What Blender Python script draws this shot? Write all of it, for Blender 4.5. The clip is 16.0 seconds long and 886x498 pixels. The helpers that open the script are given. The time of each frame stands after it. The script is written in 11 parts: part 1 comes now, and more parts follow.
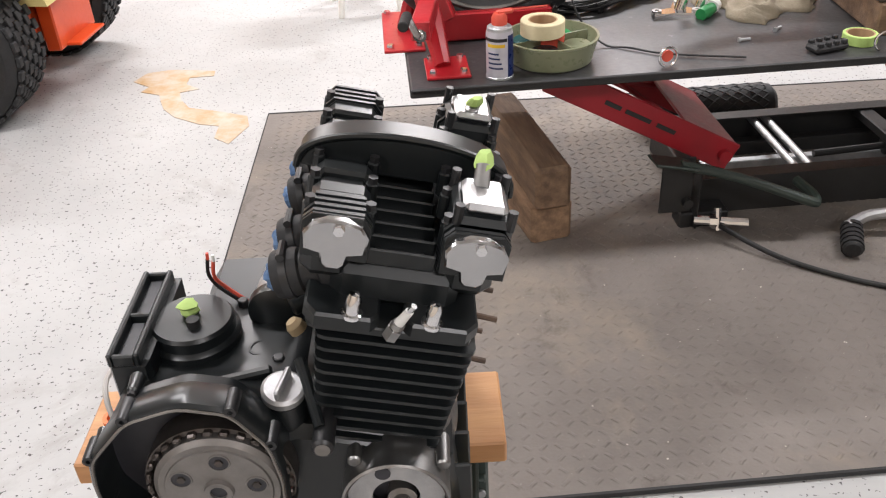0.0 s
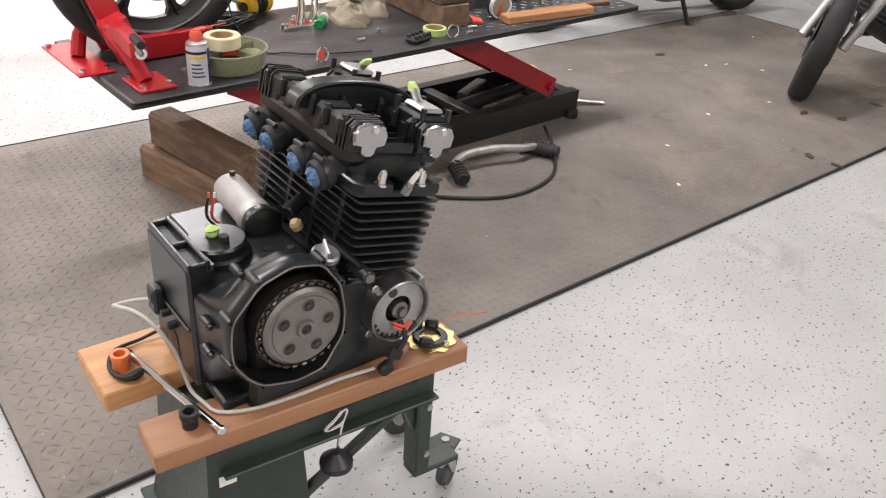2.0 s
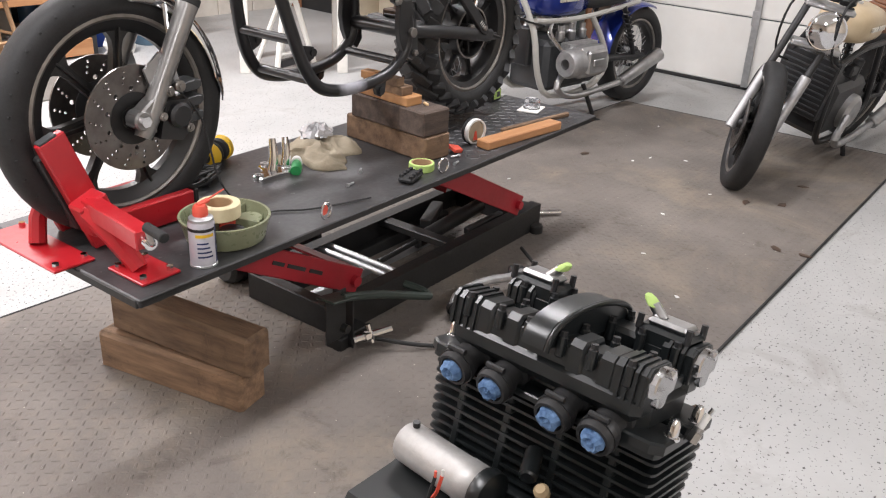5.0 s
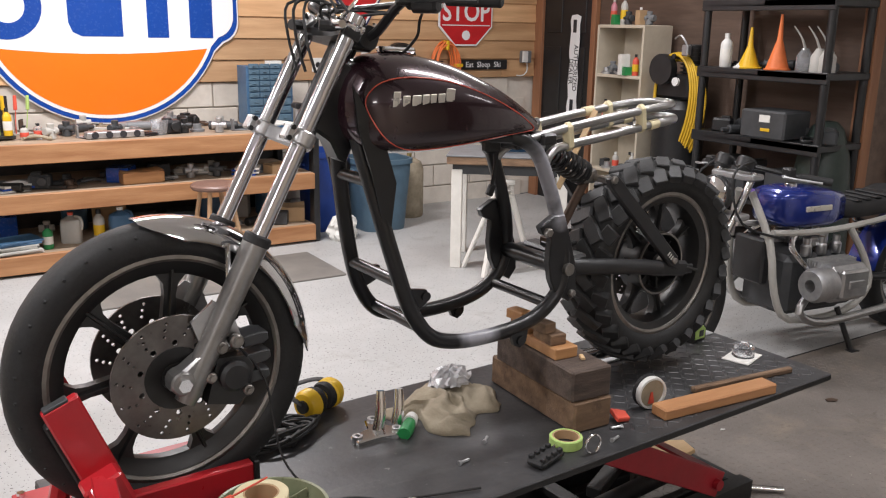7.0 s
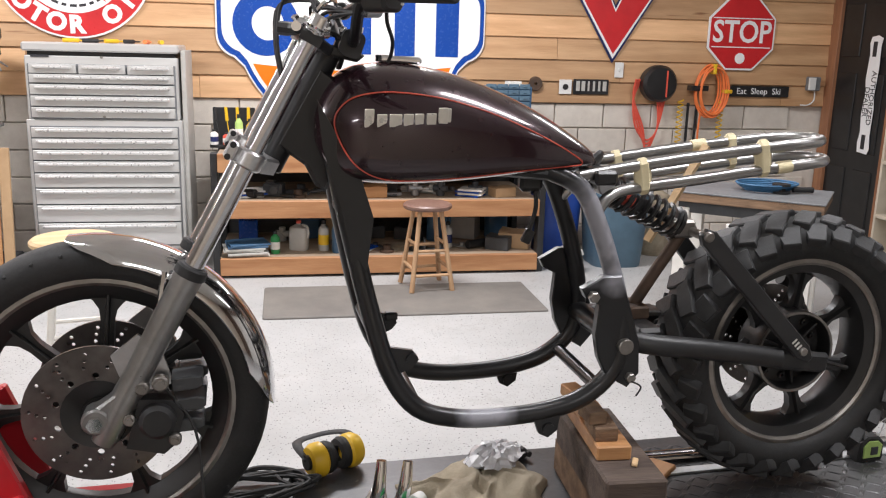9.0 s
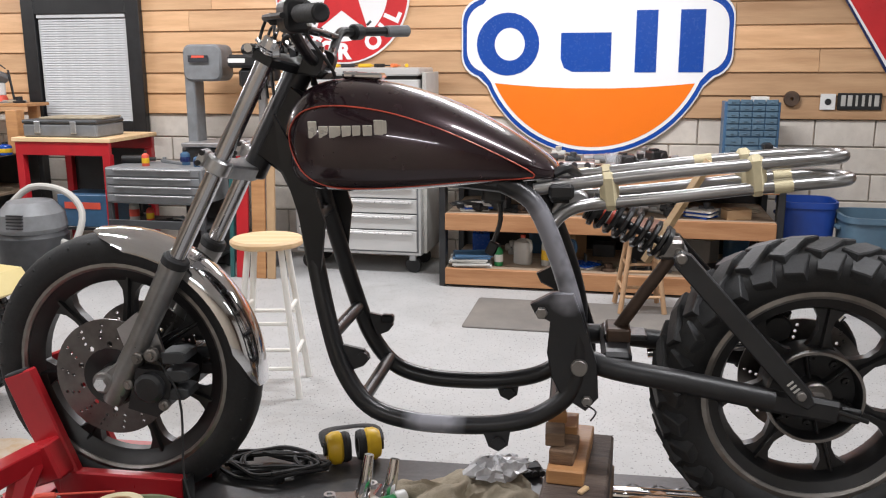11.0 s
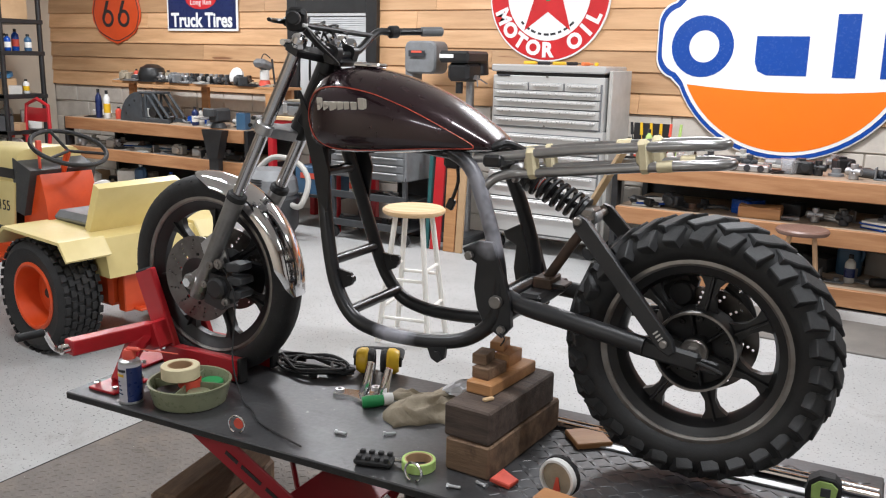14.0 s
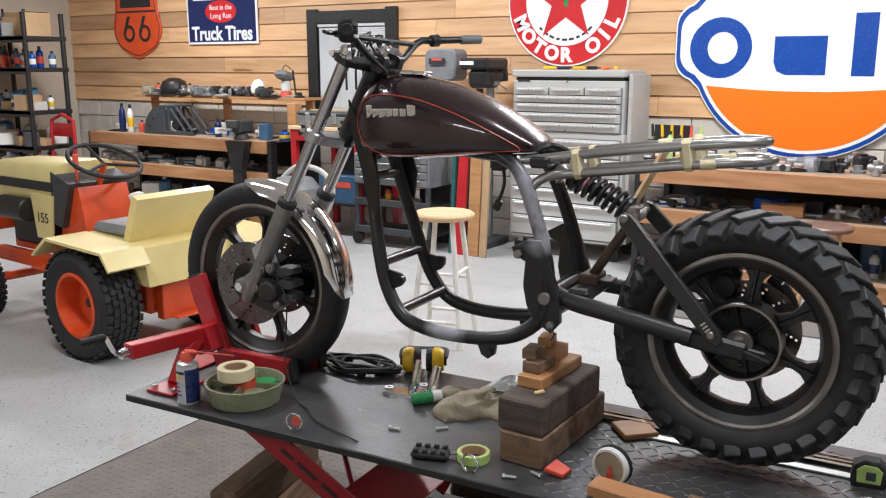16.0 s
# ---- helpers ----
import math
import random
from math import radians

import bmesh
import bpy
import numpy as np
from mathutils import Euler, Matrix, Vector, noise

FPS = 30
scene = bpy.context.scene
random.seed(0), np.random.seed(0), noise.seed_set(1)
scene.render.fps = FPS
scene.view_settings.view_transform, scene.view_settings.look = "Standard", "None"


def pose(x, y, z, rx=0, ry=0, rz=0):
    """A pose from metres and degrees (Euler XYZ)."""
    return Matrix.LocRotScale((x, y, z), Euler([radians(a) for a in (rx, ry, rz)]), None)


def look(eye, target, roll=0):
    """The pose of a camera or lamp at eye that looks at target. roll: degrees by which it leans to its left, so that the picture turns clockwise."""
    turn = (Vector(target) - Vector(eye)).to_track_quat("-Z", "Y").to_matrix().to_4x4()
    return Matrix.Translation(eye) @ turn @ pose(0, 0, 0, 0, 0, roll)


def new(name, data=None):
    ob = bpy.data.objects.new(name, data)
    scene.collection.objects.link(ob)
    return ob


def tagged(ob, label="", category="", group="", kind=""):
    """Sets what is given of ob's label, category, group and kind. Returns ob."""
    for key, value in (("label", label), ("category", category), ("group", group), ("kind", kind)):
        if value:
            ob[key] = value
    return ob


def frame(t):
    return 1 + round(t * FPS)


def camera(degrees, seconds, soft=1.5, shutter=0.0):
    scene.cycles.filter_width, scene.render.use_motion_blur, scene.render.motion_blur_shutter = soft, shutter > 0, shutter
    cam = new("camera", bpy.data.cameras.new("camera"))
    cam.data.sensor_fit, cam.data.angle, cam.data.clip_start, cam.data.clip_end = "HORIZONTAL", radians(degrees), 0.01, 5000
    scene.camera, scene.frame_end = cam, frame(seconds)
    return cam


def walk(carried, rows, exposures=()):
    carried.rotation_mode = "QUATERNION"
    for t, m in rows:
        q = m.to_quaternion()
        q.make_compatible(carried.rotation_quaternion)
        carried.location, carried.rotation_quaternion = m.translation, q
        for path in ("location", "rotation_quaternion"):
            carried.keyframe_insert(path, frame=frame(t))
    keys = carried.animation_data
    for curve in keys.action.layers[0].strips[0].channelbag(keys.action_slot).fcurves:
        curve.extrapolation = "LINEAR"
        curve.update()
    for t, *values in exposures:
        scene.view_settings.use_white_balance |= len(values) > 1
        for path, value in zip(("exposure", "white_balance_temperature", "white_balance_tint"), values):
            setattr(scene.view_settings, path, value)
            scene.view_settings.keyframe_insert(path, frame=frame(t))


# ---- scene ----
cam = camera(54.1, 16.0, soft=1.15)
PATH = [
    (0, (-0.165, -2.384, 1.333), (-0.164, -0.708, 0.242), -3.0),
    (0.5, (-0.336, -2.339, 1.325), (-0.066, -0.701, 0.21), -4.4),
    (1, (-0.551, -2.428, 1.355), (0.102, -0.905, 0.235), -2.3),
    (1.5, (-0.749, -2.592, 1.403), (0.207, -1.182, 0.354), 2.2),
    (2, (-0.931, -2.736, 1.435), (0.142, -1.384, 0.423), 3.9),
    (2.5, (-1.135, -2.69, 1.462), (0.038, -1.39, 0.495), 2.8),
    (3, (-1.257, -2.596, 1.466), (0.058, -1.42, 0.524), 3.0),
    (3.2, (-1.265, -2.552, 1.463), (0.094, -1.422, 0.527), 3.9),
    (5.3, (-1.081, -2.013, 1.494), (0.347, -0.847, 0.719), 2.4),
    (5.5, (-1.034, -2.004, 1.503), (0.41, -0.815, 0.795), 2.2),
    (6, (-0.833, -2.005, 1.53), (0.447, -0.584, 0.945), 1.4),
    (6.5, (-0.617, -1.909, 1.534), (0.563, -0.378, 1.019), 1.5),
    (7, (-0.423, -1.806, 1.546), (0.606, -0.164, 1.052), 1.0),
    (7.5, (-0.152, -1.839, 1.55), (0.705, -0.093, 1.085), 2.6),
    (8, (0.049, -1.813, 1.537), (0.7, 0.019, 1.07), 1.8),
    (8.5, (0.214, -1.716, 1.526), (0.754, 0.154, 1.068), 2.1),
    (9, (0.362, -1.698, 1.523), (0.718, 0.216, 1.067), 1.5),
    (9.2, (0.455, -1.715, 1.521), (0.714, 0.215, 1.066), 1.3),
    (11.3, (1.224, -1.755, 1.522), (0.768, 0.146, 1.103), -0.2),
    (11.5, (1.292, -1.76, 1.516), (0.807, 0.135, 1.095), -0.1),
    (12, (1.455, -1.703, 1.505), (0.843, 0.153, 1.084), 0.7),
    (12.5, (1.657, -1.705, 1.508), (0.821, 0.061, 1.083), 0.9),
    (13, (1.818, -1.757, 1.517), (0.85, -0.06, 1.087), 1.4),
    (13.5, (1.905, -1.879, 1.512), (0.913, -0.196, 1.084), 1.4),
    (14, (1.997, -1.956, 1.518), (1.005, -0.273, 1.088), 1.3),
    (14.5, (2.055, -2.004, 1.512), (1.059, -0.323, 1.084), 1.5),
    (15, (2.008, -2.056, 1.519), (1.001, -0.382, 1.092), 1.0),
    (15.5, (1.965, -2.078, 1.519), (0.947, -0.408, 1.1), 0.6),
    (16, (1.956, -2.08, 1.516), (0.939, -0.409, 1.102), 0.0),
]
walk(cam, [(t, look(eye, target, roll)) for t, eye, target, roll in PATH], exposures=((0.0, 0.94, 6450, 10), (2.5, 1.03, 6450, 10), (3.0, 1.0, 6450, 10), (5.5, 1.0, 6400, 10), (6.5, 0.5, 6450, 10), (7.5, 0.36, 6450, 10), (8.0, 0.27, 6400, 10), (9.0, 0.48, 6350, 9), (11.5, 0.18, 6250, 8), (12.5, 0.14, 6200, 7), (14.0, 0.33, 6150, 6), (16.0, 0.32, 6150, 6)))

# ---- world and lights ----
world = bpy.data.worlds.new("world")
scene.world = world
world.use_nodes = True
world.node_tree.nodes["Background"].inputs[0].default_value = (0.9, 0.95, 1.0, 1)
world.node_tree.nodes["Background"].inputs[1].default_value = 0.05
scene.view_settings.exposure = 0.0


def strip_light(x, y, z, length, power, rz=0):
    d = bpy.data.lights.new("strip_light", "AREA")
    d.shape, d.size, d.size_y, d.energy, d.color = "RECTANGLE", length, 0.16, power, (1.0, 0.965, 0.975)
    ob = new("strip_light", d)
    ob.matrix_world = pose(x, y, z, 0, 0, rz)
    return ob


for sx, sy, sp in ((-4.9, 3.2, 62), (-2.2, 3.2, 54), (0.8, 3.0, 78), (3.4, 2.4, 24), (-1.2, -0.2, 36), (1.9, -0.2, 32), (3.9, -1.4, 6), (-2.8, -3.9, 44), (1.0, -4.1, 32)):
    strip_light(sx, sy, 2.93, 1.25, sp)


# ---- materials ----
def surf(name, c1, c2=None, rough=0.5, metal=0.0, scale=8.0, bump=0.0, fine=60.0, rvar=0.12, speck=None, stretch=None, piece=0.0, coat=0.0):
    """A procedural surface: two colours mixed by broad noise, fine relief, roughness that wanders; speck adds small spots."""
    m = bpy.data.materials.new(name)
    m.use_nodes = True
    nt = m.node_tree
    n, l = nt.nodes, nt.links
    b = n["Principled BSDF"]
    if c2 is None:
        c2 = tuple(v * 0.72 for v in c1)
    co = n.new("ShaderNodeTexCoord")
    vec = co.outputs["Object"]
    if piece:
        oi = n.new("ShaderNodeObjectInfo")
        ad = n.new("ShaderNodeVectorMath")
        ad.operation = "ADD"
        sc = n.new("ShaderNodeVectorMath")
        sc.operation = "SCALE"
        sc.inputs["Scale"].default_value = 37.0
        cx = n.new("ShaderNodeCombineXYZ")
        for k in range(3):
            l.new(oi.outputs["Random"], cx.inputs[k])
        l.new(cx.outputs[0], sc.inputs[0])
        l.new(vec, ad.inputs[0])
        l.new(sc.outputs[0], ad.inputs[1])
        vec = ad.outputs[0]
    if stretch:
        mp = n.new("ShaderNodeMapping")
        mp.inputs["Scale"].default_value = stretch
        l.new(vec, mp.inputs["Vector"])
        vec = mp.outputs[0]
    na = n.new("ShaderNodeTexNoise")
    na.inputs["Scale"].default_value, na.inputs["Detail"].default_value, na.inputs["Roughness"].default_value = scale, 6, 0.62
    l.new(vec, na.inputs["Vector"])
    rp = n.new("ShaderNodeValToRGB")
    rp.color_ramp.elements[0].position, rp.color_ramp.elements[1].position = 0.33, 0.68
    rp.color_ramp.elements[0].color, rp.color_ramp.elements[1].color = (*c2, 1), (*c1, 1)
    l.new(na.outputs["Fac"], rp.inputs[0])
    col = rp.outputs[0]
    nb = n.new("ShaderNodeTexNoise")
    nb.inputs["Scale"].default_value, nb.inputs["Detail"].default_value = fine, 4
    l.new(vec, nb.inputs["Vector"])
    if piece:
        hs = n.new("ShaderNodeHueSaturation")
        mr = n.new("ShaderNodeMapRange")
        mr.inputs["To Min"].default_value, mr.inputs["To Max"].default_value = 1 - piece, 1 + piece
        l.new(oi.outputs["Random"], mr.inputs["Value"])
        l.new(mr.outputs[0], hs.inputs["Value"])
        l.new(col, hs.inputs["Color"])
        col = hs.outputs[0]
    if speck:
        sc_, thr, scol = speck
        ns = n.new("ShaderNodeTexNoise")
        ns.inputs["Scale"].default_value, ns.inputs["Detail"].default_value = sc_, 3
        l.new(vec, ns.inputs["Vector"])
        rs = n.new("ShaderNodeValToRGB")
        rs.color_ramp.elements[0].position, rs.color_ramp.elements[1].position = thr, thr + 0.03
        l.new(ns.outputs["Fac"], rs.inputs[0])
        mx = n.new("ShaderNodeMix")
        mx.data_type = "RGBA"
        l.new(rs.outputs[0], mx.inputs["Factor"])
        l.new(col, mx.inputs[6])
        mx.inputs[7].default_value = (*scol, 1)
        col = mx.outputs[2]
    l.new(col, b.inputs["Base Color"])
    mr2 = n.new("ShaderNodeMapRange")
    mr2.inputs["To Min"].default_value, mr2.inputs["To Max"].default_value = max(rough - rvar, 0.03), min(rough + rvar, 1)
    l.new(nb.outputs["Fac"], mr2.inputs["Value"])
    l.new(mr2.outputs[0], b.inputs["Roughness"])
    b.inputs["Metallic"].default_value = metal
    b.inputs["Coat Weight"].default_value = coat
    b.inputs["Coat Roughness"].default_value = 0.06
    if bump:
        bp = n.new("ShaderNodeBump")
        bp.inputs["Strength"].default_value, bp.inputs["Distance"].default_value = min(bump, 1.0), 0.004 * max(bump, 1.0)
        l.new(nb.outputs["Fac"], bp.inputs["Height"])
        l.new(bp.outputs[0], b.inputs["Normal"])
    return m


def glassy(name, col=(0.95, 0.97, 1.0), rough=0.08):
    m = bpy.data.materials.new(name)
    m.use_nodes = True
    b = m.node_tree.nodes["Principled BSDF"]
    b.inputs["Base Color"].default_value = (*col, 1)
    b.inputs["Roughness"].default_value = rough
    b.inputs["Transmission Weight"].default_value = 0.85
    b.inputs["IOR"].default_value = 1.3
    return m


def wood(name, c1, c2, piece=0.25, rough=0.6, grain=(0.9, 9, 9), scale=2.2, bump=0.25, speck=None):
    return surf(name, c1, c2, rough=rough, scale=scale, bump=bump, fine=26, stretch=grain, piece=piece, speck=speck)


M = {}
M["floor"] = surf("painted_concrete", (0.45, 0.45, 0.445), (0.36, 0.36, 0.355), rough=0.55, scale=1.3, bump=0.06, fine=55, speck=(88, 0.635, (0.055, 0.05, 0.048)))
M["mat"] = surf("rubber_mat", (0.2, 0.177, 0.158), (0.128, 0.112, 0.1), rough=0.7, scale=2.1, bump=0.5, fine=120, speck=(70, 0.735, (0.5, 0.46, 0.4)))


def dirty(m, scale, lo, hi, col, stretch=(1, 1, 1), detail=9):
    """Broad uneven stains or scuffs over a surface."""
    nt = m.node_tree
    n, l = nt.nodes, nt.links
    b = n["Principled BSDF"]
    src = b.inputs["Base Color"].links[0].from_socket
    co = n.new("ShaderNodeTexCoord")
    mp = n.new("ShaderNodeMapping")
    mp.inputs["Scale"].default_value = stretch
    l.new(co.outputs["Object"], mp.inputs["Vector"])
    no = n.new("ShaderNodeTexNoise")
    no.inputs["Scale"].default_value, no.inputs["Detail"].default_value, no.inputs["Roughness"].default_value = scale, detail, 0.72
    no.inputs["Distortion"].default_value = 0.6
    l.new(mp.outputs[0], no.inputs["Vector"])
    mr = n.new("ShaderNodeMapRange")
    mr.inputs["From Min"].default_value, mr.inputs["From Max"].default_value = lo, hi
    l.new(no.outputs["Fac"], mr.inputs["Value"])
    mix = n.new("ShaderNodeMix")
    mix.data_type = "RGBA"
    l.new(mr.outputs[0], mix.inputs["Factor"])
    l.new(src, mix.inputs[6])
    mix.inputs[7].default_value = (*col, 1)
    l.new(mix.outputs[2], b.inputs["Base Color"])
    return m


dirty(M["floor"], 2.6, 0.56, 0.78, (0.27, 0.255, 0.24))
dirty(M["floor"], 14, 0.66, 0.74, (0.3, 0.285, 0.27))
dirty(M["mat"], 1.5, 0.5, 0.72, (0.25, 0.21, 0.165))
dirty(M["mat"], 6, 0.58, 0.75, (0.085, 0.07, 0.058))
M["mat2"] = surf("grey_rubber_mat", (0.2, 0.185, 0.165), (0.14, 0.13, 0.12), rough=0.7, scale=3, bump=0.3, fine=150)
M["plank"] = wood("cedar_siding", (0.7, 0.44, 0.24), (0.5, 0.285, 0.14), piece=0.26, grain=(0.5, 4, 5), scale=2.6, rough=0.5, speck=(1.9, 0.7, (0.22, 0.1, 0.045)))
# East wall boards: the shade behind the shelving is put into this dark colour.
M["eastwall"] = wood("dark_stained_boards", (0.15, 0.1, 0.075), (0.085, 0.055, 0.04), piece=0.1, grain=(5, 0.6, 5), scale=2.4)
M["trimwood"] = wood("cedar_trim", (0.36, 0.17, 0.085), (0.23, 0.1, 0.05), piece=0.1, grain=(5, 5, 0.6), scale=2.4)
M["block"] = surf("painted_block", (0.68, 0.63, 0.56), (0.57, 0.52, 0.46), rough=0.65, scale=9, bump=0.35, fine=130, piece=0.05)
M["mortar"] = surf("mortar", (0.7, 0.65, 0.58), (0.62, 0.57, 0.51), rough=0.85, scale=14, bump=0.4, fine=160)
M["ceil"] = surf("white_ceiling", (0.78, 0.77, 0.74), (0.72, 0.71, 0.68), rough=0.8, scale=2)
M["sidewall"] = surf("cream_wall", (0.62, 0.55, 0.45), (0.55, 0.48, 0.39), rough=0.75, scale=3)
dirty(M["block"], 5, 0.58, 0.75, (0.5, 0.45, 0.39))
M["gdoor"] = surf("white_door_panel", (0.8, 0.79, 0.76), (0.74, 0.73, 0.7), rough=0.45, scale=4, bump=0.05, fine=90)
M["pull"] = surf("bright_pull", (0.78, 0.78, 0.77), (0.62, 0.62, 0.62), rough=0.3, metal=0.55, scale=9, fine=60)
M["galv"] = surf("galvanised_steel", (0.55, 0.56, 0.57), (0.42, 0.43, 0.44), rough=0.42, metal=0.8, scale=30, fine=80)
M["bench"] = wood("fir_lumber", (0.5, 0.26, 0.12), (0.34, 0.15, 0.06), piece=0.15, grain=(0.8, 7, 7), scale=2.6, rough=0.55)
M["plywood"] = wood("bench_ply", (0.42, 0.33, 0.24), (0.28, 0.2, 0.14), piece=0.1, scale=3, grain=(1, 5, 5))
M["pine"] = wood("pine_board", (0.56, 0.3, 0.13), (0.4, 0.19, 0.075), piece=0.15, grain=(0.8, 8, 8), scale=3, rough=0.5)
M["timber"] = wood("old_timber", (0.30, 0.19, 0.115), (0.13, 0.08, 0.05), piece=0.2, grain=(1.2, 8, 8), scale=4, rough=0.8, bump=0.6)
dirty(M["timber"], 7, 0.55, 0.7, (0.08, 0.052, 0.036))
M["darktimber"] = wood("creosoted_timber", (0.13, 0.095, 0.075), (0.05, 0.035, 0.03), piece=0.15, grain=(1.2, 8, 8), scale=4, rough=0.75, bump=0.6)
M["blondwood"] = wood("blond_wood", (0.75, 0.55, 0.33), (0.62, 0.42, 0.22), piece=0.08, scale=3)
M["stoolwood"] = wood("worn_oak", (0.5, 0.32, 0.18), (0.33, 0.19, 0.1), piece=0.1, grain=(6, 6, 0.8))
M["brownpad"] = surf("brown_vinyl", (0.22, 0.13, 0.1), (0.15, 0.085, 0.065), rough=0.4, scale=10)
M["whitepaint"] = surf("white_paint", (0.82, 0.8, 0.75), (0.72, 0.7, 0.65), rough=0.45, scale=12)
M["black"] = surf("black_paint", (0.018, 0.018, 0.019), (0.01, 0.01, 0.011), rough=0.38, scale=9, fine=90, rvar=0.15)


def patched(m, spots, col):
    """Worn or sprayed spots (place, radius) over a surface, ragged at their edges."""
    nt = m.node_tree
    n, l = nt.nodes, nt.links
    b = n["Principled BSDF"]
    src = b.inputs["Base Color"].links[0].from_socket
    co = n.new("ShaderNodeTexCoord")
    acc = None
    for p, r in spots:
        d = n.new("ShaderNodeVectorMath")
        d.operation = "DISTANCE"
        l.new(co.outputs["Object"], d.inputs[0])
        d.inputs[1].default_value = p
        mr = n.new("ShaderNodeMapRange")
        mr.inputs["From Min"].default_value, mr.inputs["From Max"].default_value = r, r * 0.35
        l.new(d.outputs["Value"], mr.inputs["Value"])
        if acc is None:
            acc = mr.outputs[0]
        else:
            mx = n.new("ShaderNodeMath")
            mx.operation = "MAXIMUM"
            l.new(acc, mx.inputs[0])
            l.new(mr.outputs[0], mx.inputs[1])
            acc = mx.outputs[0]
    no = n.new("ShaderNodeTexNoise")
    no.inputs["Scale"].default_value = 22
    l.new(co.outputs["Object"], no.inputs["Vector"])
    mu = n.new("ShaderNodeMath")
    mu.operation = "MULTIPLY"
    l.new(acc, mu.inputs[0])
    l.new(no.outputs["Fac"], mu.inputs[1])
    m2 = n.new("ShaderNodeMapRange")
    m2.inputs["From Min"].default_value, m2.inputs["From Max"].default_value = 0.12, 0.5
    l.new(mu.outputs[0], m2.inputs["Value"])
    mix = n.new("ShaderNodeMix")
    mix.data_type = "RGBA"
    l.new(m2.outputs[0], mix.inputs["Factor"])
    l.new(src, mix.inputs[6])
    mix.inputs[7].default_value = (*col, 1)
    l.new(mix.outputs[2], b.inputs["Base Color"])
    return m


M["framepaint"] = patched(surf("frame_black", (0.014, 0.014, 0.0155), (0.008, 0.008, 0.009), rough=0.32, scale=9, fine=40, rvar=0.03), [((0.75, -0.13, 0.785), 0.085), ((0.99, -0.108, 1.17), 0.15), ((1.02, -0.115, 1.07), 0.06)], (0.27, 0.27, 0.3))
M["satin"] = surf("satin_black", (0.02, 0.0205, 0.022), (0.012, 0.012, 0.013), rough=0.42, scale=12, fine=120, bump=0.05)
M["enginepaint"] = surf("engine_black", (0.0105, 0.0128, 0.0138), (0.0075, 0.009, 0.0096), rough=0.32, scale=5, fine=40, rvar=0.02)
M["cansilver"] = surf("silver_can", (0.62, 0.61, 0.66), (0.5, 0.49, 0.54), rough=0.35, metal=0.35, scale=20)
M["guardgrey"] = surf("blue_grey_casting", (0.06, 0.07, 0.08), (0.035, 0.04, 0.046), rough=0.5, scale=12)
M["pinkcan"] = surf("faded_pink_plastic", (0.6, 0.25, 0.3), (0.5, 0.18, 0.22), rough=0.45)
M["clutchplate"] = surf("dull_clutch_plate", (0.24, 0.225, 0.215), (0.17, 0.16, 0.15), rough=0.46, metal=0.6, scale=22, fine=160, bump=0.04)
M["basketsteel"] = surf("dark_basket_steel", (0.13, 0.115, 0.105), (0.07, 0.06, 0.055), rough=0.38, metal=0.85, scale=20, fine=140)
M["startercast"] = surf("oxidised_starter_alloy", (0.5, 0.49, 0.48), (0.33, 0.32, 0.31), rough=0.5, metal=0.55, scale=14, fine=160, bump=0.1)
M["cork"] = surf("tan_plug", (0.45, 0.34, 0.2), (0.34, 0.25, 0.14), rough=0.7)
M["hosegrey"] = surf("dull_white_hose", (0.55, 0.53, 0.5), (0.42, 0.4, 0.38), rough=0.45)
M["boardred"] = wood("red_brown_board", (0.36, 0.19, 0.1), (0.26, 0.12, 0.06), piece=0.1, rough=0.55)
M["rubber"] = surf("tyre_rubber", (0.018, 0.018, 0.019), (0.01, 0.01, 0.0105), rough=0.66, scale=18, bump=0.15, fine=150)
M["rubbergrey"] = surf("dusty_rubber", (0.016, 0.0165, 0.017), (0.009, 0.009, 0.0095), rough=0.64, scale=14, bump=0.15, fine=150)
# Paler than the sidewalls: dust, plus light from above put into the colour.
M["toplitdust"] = surf("dusty_toplit_tread_rubber", (0.036, 0.037, 0.039), (0.02, 0.0205, 0.0215), rough=0.6, scale=22, bump=0.15, fine=150, piece=0.12)
M["alu"] = surf("brushed_aluminium", (0.6, 0.6, 0.6), (0.44, 0.44, 0.45), rough=0.33, metal=1.0, scale=14, fine=120)
M["clutchalu"] = surf("clutch_aluminium", (0.34, 0.34, 0.34), (0.23, 0.225, 0.22), rough=0.36, metal=0.95, scale=20, fine=150)
M["capalu"] = surf("polished_cap", (0.56, 0.56, 0.57), (0.46, 0.46, 0.47), rough=0.17, metal=1.0, scale=12, fine=120)
M["castalu"] = surf("cast_aluminium", (0.5, 0.5, 0.5), (0.36, 0.36, 0.37), rough=0.48, metal=0.85, scale=20, bump=0.15, fine=180)
M["rimalu"] = surf("dull_rim_lip", (0.36, 0.34, 0.32), (0.2, 0.185, 0.17), rough=0.4, metal=0.9, scale=12, fine=120)
M["rimblack"] = surf("rim_black", (0.022, 0.022, 0.023), (0.012, 0.012, 0.012), rough=0.4, scale=10, fine=90)
M["chrome"] = surf("chrome", (0.85, 0.85, 0.86), (0.74, 0.74, 0.76), rough=0.09, metal=1.0, scale=6, rvar=0.05)
M["forktube"] = surf("fork_chrome", (0.62, 0.62, 0.64), (0.5, 0.5, 0.52), rough=0.16, metal=1.0, scale=9, rvar=0.08)
M["forkleg"] = surf("fork_leg_grey", (0.34, 0.335, 0.33), (0.24, 0.235, 0.23), rough=0.33, metal=0.8, scale=14, fine=120)
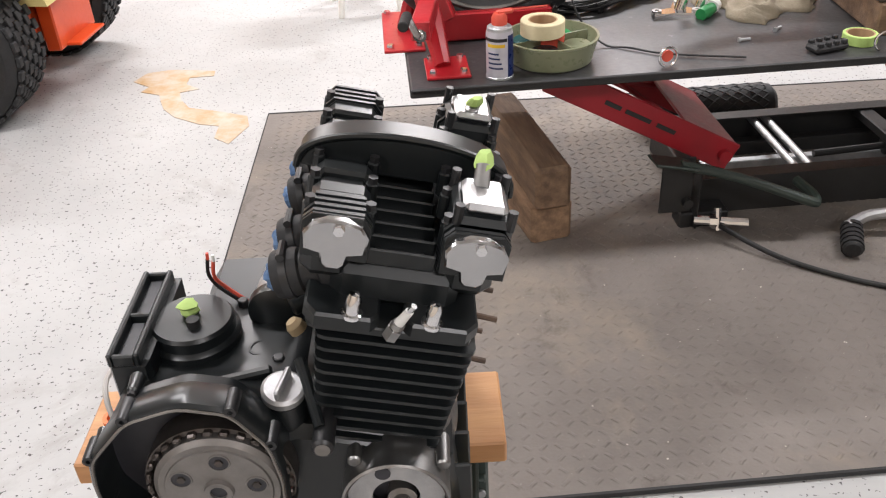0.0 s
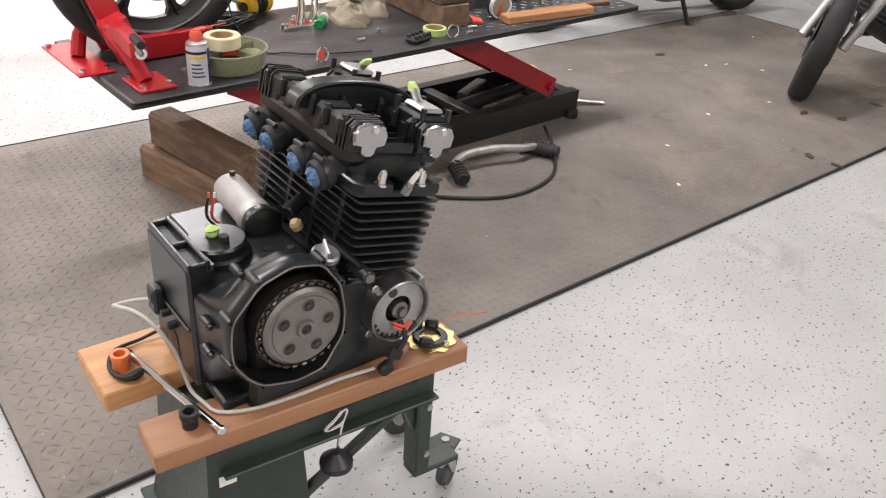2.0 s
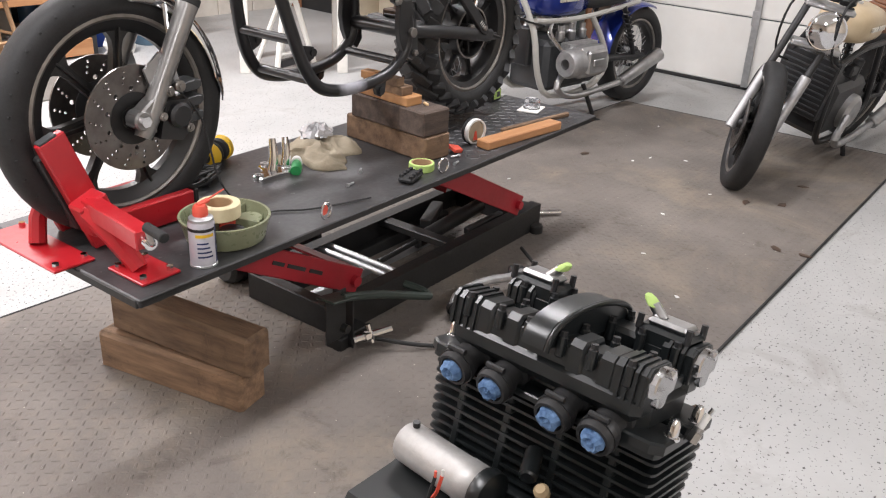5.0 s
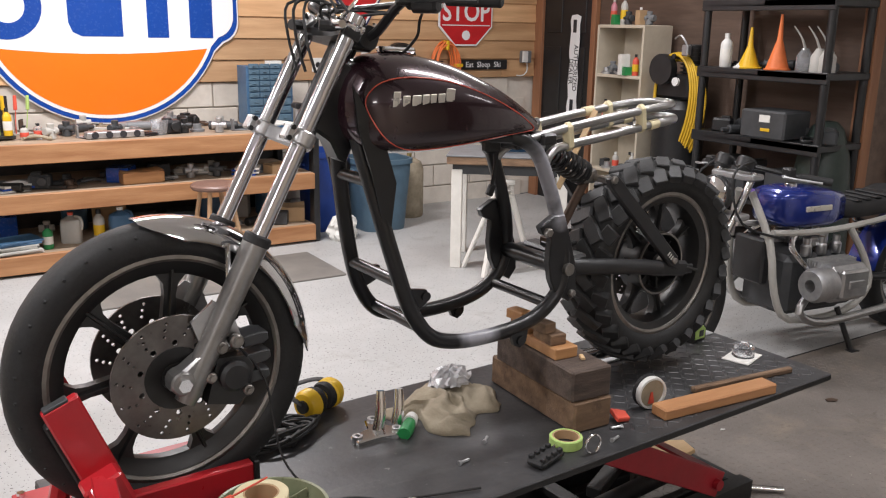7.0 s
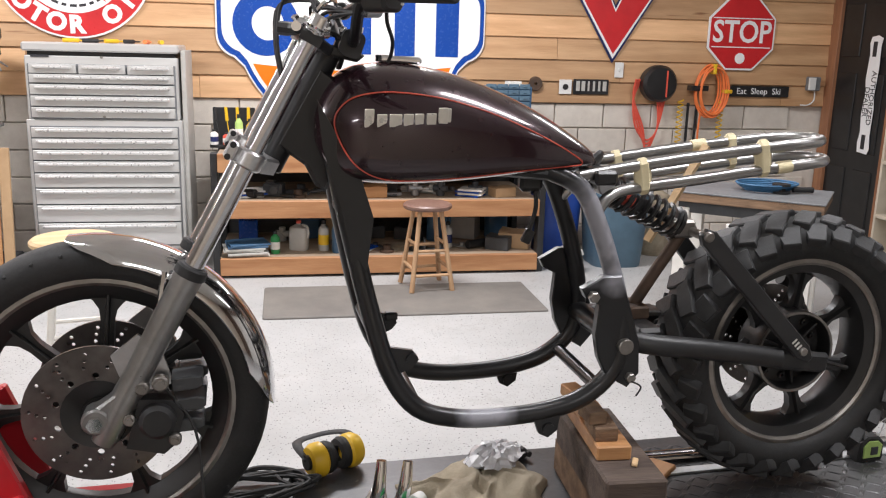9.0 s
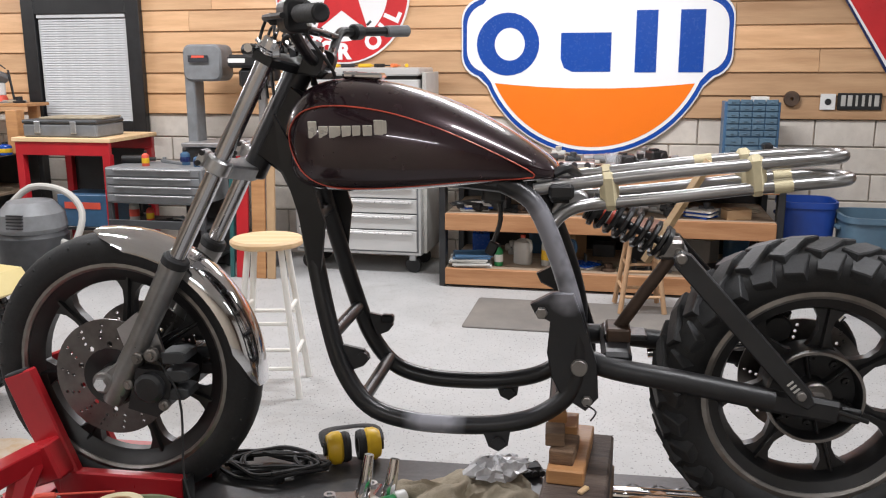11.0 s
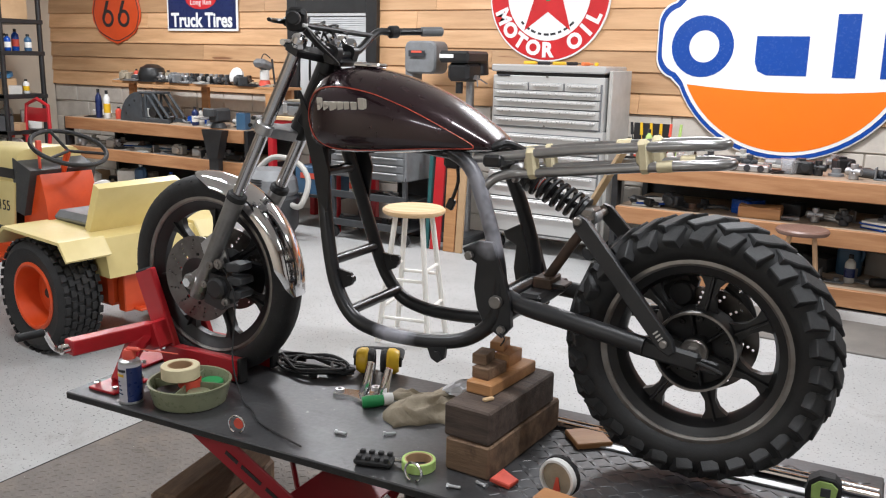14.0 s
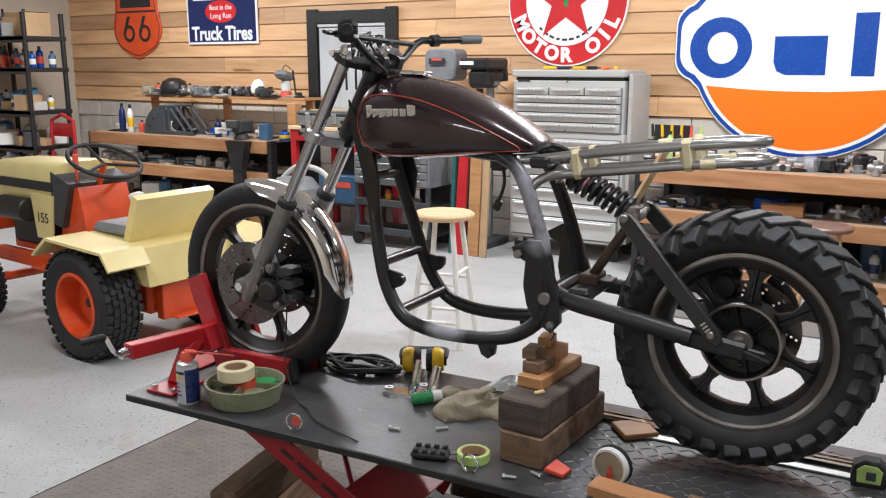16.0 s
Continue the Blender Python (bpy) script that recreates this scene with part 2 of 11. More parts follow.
M["rawsteel"] = surf("bare_tube_steel", (0.43, 0.425, 0.42), (0.33, 0.325, 0.32), rough=0.3, metal=0.95, scale=9, fine=40, rvar=0.025)
M["disc"] = surf("brake_disc", (0.2, 0.19, 0.18), (0.12, 0.105, 0.1), rough=0.32, metal=0.9, scale=15)
M["tank"] = surf("maroon_metal_flake", (0.029, 0.0108, 0.016), (0.018, 0.0068, 0.01), rough=0.26, metal=0.45, scale=4, fine=40, rvar=0.05, coat=0.9)
M["stripe"] = surf("red_pinstripe", (0.62, 0.09, 0.05), (0.45, 0.06, 0.04), rough=0.35, scale=20)
M["silverbadge"] = surf("silver_badge", (0.72, 0.68, 0.6), (0.6, 0.56, 0.5), rough=0.3, metal=0.4, scale=20)
M["tape"] = surf("masking_tape", (0.72, 0.64, 0.42), (0.6, 0.52, 0.33), rough=0.75, scale=20)
M["red"] = surf("red_enamel", (0.52, 0.018, 0.027), (0.4, 0.013, 0.02), rough=0.33, scale=5, fine=60, coat=0.3)
M["darkred"] = surf("red_lift_arm", (0.34, 0.012, 0.022), (0.24, 0.01, 0.016), rough=0.42, scale=6, fine=80)
M["liftblack"] = surf("lift_black", (0.022, 0.022, 0.022), (0.013, 0.013, 0.013), rough=0.5, scale=8, fine=90)
M["deck"] = surf("lift_deck", (0.085, 0.085, 0.088), (0.045, 0.045, 0.047), rough=0.38, metal=0.3, scale=5, bump=0.12, fine=70, speck=(42, 0.72, (0.17, 0.17, 0.17)))
dirty(M["deck"], 3.2, 0.6, 0.75, (0.105, 0.104, 0.102), (0.35, 2.5, 1))
dirty(M["deck"], 9, 0.62, 0.7, (0.03, 0.03, 0.03))
M["orange"] = surf("orange_enamel", (0.7, 0.085, 0.018), (0.55, 0.06, 0.012), rough=0.33, scale=5)
M["cream"] = surf("cream_enamel", (0.74, 0.62, 0.28), (0.66, 0.54, 0.23), rough=0.35, scale=5)
M["blue"] = surf("blue_metallic", (0.012, 0.035, 0.26), (0.008, 0.02, 0.17), rough=0.22, metal=0.3, scale=6, coat=0.8)
M["beige"] = surf("beige_paint", (0.62, 0.5, 0.33), (0.53, 0.41, 0.26), rough=0.4, scale=8)
M["leather"] = surf("tan_leather", (0.28, 0.13, 0.065), (0.19, 0.08, 0.04), rough=0.5, scale=14, bump=0.2)
M["stainless"] = surf("stainless_sheet", (0.66, 0.66, 0.65), (0.54, 0.54, 0.53), rough=0.38, metal=0.5, scale=1.6, fine=40, stretch=(0.3, 3, 3), rvar=0.1)
M["grey"] = surf("grey_plastic", (0.2, 0.21, 0.22), (0.15, 0.155, 0.16), rough=0.5, scale=10)
M["darkgrey"] = surf("dark_grey_plastic", (0.055, 0.058, 0.062), (0.035, 0.037, 0.04), rough=0.55, scale=10)
M["lightgrey"] = surf("light_grey_paint", (0.5, 0.49, 0.46), (0.42, 0.41, 0.38), rough=0.5, scale=8)
M["signblue"] = surf("enamel_blue", (0.008, 0.066, 0.36), (0.008, 0.06, 0.33), rough=0.25, scale=1.5)
M["navy"] = surf("enamel_navy", (0.012, 0.025, 0.11), (0.008, 0.017, 0.08), rough=0.3, scale=6)
M["signorange"] = surf("enamel_orange", (0.9, 0.2, 0.012), (0.87, 0.185, 0.011), rough=0.22, scale=1.2)
M["signwhite"] = surf("enamel_white", (0.86, 0.87, 0.88), (0.84, 0.85, 0.855), rough=0.22, scale=1.2)
M["signred"] = surf("enamel_red", (0.62, 0.025, 0.03), (0.5, 0.02, 0.025), rough=0.32, scale=5)
M["shieldorange"] = surf("enamel_red_orange", (0.78, 0.1, 0.025), (0.66, 0.08, 0.02), rough=0.32, scale=5)
M["yellow"] = surf("yellow_plastic", (0.78, 0.5, 0.02), (0.66, 0.4, 0.015), rough=0.4, scale=8)
M["lime"] = surf("lime_cloth", (0.45, 0.62, 0.2), (0.35, 0.5, 0.14), rough=0.8, scale=30)
M["bluerag"] = surf("blue_paper", (0.16, 0.27, 0.46), (0.025, 0.07, 0.17), rough=0.85, scale=55, bump=0.4, fine=160)
M["binblue"] = surf("blue_grey_bin", (0.09, 0.16, 0.22), (0.07, 0.12, 0.17), rough=0.5, scale=6)
M["cabblue"] = surf("blue_steel_cabinet", (0.055, 0.13, 0.24), (0.04, 0.1, 0.18), rough=0.4, scale=8)
M["recblue"] = surf("recycling_blue", (0.012, 0.055, 0.3), (0.01, 0.04, 0.22), rough=0.45, scale=8)
M["olive"] = surf("translucent_olive_tray", (0.25, 0.27, 0.17), (0.19, 0.2, 0.12), rough=0.3, scale=10)
M["green"] = surf("green_plastic", (0.03, 0.3, 0.09), (0.02, 0.2, 0.06), rough=0.4, scale=10)
M["teal"] = surf("teal_cup", (0.03, 0.13, 0.13), (0.02, 0.09, 0.09), rough=0.4, scale=10)
M["khaki"] = surf("khaki_rag", (0.4, 0.345, 0.255), (0.25, 0.21, 0.15), rough=0.9, scale=14, bump=0.4, fine=200)
M["bagfilm"] = surf("crumpled_film", (0.72, 0.72, 0.74), (0.5, 0.5, 0.52), rough=0.25, scale=30, bump=0.3, fine=60)
M["card"] = surf("cardboard", (0.48, 0.32, 0.18), (0.4, 0.26, 0.14), rough=0.8, scale=8)
M["paper"] = surf("paper", (0.8, 0.79, 0.75), (0.68, 0.67, 0.63), rough=0.7, scale=12)
M["plasticwhite"] = surf("white_plastic", (0.78, 0.78, 0.76), (0.68, 0.68, 0.66), rough=0.4, scale=10)
M["brass"] = surf("brass_plate", (0.7, 0.55, 0.25), (0.55, 0.42, 0.18), rough=0.35, metal=0.9, scale=20)
M["copper"] = surf("copper_wire", (0.5, 0.2, 0.1), (0.35, 0.13, 0.06), rough=0.4, metal=0.9, scale=30)
M["rust"] = surf("rusty_brown_arm", (0.12, 0.075, 0.05), (0.06, 0.04, 0.03), rough=0.6, metal=0.3, scale=18)
M["standgreen"] = surf("dark_green_frame", (0.035, 0.05, 0.042), (0.02, 0.03, 0.025), rough=0.45, scale=10)
M["clear"] = glassy("clear_plastic")
M["hose"] = surf("yellow_air_hose", (0.75, 0.47, 0.03), (0.62, 0.38, 0.02), rough=0.45, scale=12)
M["cordred"] = surf("red_cord", (0.72, 0.1, 0.06), (0.6, 0.08, 0.05), rough=0.5, scale=12)
M["cordorange"] = surf("orange_cord", (0.85, 0.22, 0.06), (0.7, 0.17, 0.05), rough=0.5, scale=12)
M["cordblue"] = surf("blue_cord", (0.05, 0.16, 0.3), (0.04, 0.12, 0.23), rough=0.5, scale=12)
M["blind"] = surf("white_blind", (0.58, 0.59, 0.6), (0.5, 0.51, 0.52), rough=0.5, scale=10)
M["tan"] = surf("tan_cabinet", (0.56, 0.5, 0.4), (0.48, 0.42, 0.33), rough=0.5, scale=8)
M["stain"] = surf("rust_stain", (0.42, 0.26, 0.11), (0.5, 0.45, 0.38), rough=0.5, scale=11)
# Serves real print, and flat pieces coloured as the shade in holes and slots.
M["inkshade"] = surf("dark_print_and_hole_shade", (0.03, 0.03, 0.035), (0.02, 0.02, 0.025), rough=0.5, scale=20)
M["purple"] = surf("violet_plastic", (0.25, 0.15, 0.45), (0.18, 0.1, 0.33), rough=0.5, scale=20)


# ---- building helpers ----
OFF = {}
ID4 = Matrix.Identity(4)


class Geo:
    """One mesh in the making: plain lists of corners and faces."""

    def __init__(self):
        self.v, self.f = [], []

    def add(self, verts, faces, m=None):
        k = len(self.v)
        self.v += [tuple(m @ Vector(p)) if m is not None else tuple(p) for p in verts]
        self.f += [[k + i for i in f] for f in faces]
        return self

    def box(self, x, y, z, sx, sy, sz, bevel=0.0, m=None, rot=None):
        hx, hy, hz = sx / 2, sy / 2, sz / 2
        b = min(bevel, hx * 0.9, hy * 0.9, hz * 0.9)
        loc = Matrix.Translation((x, y, z))
        if rot:
            loc = pose(x, y, z, *rot)
        if m is not None:
            loc = m @ loc
        if b <= 0:
            vs = [(i * hx, j * hy, k * hz) for i in (-1, 1) for j in (-1, 1) for k in (-1, 1)]
            return self.add(vs, [(0, 1, 3, 2), (4, 6, 7, 5), (0, 4, 5, 1), (2, 3, 7, 6), (0, 2, 6, 4), (1, 5, 7, 3)], loc)
        vs, idx = [], {}
        for i in (-1, 1):
            for j in (-1, 1):
                for k in (-1, 1):
                    for a in range(3):
                        p = [i * hx, j * hy, k * hz]
                        for c in range(3):
                            if c != a:
                                p[c] -= (i, j, k)[c] * b
                        idx[i, j, k, a] = len(vs)
                        vs.append(p)
        fs = []
        for s in (-1, 1):
            fs.append([idx[s, j, k, 0] for j, k in ((-1, -1), (1, -1), (1, 1), (-1, 1))][::s])
            fs.append([idx[i, s, k, 1] for i, k in ((-1, -1), (-1, 1), (1, 1), (1, -1))][::s])
            fs.append([idx[i, j, s, 2] for i, j in ((-1, -1), (1, -1), (1, 1), (-1, 1))][::s])
        for s in (-1, 1):
            for t in (-1, 1):
                fs.append([idx[s, t, -1, 0], idx[s, t, -1, 1], idx[s, t, 1, 1], idx[s, t, 1, 0]])
                fs.append([idx[s, -1, t, 0], idx[s, -1, t, 2], idx[s, 1, t, 2], idx[s, 1, t, 0]])
                fs.append([idx[-1, s, t, 1], idx[-1, s, t, 2], idx[1, s, t, 2], idx[1, s, t, 1]])
        for i in (-1, 1):
            for j in (-1, 1):
                for k in (-1, 1):
                    fs.append([idx[i, j, k, a] for a in range(3)])
        return self.add(vs, fs, loc)

    def lathe(self, prof, m=None, seg=24, closed=False):
        n = len(prof)
        vs = [(r * math.cos(2 * math.pi * s / seg), r * math.sin(2 * math.pi * s / seg), h) for s in range(seg) for r, h in prof]
        fs = []
        for s in range(seg):
            t = (s + 1) % seg
            for i in range(n if closed else n - 1):
                j = (i + 1) % n
                fs.append((s * n + i, t * n + i, t * n + j, s * n + j))
        if not closed:
            if prof[0][0] > 1e-6:
                fs.append([s * n for s in range(seg)][::-1])
            if prof[-1][0] > 1e-6:
                fs.append([s * n + n - 1 for s in range(seg)])
        return self.add(vs, fs, m)

    def cyl(self, p0, p1, r0, r1=None, seg=14, bev=0.0):
        r1 = r0 if r1 is None else r1
        a, b = Vector(p0), Vector(p1)
        d = b - a
        m = Matrix.Translation(a) @ d.to_track_quat("Z", "Y").to_matrix().to_4x4()
        h = d.length
        prof = [(r0, 0), (r1, h)] if not bev else [(r0 - bev, 0), (r0, bev), (r1, h - bev), (r1 - bev, h)]
        return self.lathe(prof, m, seg)

    def tube(self, pts, r, seg=8, closed=False, smooth=4, flat=1.0):
        P = [Vector(p) for p in pts]
        n = len(P)
        R = list(r) if isinstance(r, (list, tuple)) else [r] * n
        if smooth > 1 and n > 2:
            Q, S = [], []
            for i in range(n if closed else n - 1):
                p0, p1, p2, p3 = (P[(i + k) % n] if closed else P[min(max(i + k, 0), n - 1)] for k in (-1, 0, 1, 2))
                for s in range(smooth):
                    t = s / smooth
                    Q.append(0.5 * ((2 * p1) + (p2 - p0) * t + (2 * p0 - 5 * p1 + 4 * p2 - p3) * t * t + (3 * p1 - p0 - 3 * p2 + p3) * t ** 3))
                    S.append(R[i] + (R[(i + 1) % n] - R[i]) * t)
            if not closed:
                Q.append(P[-1]), S.append(R[-1])
            P, R, n = Q, S, len(Q)
        vs, fs, up = [], [], None
        for i in range(n):
            a, b = (P[i - 1], P[(i + 1) % n]) if closed else (P[max(i - 1, 0)], P[min(i + 1, n - 1)])
            d = (b - a).normalized() if (b - a).length > 1e-9 else Vector((0, 0, 1))
            if up is None:
                up = Vector((0, 0, 1)) if abs(d.z) < 0.9 else Vector((0, 1, 0))
            s = d.cross(up).normalized()
            up = s.cross(d).normalized()
            for k in range(seg):
                c = 2 * math.pi * k / seg
                vs.append(P[i] + (s * math.cos(c) + up * math.sin(c) * flat) * R[i])
        for i in range(n if closed else n - 1):
            j = (i + 1) % n
            for k in range(seg):
                l = (k + 1) % seg
                fs.append((i * seg + k, i * seg + l, j * seg + l, j * seg + k))
        if not closed:
            fs.append(list(range(seg))[::-1])
            fs.append([(n - 1) * seg + k for k in range(seg)])
        return self.add(vs, fs)

    def prism(self, outline, h0, h1, m=None, bev=0.0):
        """An outline in the xy plane, drawn out from h0 to h1, with its far rim eased."""
        n = len(outline)
        rows = [(outline, h0), (outline, h1 - bev)]
        if bev:
            cx, cy = sum(p[0] for p in outline) / n, sum(p[1] for p in outline) / n
            ins = []
            for i in range(n):
                a, b, c = Vector(outline[i - 1]), Vector(outline[i]), Vector(outline[(i + 1) % n])
                d = ((b - a).normalized() + (c - b).normalized())
                d = d.normalized() if d.length > 1e-6 else Vector((1, 0))
                area = sum(outline[k - 1][0] * outline[k][1] - outline[k][0] * outline[k - 1][1] for k in range(n))
                nrm = Vector((-d.y, d.x)) * (1 if area > 0 else -1)
                ins.append((b.x + nrm.x * bev, b.y + nrm.y * bev))
            rows.append((ins, h1))
        vs = [(p[0], p[1], h) for row, h in rows for p in row]
        fs = [list(range(n))[::-1], [(len(rows) - 1) * n + i for i in range(n)]]
        for k in range(len(rows) - 1):
            for i in range(n):
                j = (i + 1) % n
                fs.append((k * n + i, k * n + j, (k + 1) * n + j, (k + 1) * n + i))
        return self.add(vs, fs, m)

    def loft(self, rings, cap=True):
        n = len(rings[0])
        vs = [p for r in rings for p in r]
        fs = []
        for i in range(len(rings) - 1):
            for k in range(n):
                l = (k + 1) % n
                fs.append((i * n + k, i * n + l, (i + 1) * n + l, (i + 1) * n + k))
        if cap:
            fs += [list(range(n))[::-1], [(len(rings) - 1) * n + k for k in range(n)]]
        return self.add(vs, fs)

    def mesh(self, name, mat, sharp=32):
        me = bpy.data.meshes.new(name)
        me.from_pydata(self.v, [], self.f)
        bm = bmesh.new()
        bm.from_mesh(me)
        bmesh.ops.recalc_face_normals(bm, faces=bm.faces)
        lim = radians(sharp)
        for f in bm.faces:
            f.smooth = True
        for e in bm.edges:
            e.smooth = len(e.link_faces) == 2 and e.calc_face_angle(0.0) < lim
        bm.to_mesh(me)
        bm.free()
        me.materials.append(mat)
        return me


def thing(name, label, category, m=ID4, off=(0, 0, 0), group="", kind=""):
    """A thing: an Empty at its base, under which its parts lie. off: the base's place in the parts' own coordinates."""
    e = new(name)
    e.empty_display_size = 0.1
    e.matrix_world = m @ Matrix.Translation(off)
    OFF[e.name] = Vector(off)
    return tagged(e, label, category, group, kind)


def part(name, geo, mat, parent=None, label="", m=None, sharp=32):
    me = geo if isinstance(geo, bpy.types.Mesh) else geo.mesh(name, M[mat] if isinstance(mat, str) else mat, sharp)
    ob = new(name, me)
    if parent is not None:
        ob.parent = parent
    off = Matrix.Translation(-OFF.get(parent.name, Vector((0, 0, 0)))) if parent is not None else ID4
    ob.matrix_basis = off @ (m if m is not None else ID4)
    if label:
        ob["label"] = label
    return ob


def solo(name, geo, mat, label, category, m=ID4, group="", kind="", sharp=32):
    """A thing of one mesh."""
    ob = part(name, geo, mat, None, "", m, sharp)
    return tagged(ob, label, category, group, kind)


def letters(text, size, mat, m, parent=None, label="", depth=0.002, align="CENTER", bold=0.0, name="lettering", squeeze=1.0):
    """Raised lettering in the built-in face, as a mesh; reads along +x with its face to +z of m."""
    cu = bpy.data.curves.new(name, "FONT")
    cu.body, cu.size, cu.align_x, cu.align_y, cu.extrude, cu.offset, cu.resolution_u = text, size, align, "CENTER", depth / 2, bold, 3
    tmp = bpy.data.objects.new(name, cu)
    scene.collection.objects.link(tmp)
    bpy.context.view_layer.update()
    me = bpy.data.meshes.new_from_object(tmp.evaluated_get(bpy.context.evaluated_depsgraph_get()))
    bpy.data.objects.remove(tmp)
    bpy.data.curves.remove(cu)
    me.materials.clear()
    me.materials.append(M[mat])
    me.transform(Matrix.Diagonal((squeeze, 1, 1, 1)))
    return part(name, me, mat, parent, label, m)


def circle(r, n=32, cx=0.0, cy=0.0, a0=0.0, a1=360.0, ry=None):
    k = n if abs(a1 - a0) >= 360 else n - 1
    return [(cx + r * math.cos(radians(a0 + (a1 - a0) * i / k)), cy + (ry or r) * math.sin(radians(a0 + (a1 - a0) * i / k))) for i in range(n)]


def rrect(w, h, r, n=5):
    out = []
    for cx, cy, a in ((w / 2 - r, h / 2 - r, 0), (-w / 2 + r, h / 2 - r, 90), (-w / 2 + r, -h / 2 + r, 180), (w / 2 - r, -h / 2 + r, 270)):
        out += [(cx + r * math.cos(radians(a + 90 * i / n)), cy + r * math.sin(radians(a + 90 * i / n))) for i in range(n + 1)]
    return out


AY = pose(0, 0, 0, -90, 0, 0)  # turns a lathe's axis to +y
XZ = pose(0, 0, 0, 90, 0, 0)  # lays an xy outline into the xz plane, its depth towards -y
rng = random.Random(7)

# ---- the room ----
WALL_Y, WALL_X, LEFT_X, BACK_Y, CEIL = 4.82, 4.75, -7.5, -5.5, 3.0
fl = Geo()
fl.box((LEFT_X + 5.3) / 2, (BACK_Y + WALL_Y) / 2, -0.05, 5.3 - LEFT_X, WALL_Y - BACK_Y, 0.1)
solo("floor", fl, "floor", "light grey speckled painted concrete garage floor", "floor", kind="structure")
ce = Geo().box((LEFT_X + 5.3) / 2, (BACK_Y + WALL_Y) / 2, CEIL + 0.06, 5.6 - LEFT_X, WALL_Y - BACK_Y + 0.4, 0.1)
solo("ceiling", ce, "ceil", "plain white garage ceiling", "ceiling", kind="structure")
w = Geo().box((LEFT_X + WALL_X) / 2, WALL_Y + 0.13, 1.5, WALL_X - LEFT_X + 0.4, 0.2, 3.0)
wall_north = solo("wall_north", w, "mortar", "cedar plank siding above cream painted concrete blocks", "wall", kind="structure")
w = Geo().box(LEFT_X - 0.1, (BACK_Y + WALL_Y) / 2, 1.5, 0.2, WALL_Y - BACK_Y, 3.0)
solo("wall_west", w, "sidewall", "plain cream painted garage wall", "wall", kind="structure")
w = Geo().box((LEFT_X + 5.3) / 2, BACK_Y - 0.1, 1.5, 5.3 - LEFT_X, 0.2, 3.0)
solo("wall_south", w, "sidewall", "plain cream painted garage wall", "wall", kind="structure")
w = Geo().box(WALL_X + 0.16, (1.42 + WALL_Y) / 2, 1.5, 0.3, WALL_Y - 1.42, 3.0)
w.box(5.2, (-3.9 + BACK_Y) / 2, 1.5, 0.2, 1.6, 3.0).box(5.2, -1.24, 2.72, 0.2, 5.32, 0.56)
solo("wall_east", w, "eastwall", "garage wall boards beside the overhead door, coloured dark for shade", "wall", kind="structure")
w = Geo().box(WALL_X - 0.03, 1.46, 1.3, 0.09, 0.1, 2.6, 0.004)
solo("trim_post", w, "trimwood", "reddish cedar post beside the overhead door", "trim", kind="structure")
w = Geo().box(WALL_X - 0.03, WALL_Y - 0.06, 1.3, 0.06, 0.11, 2.6, 0.004)
solo("trim_corner", w, "trimwood", "reddish cedar corner board", "trim", kind="structure")

# the overhead door, its panels, stiles and tracks
gd = thing("door_1", "white panelled overhead garage door, closed", "garage door", pose(5.07, -1.24, 0), kind="structure")
for k in range(5):
    g = Geo()
    z0 = 0.02 + k * 0.49
    g.box(0.02, 0, z0 + 0.2425, 0.04, 5.2, 0.48, 0.008)
    part("door_panel", g, "gdoor", gd)
for sy in (2.575, 1.51, 0.86, 0.21, -0.44, -1.09, -1.74, -2.575):
    part("stile", Geo().box(-0.012, sy, 1.24, 0.016, 0.05, 2.44, 0.003), "galv", gd, "galvanised steel stile")
    for k in range(1, 5):
        part("hinge", Geo().box(-0.022, sy, 0.02 + k * 0.49, 0.012, 0.06, 0.1, 0.003), "galv", gd, "galvanised hinge")
part("bottom_seal", Geo().box(0.015, 0, 0.012, 0.05, 5.2, 0.024, 0.008), "rubber", gd, "black rubber seal")
part("track", Geo().box(-0.05, 2.62, 1.3, 0.06, 0.03, 2.6, 0.004), "galv", gd, "galvanised door track")

# the mats
mt = thing("floor_mat", "large dark grey textured rubber mat with pale scuffs on the floor", "floor mat", pose(1.7, -0.3, 0))
MATC = [(-2.46, -0.986), (2.5, -0.76), (2.35, 0.98), (-2.49, 0.94)]
part("sheet", Geo().prism(MATC, 0, 0.01, bev=0.002), "mat", mt)
# Dark tube draws the shade line along the mat's thickness.
part("edge", Geo().tube([(x, y, 0.006) for x, y in MATC], 0.007, seg=6, closed=True, smooth=1), "rubber", mt, "worn rubber edge, coloured dark to draw its shade")
tread = Geo()
for i in range(152):
    for j in range(62):
        x, y = -2.46 + i * 0.0325, -0.98 + j * 0.0325
        if y < -0.86 + 0.0465 * x or y > 0.92 or x < -2.44 - 0.01 * y or x > 2.4 - 0.086 * y:
            continue
        s = 1 if (i + j) % 2 else -1
        a = radians(45 * s)
        c, d = math.cos(a), math.sin(a)
        vs = [(x + c * u - d * v, y + d * u + c * v, 0.01 + h) for h, k in ((0, 1.0), (0.0018, 0.55)) for u, v in ((-0.012 * k, -0.0045 * k), (0.012 * k, -0.0045 * k), (0.012 * k, 0.0045 * k), (-0.012 * k, 0.0045 * k))]
        tread.add(vs, [(4, 5, 6, 7), (0, 1, 5, 4), (1, 2, 6, 5), (2, 3, 7, 6), (3, 0, 4, 7)])
tagged(part("raised_tread", tread, "mat", mt), kind="stuff")
g = Geo().prism(rrect(1.67, 0.64, 0.02), 0, 0.012, bev=0.004)
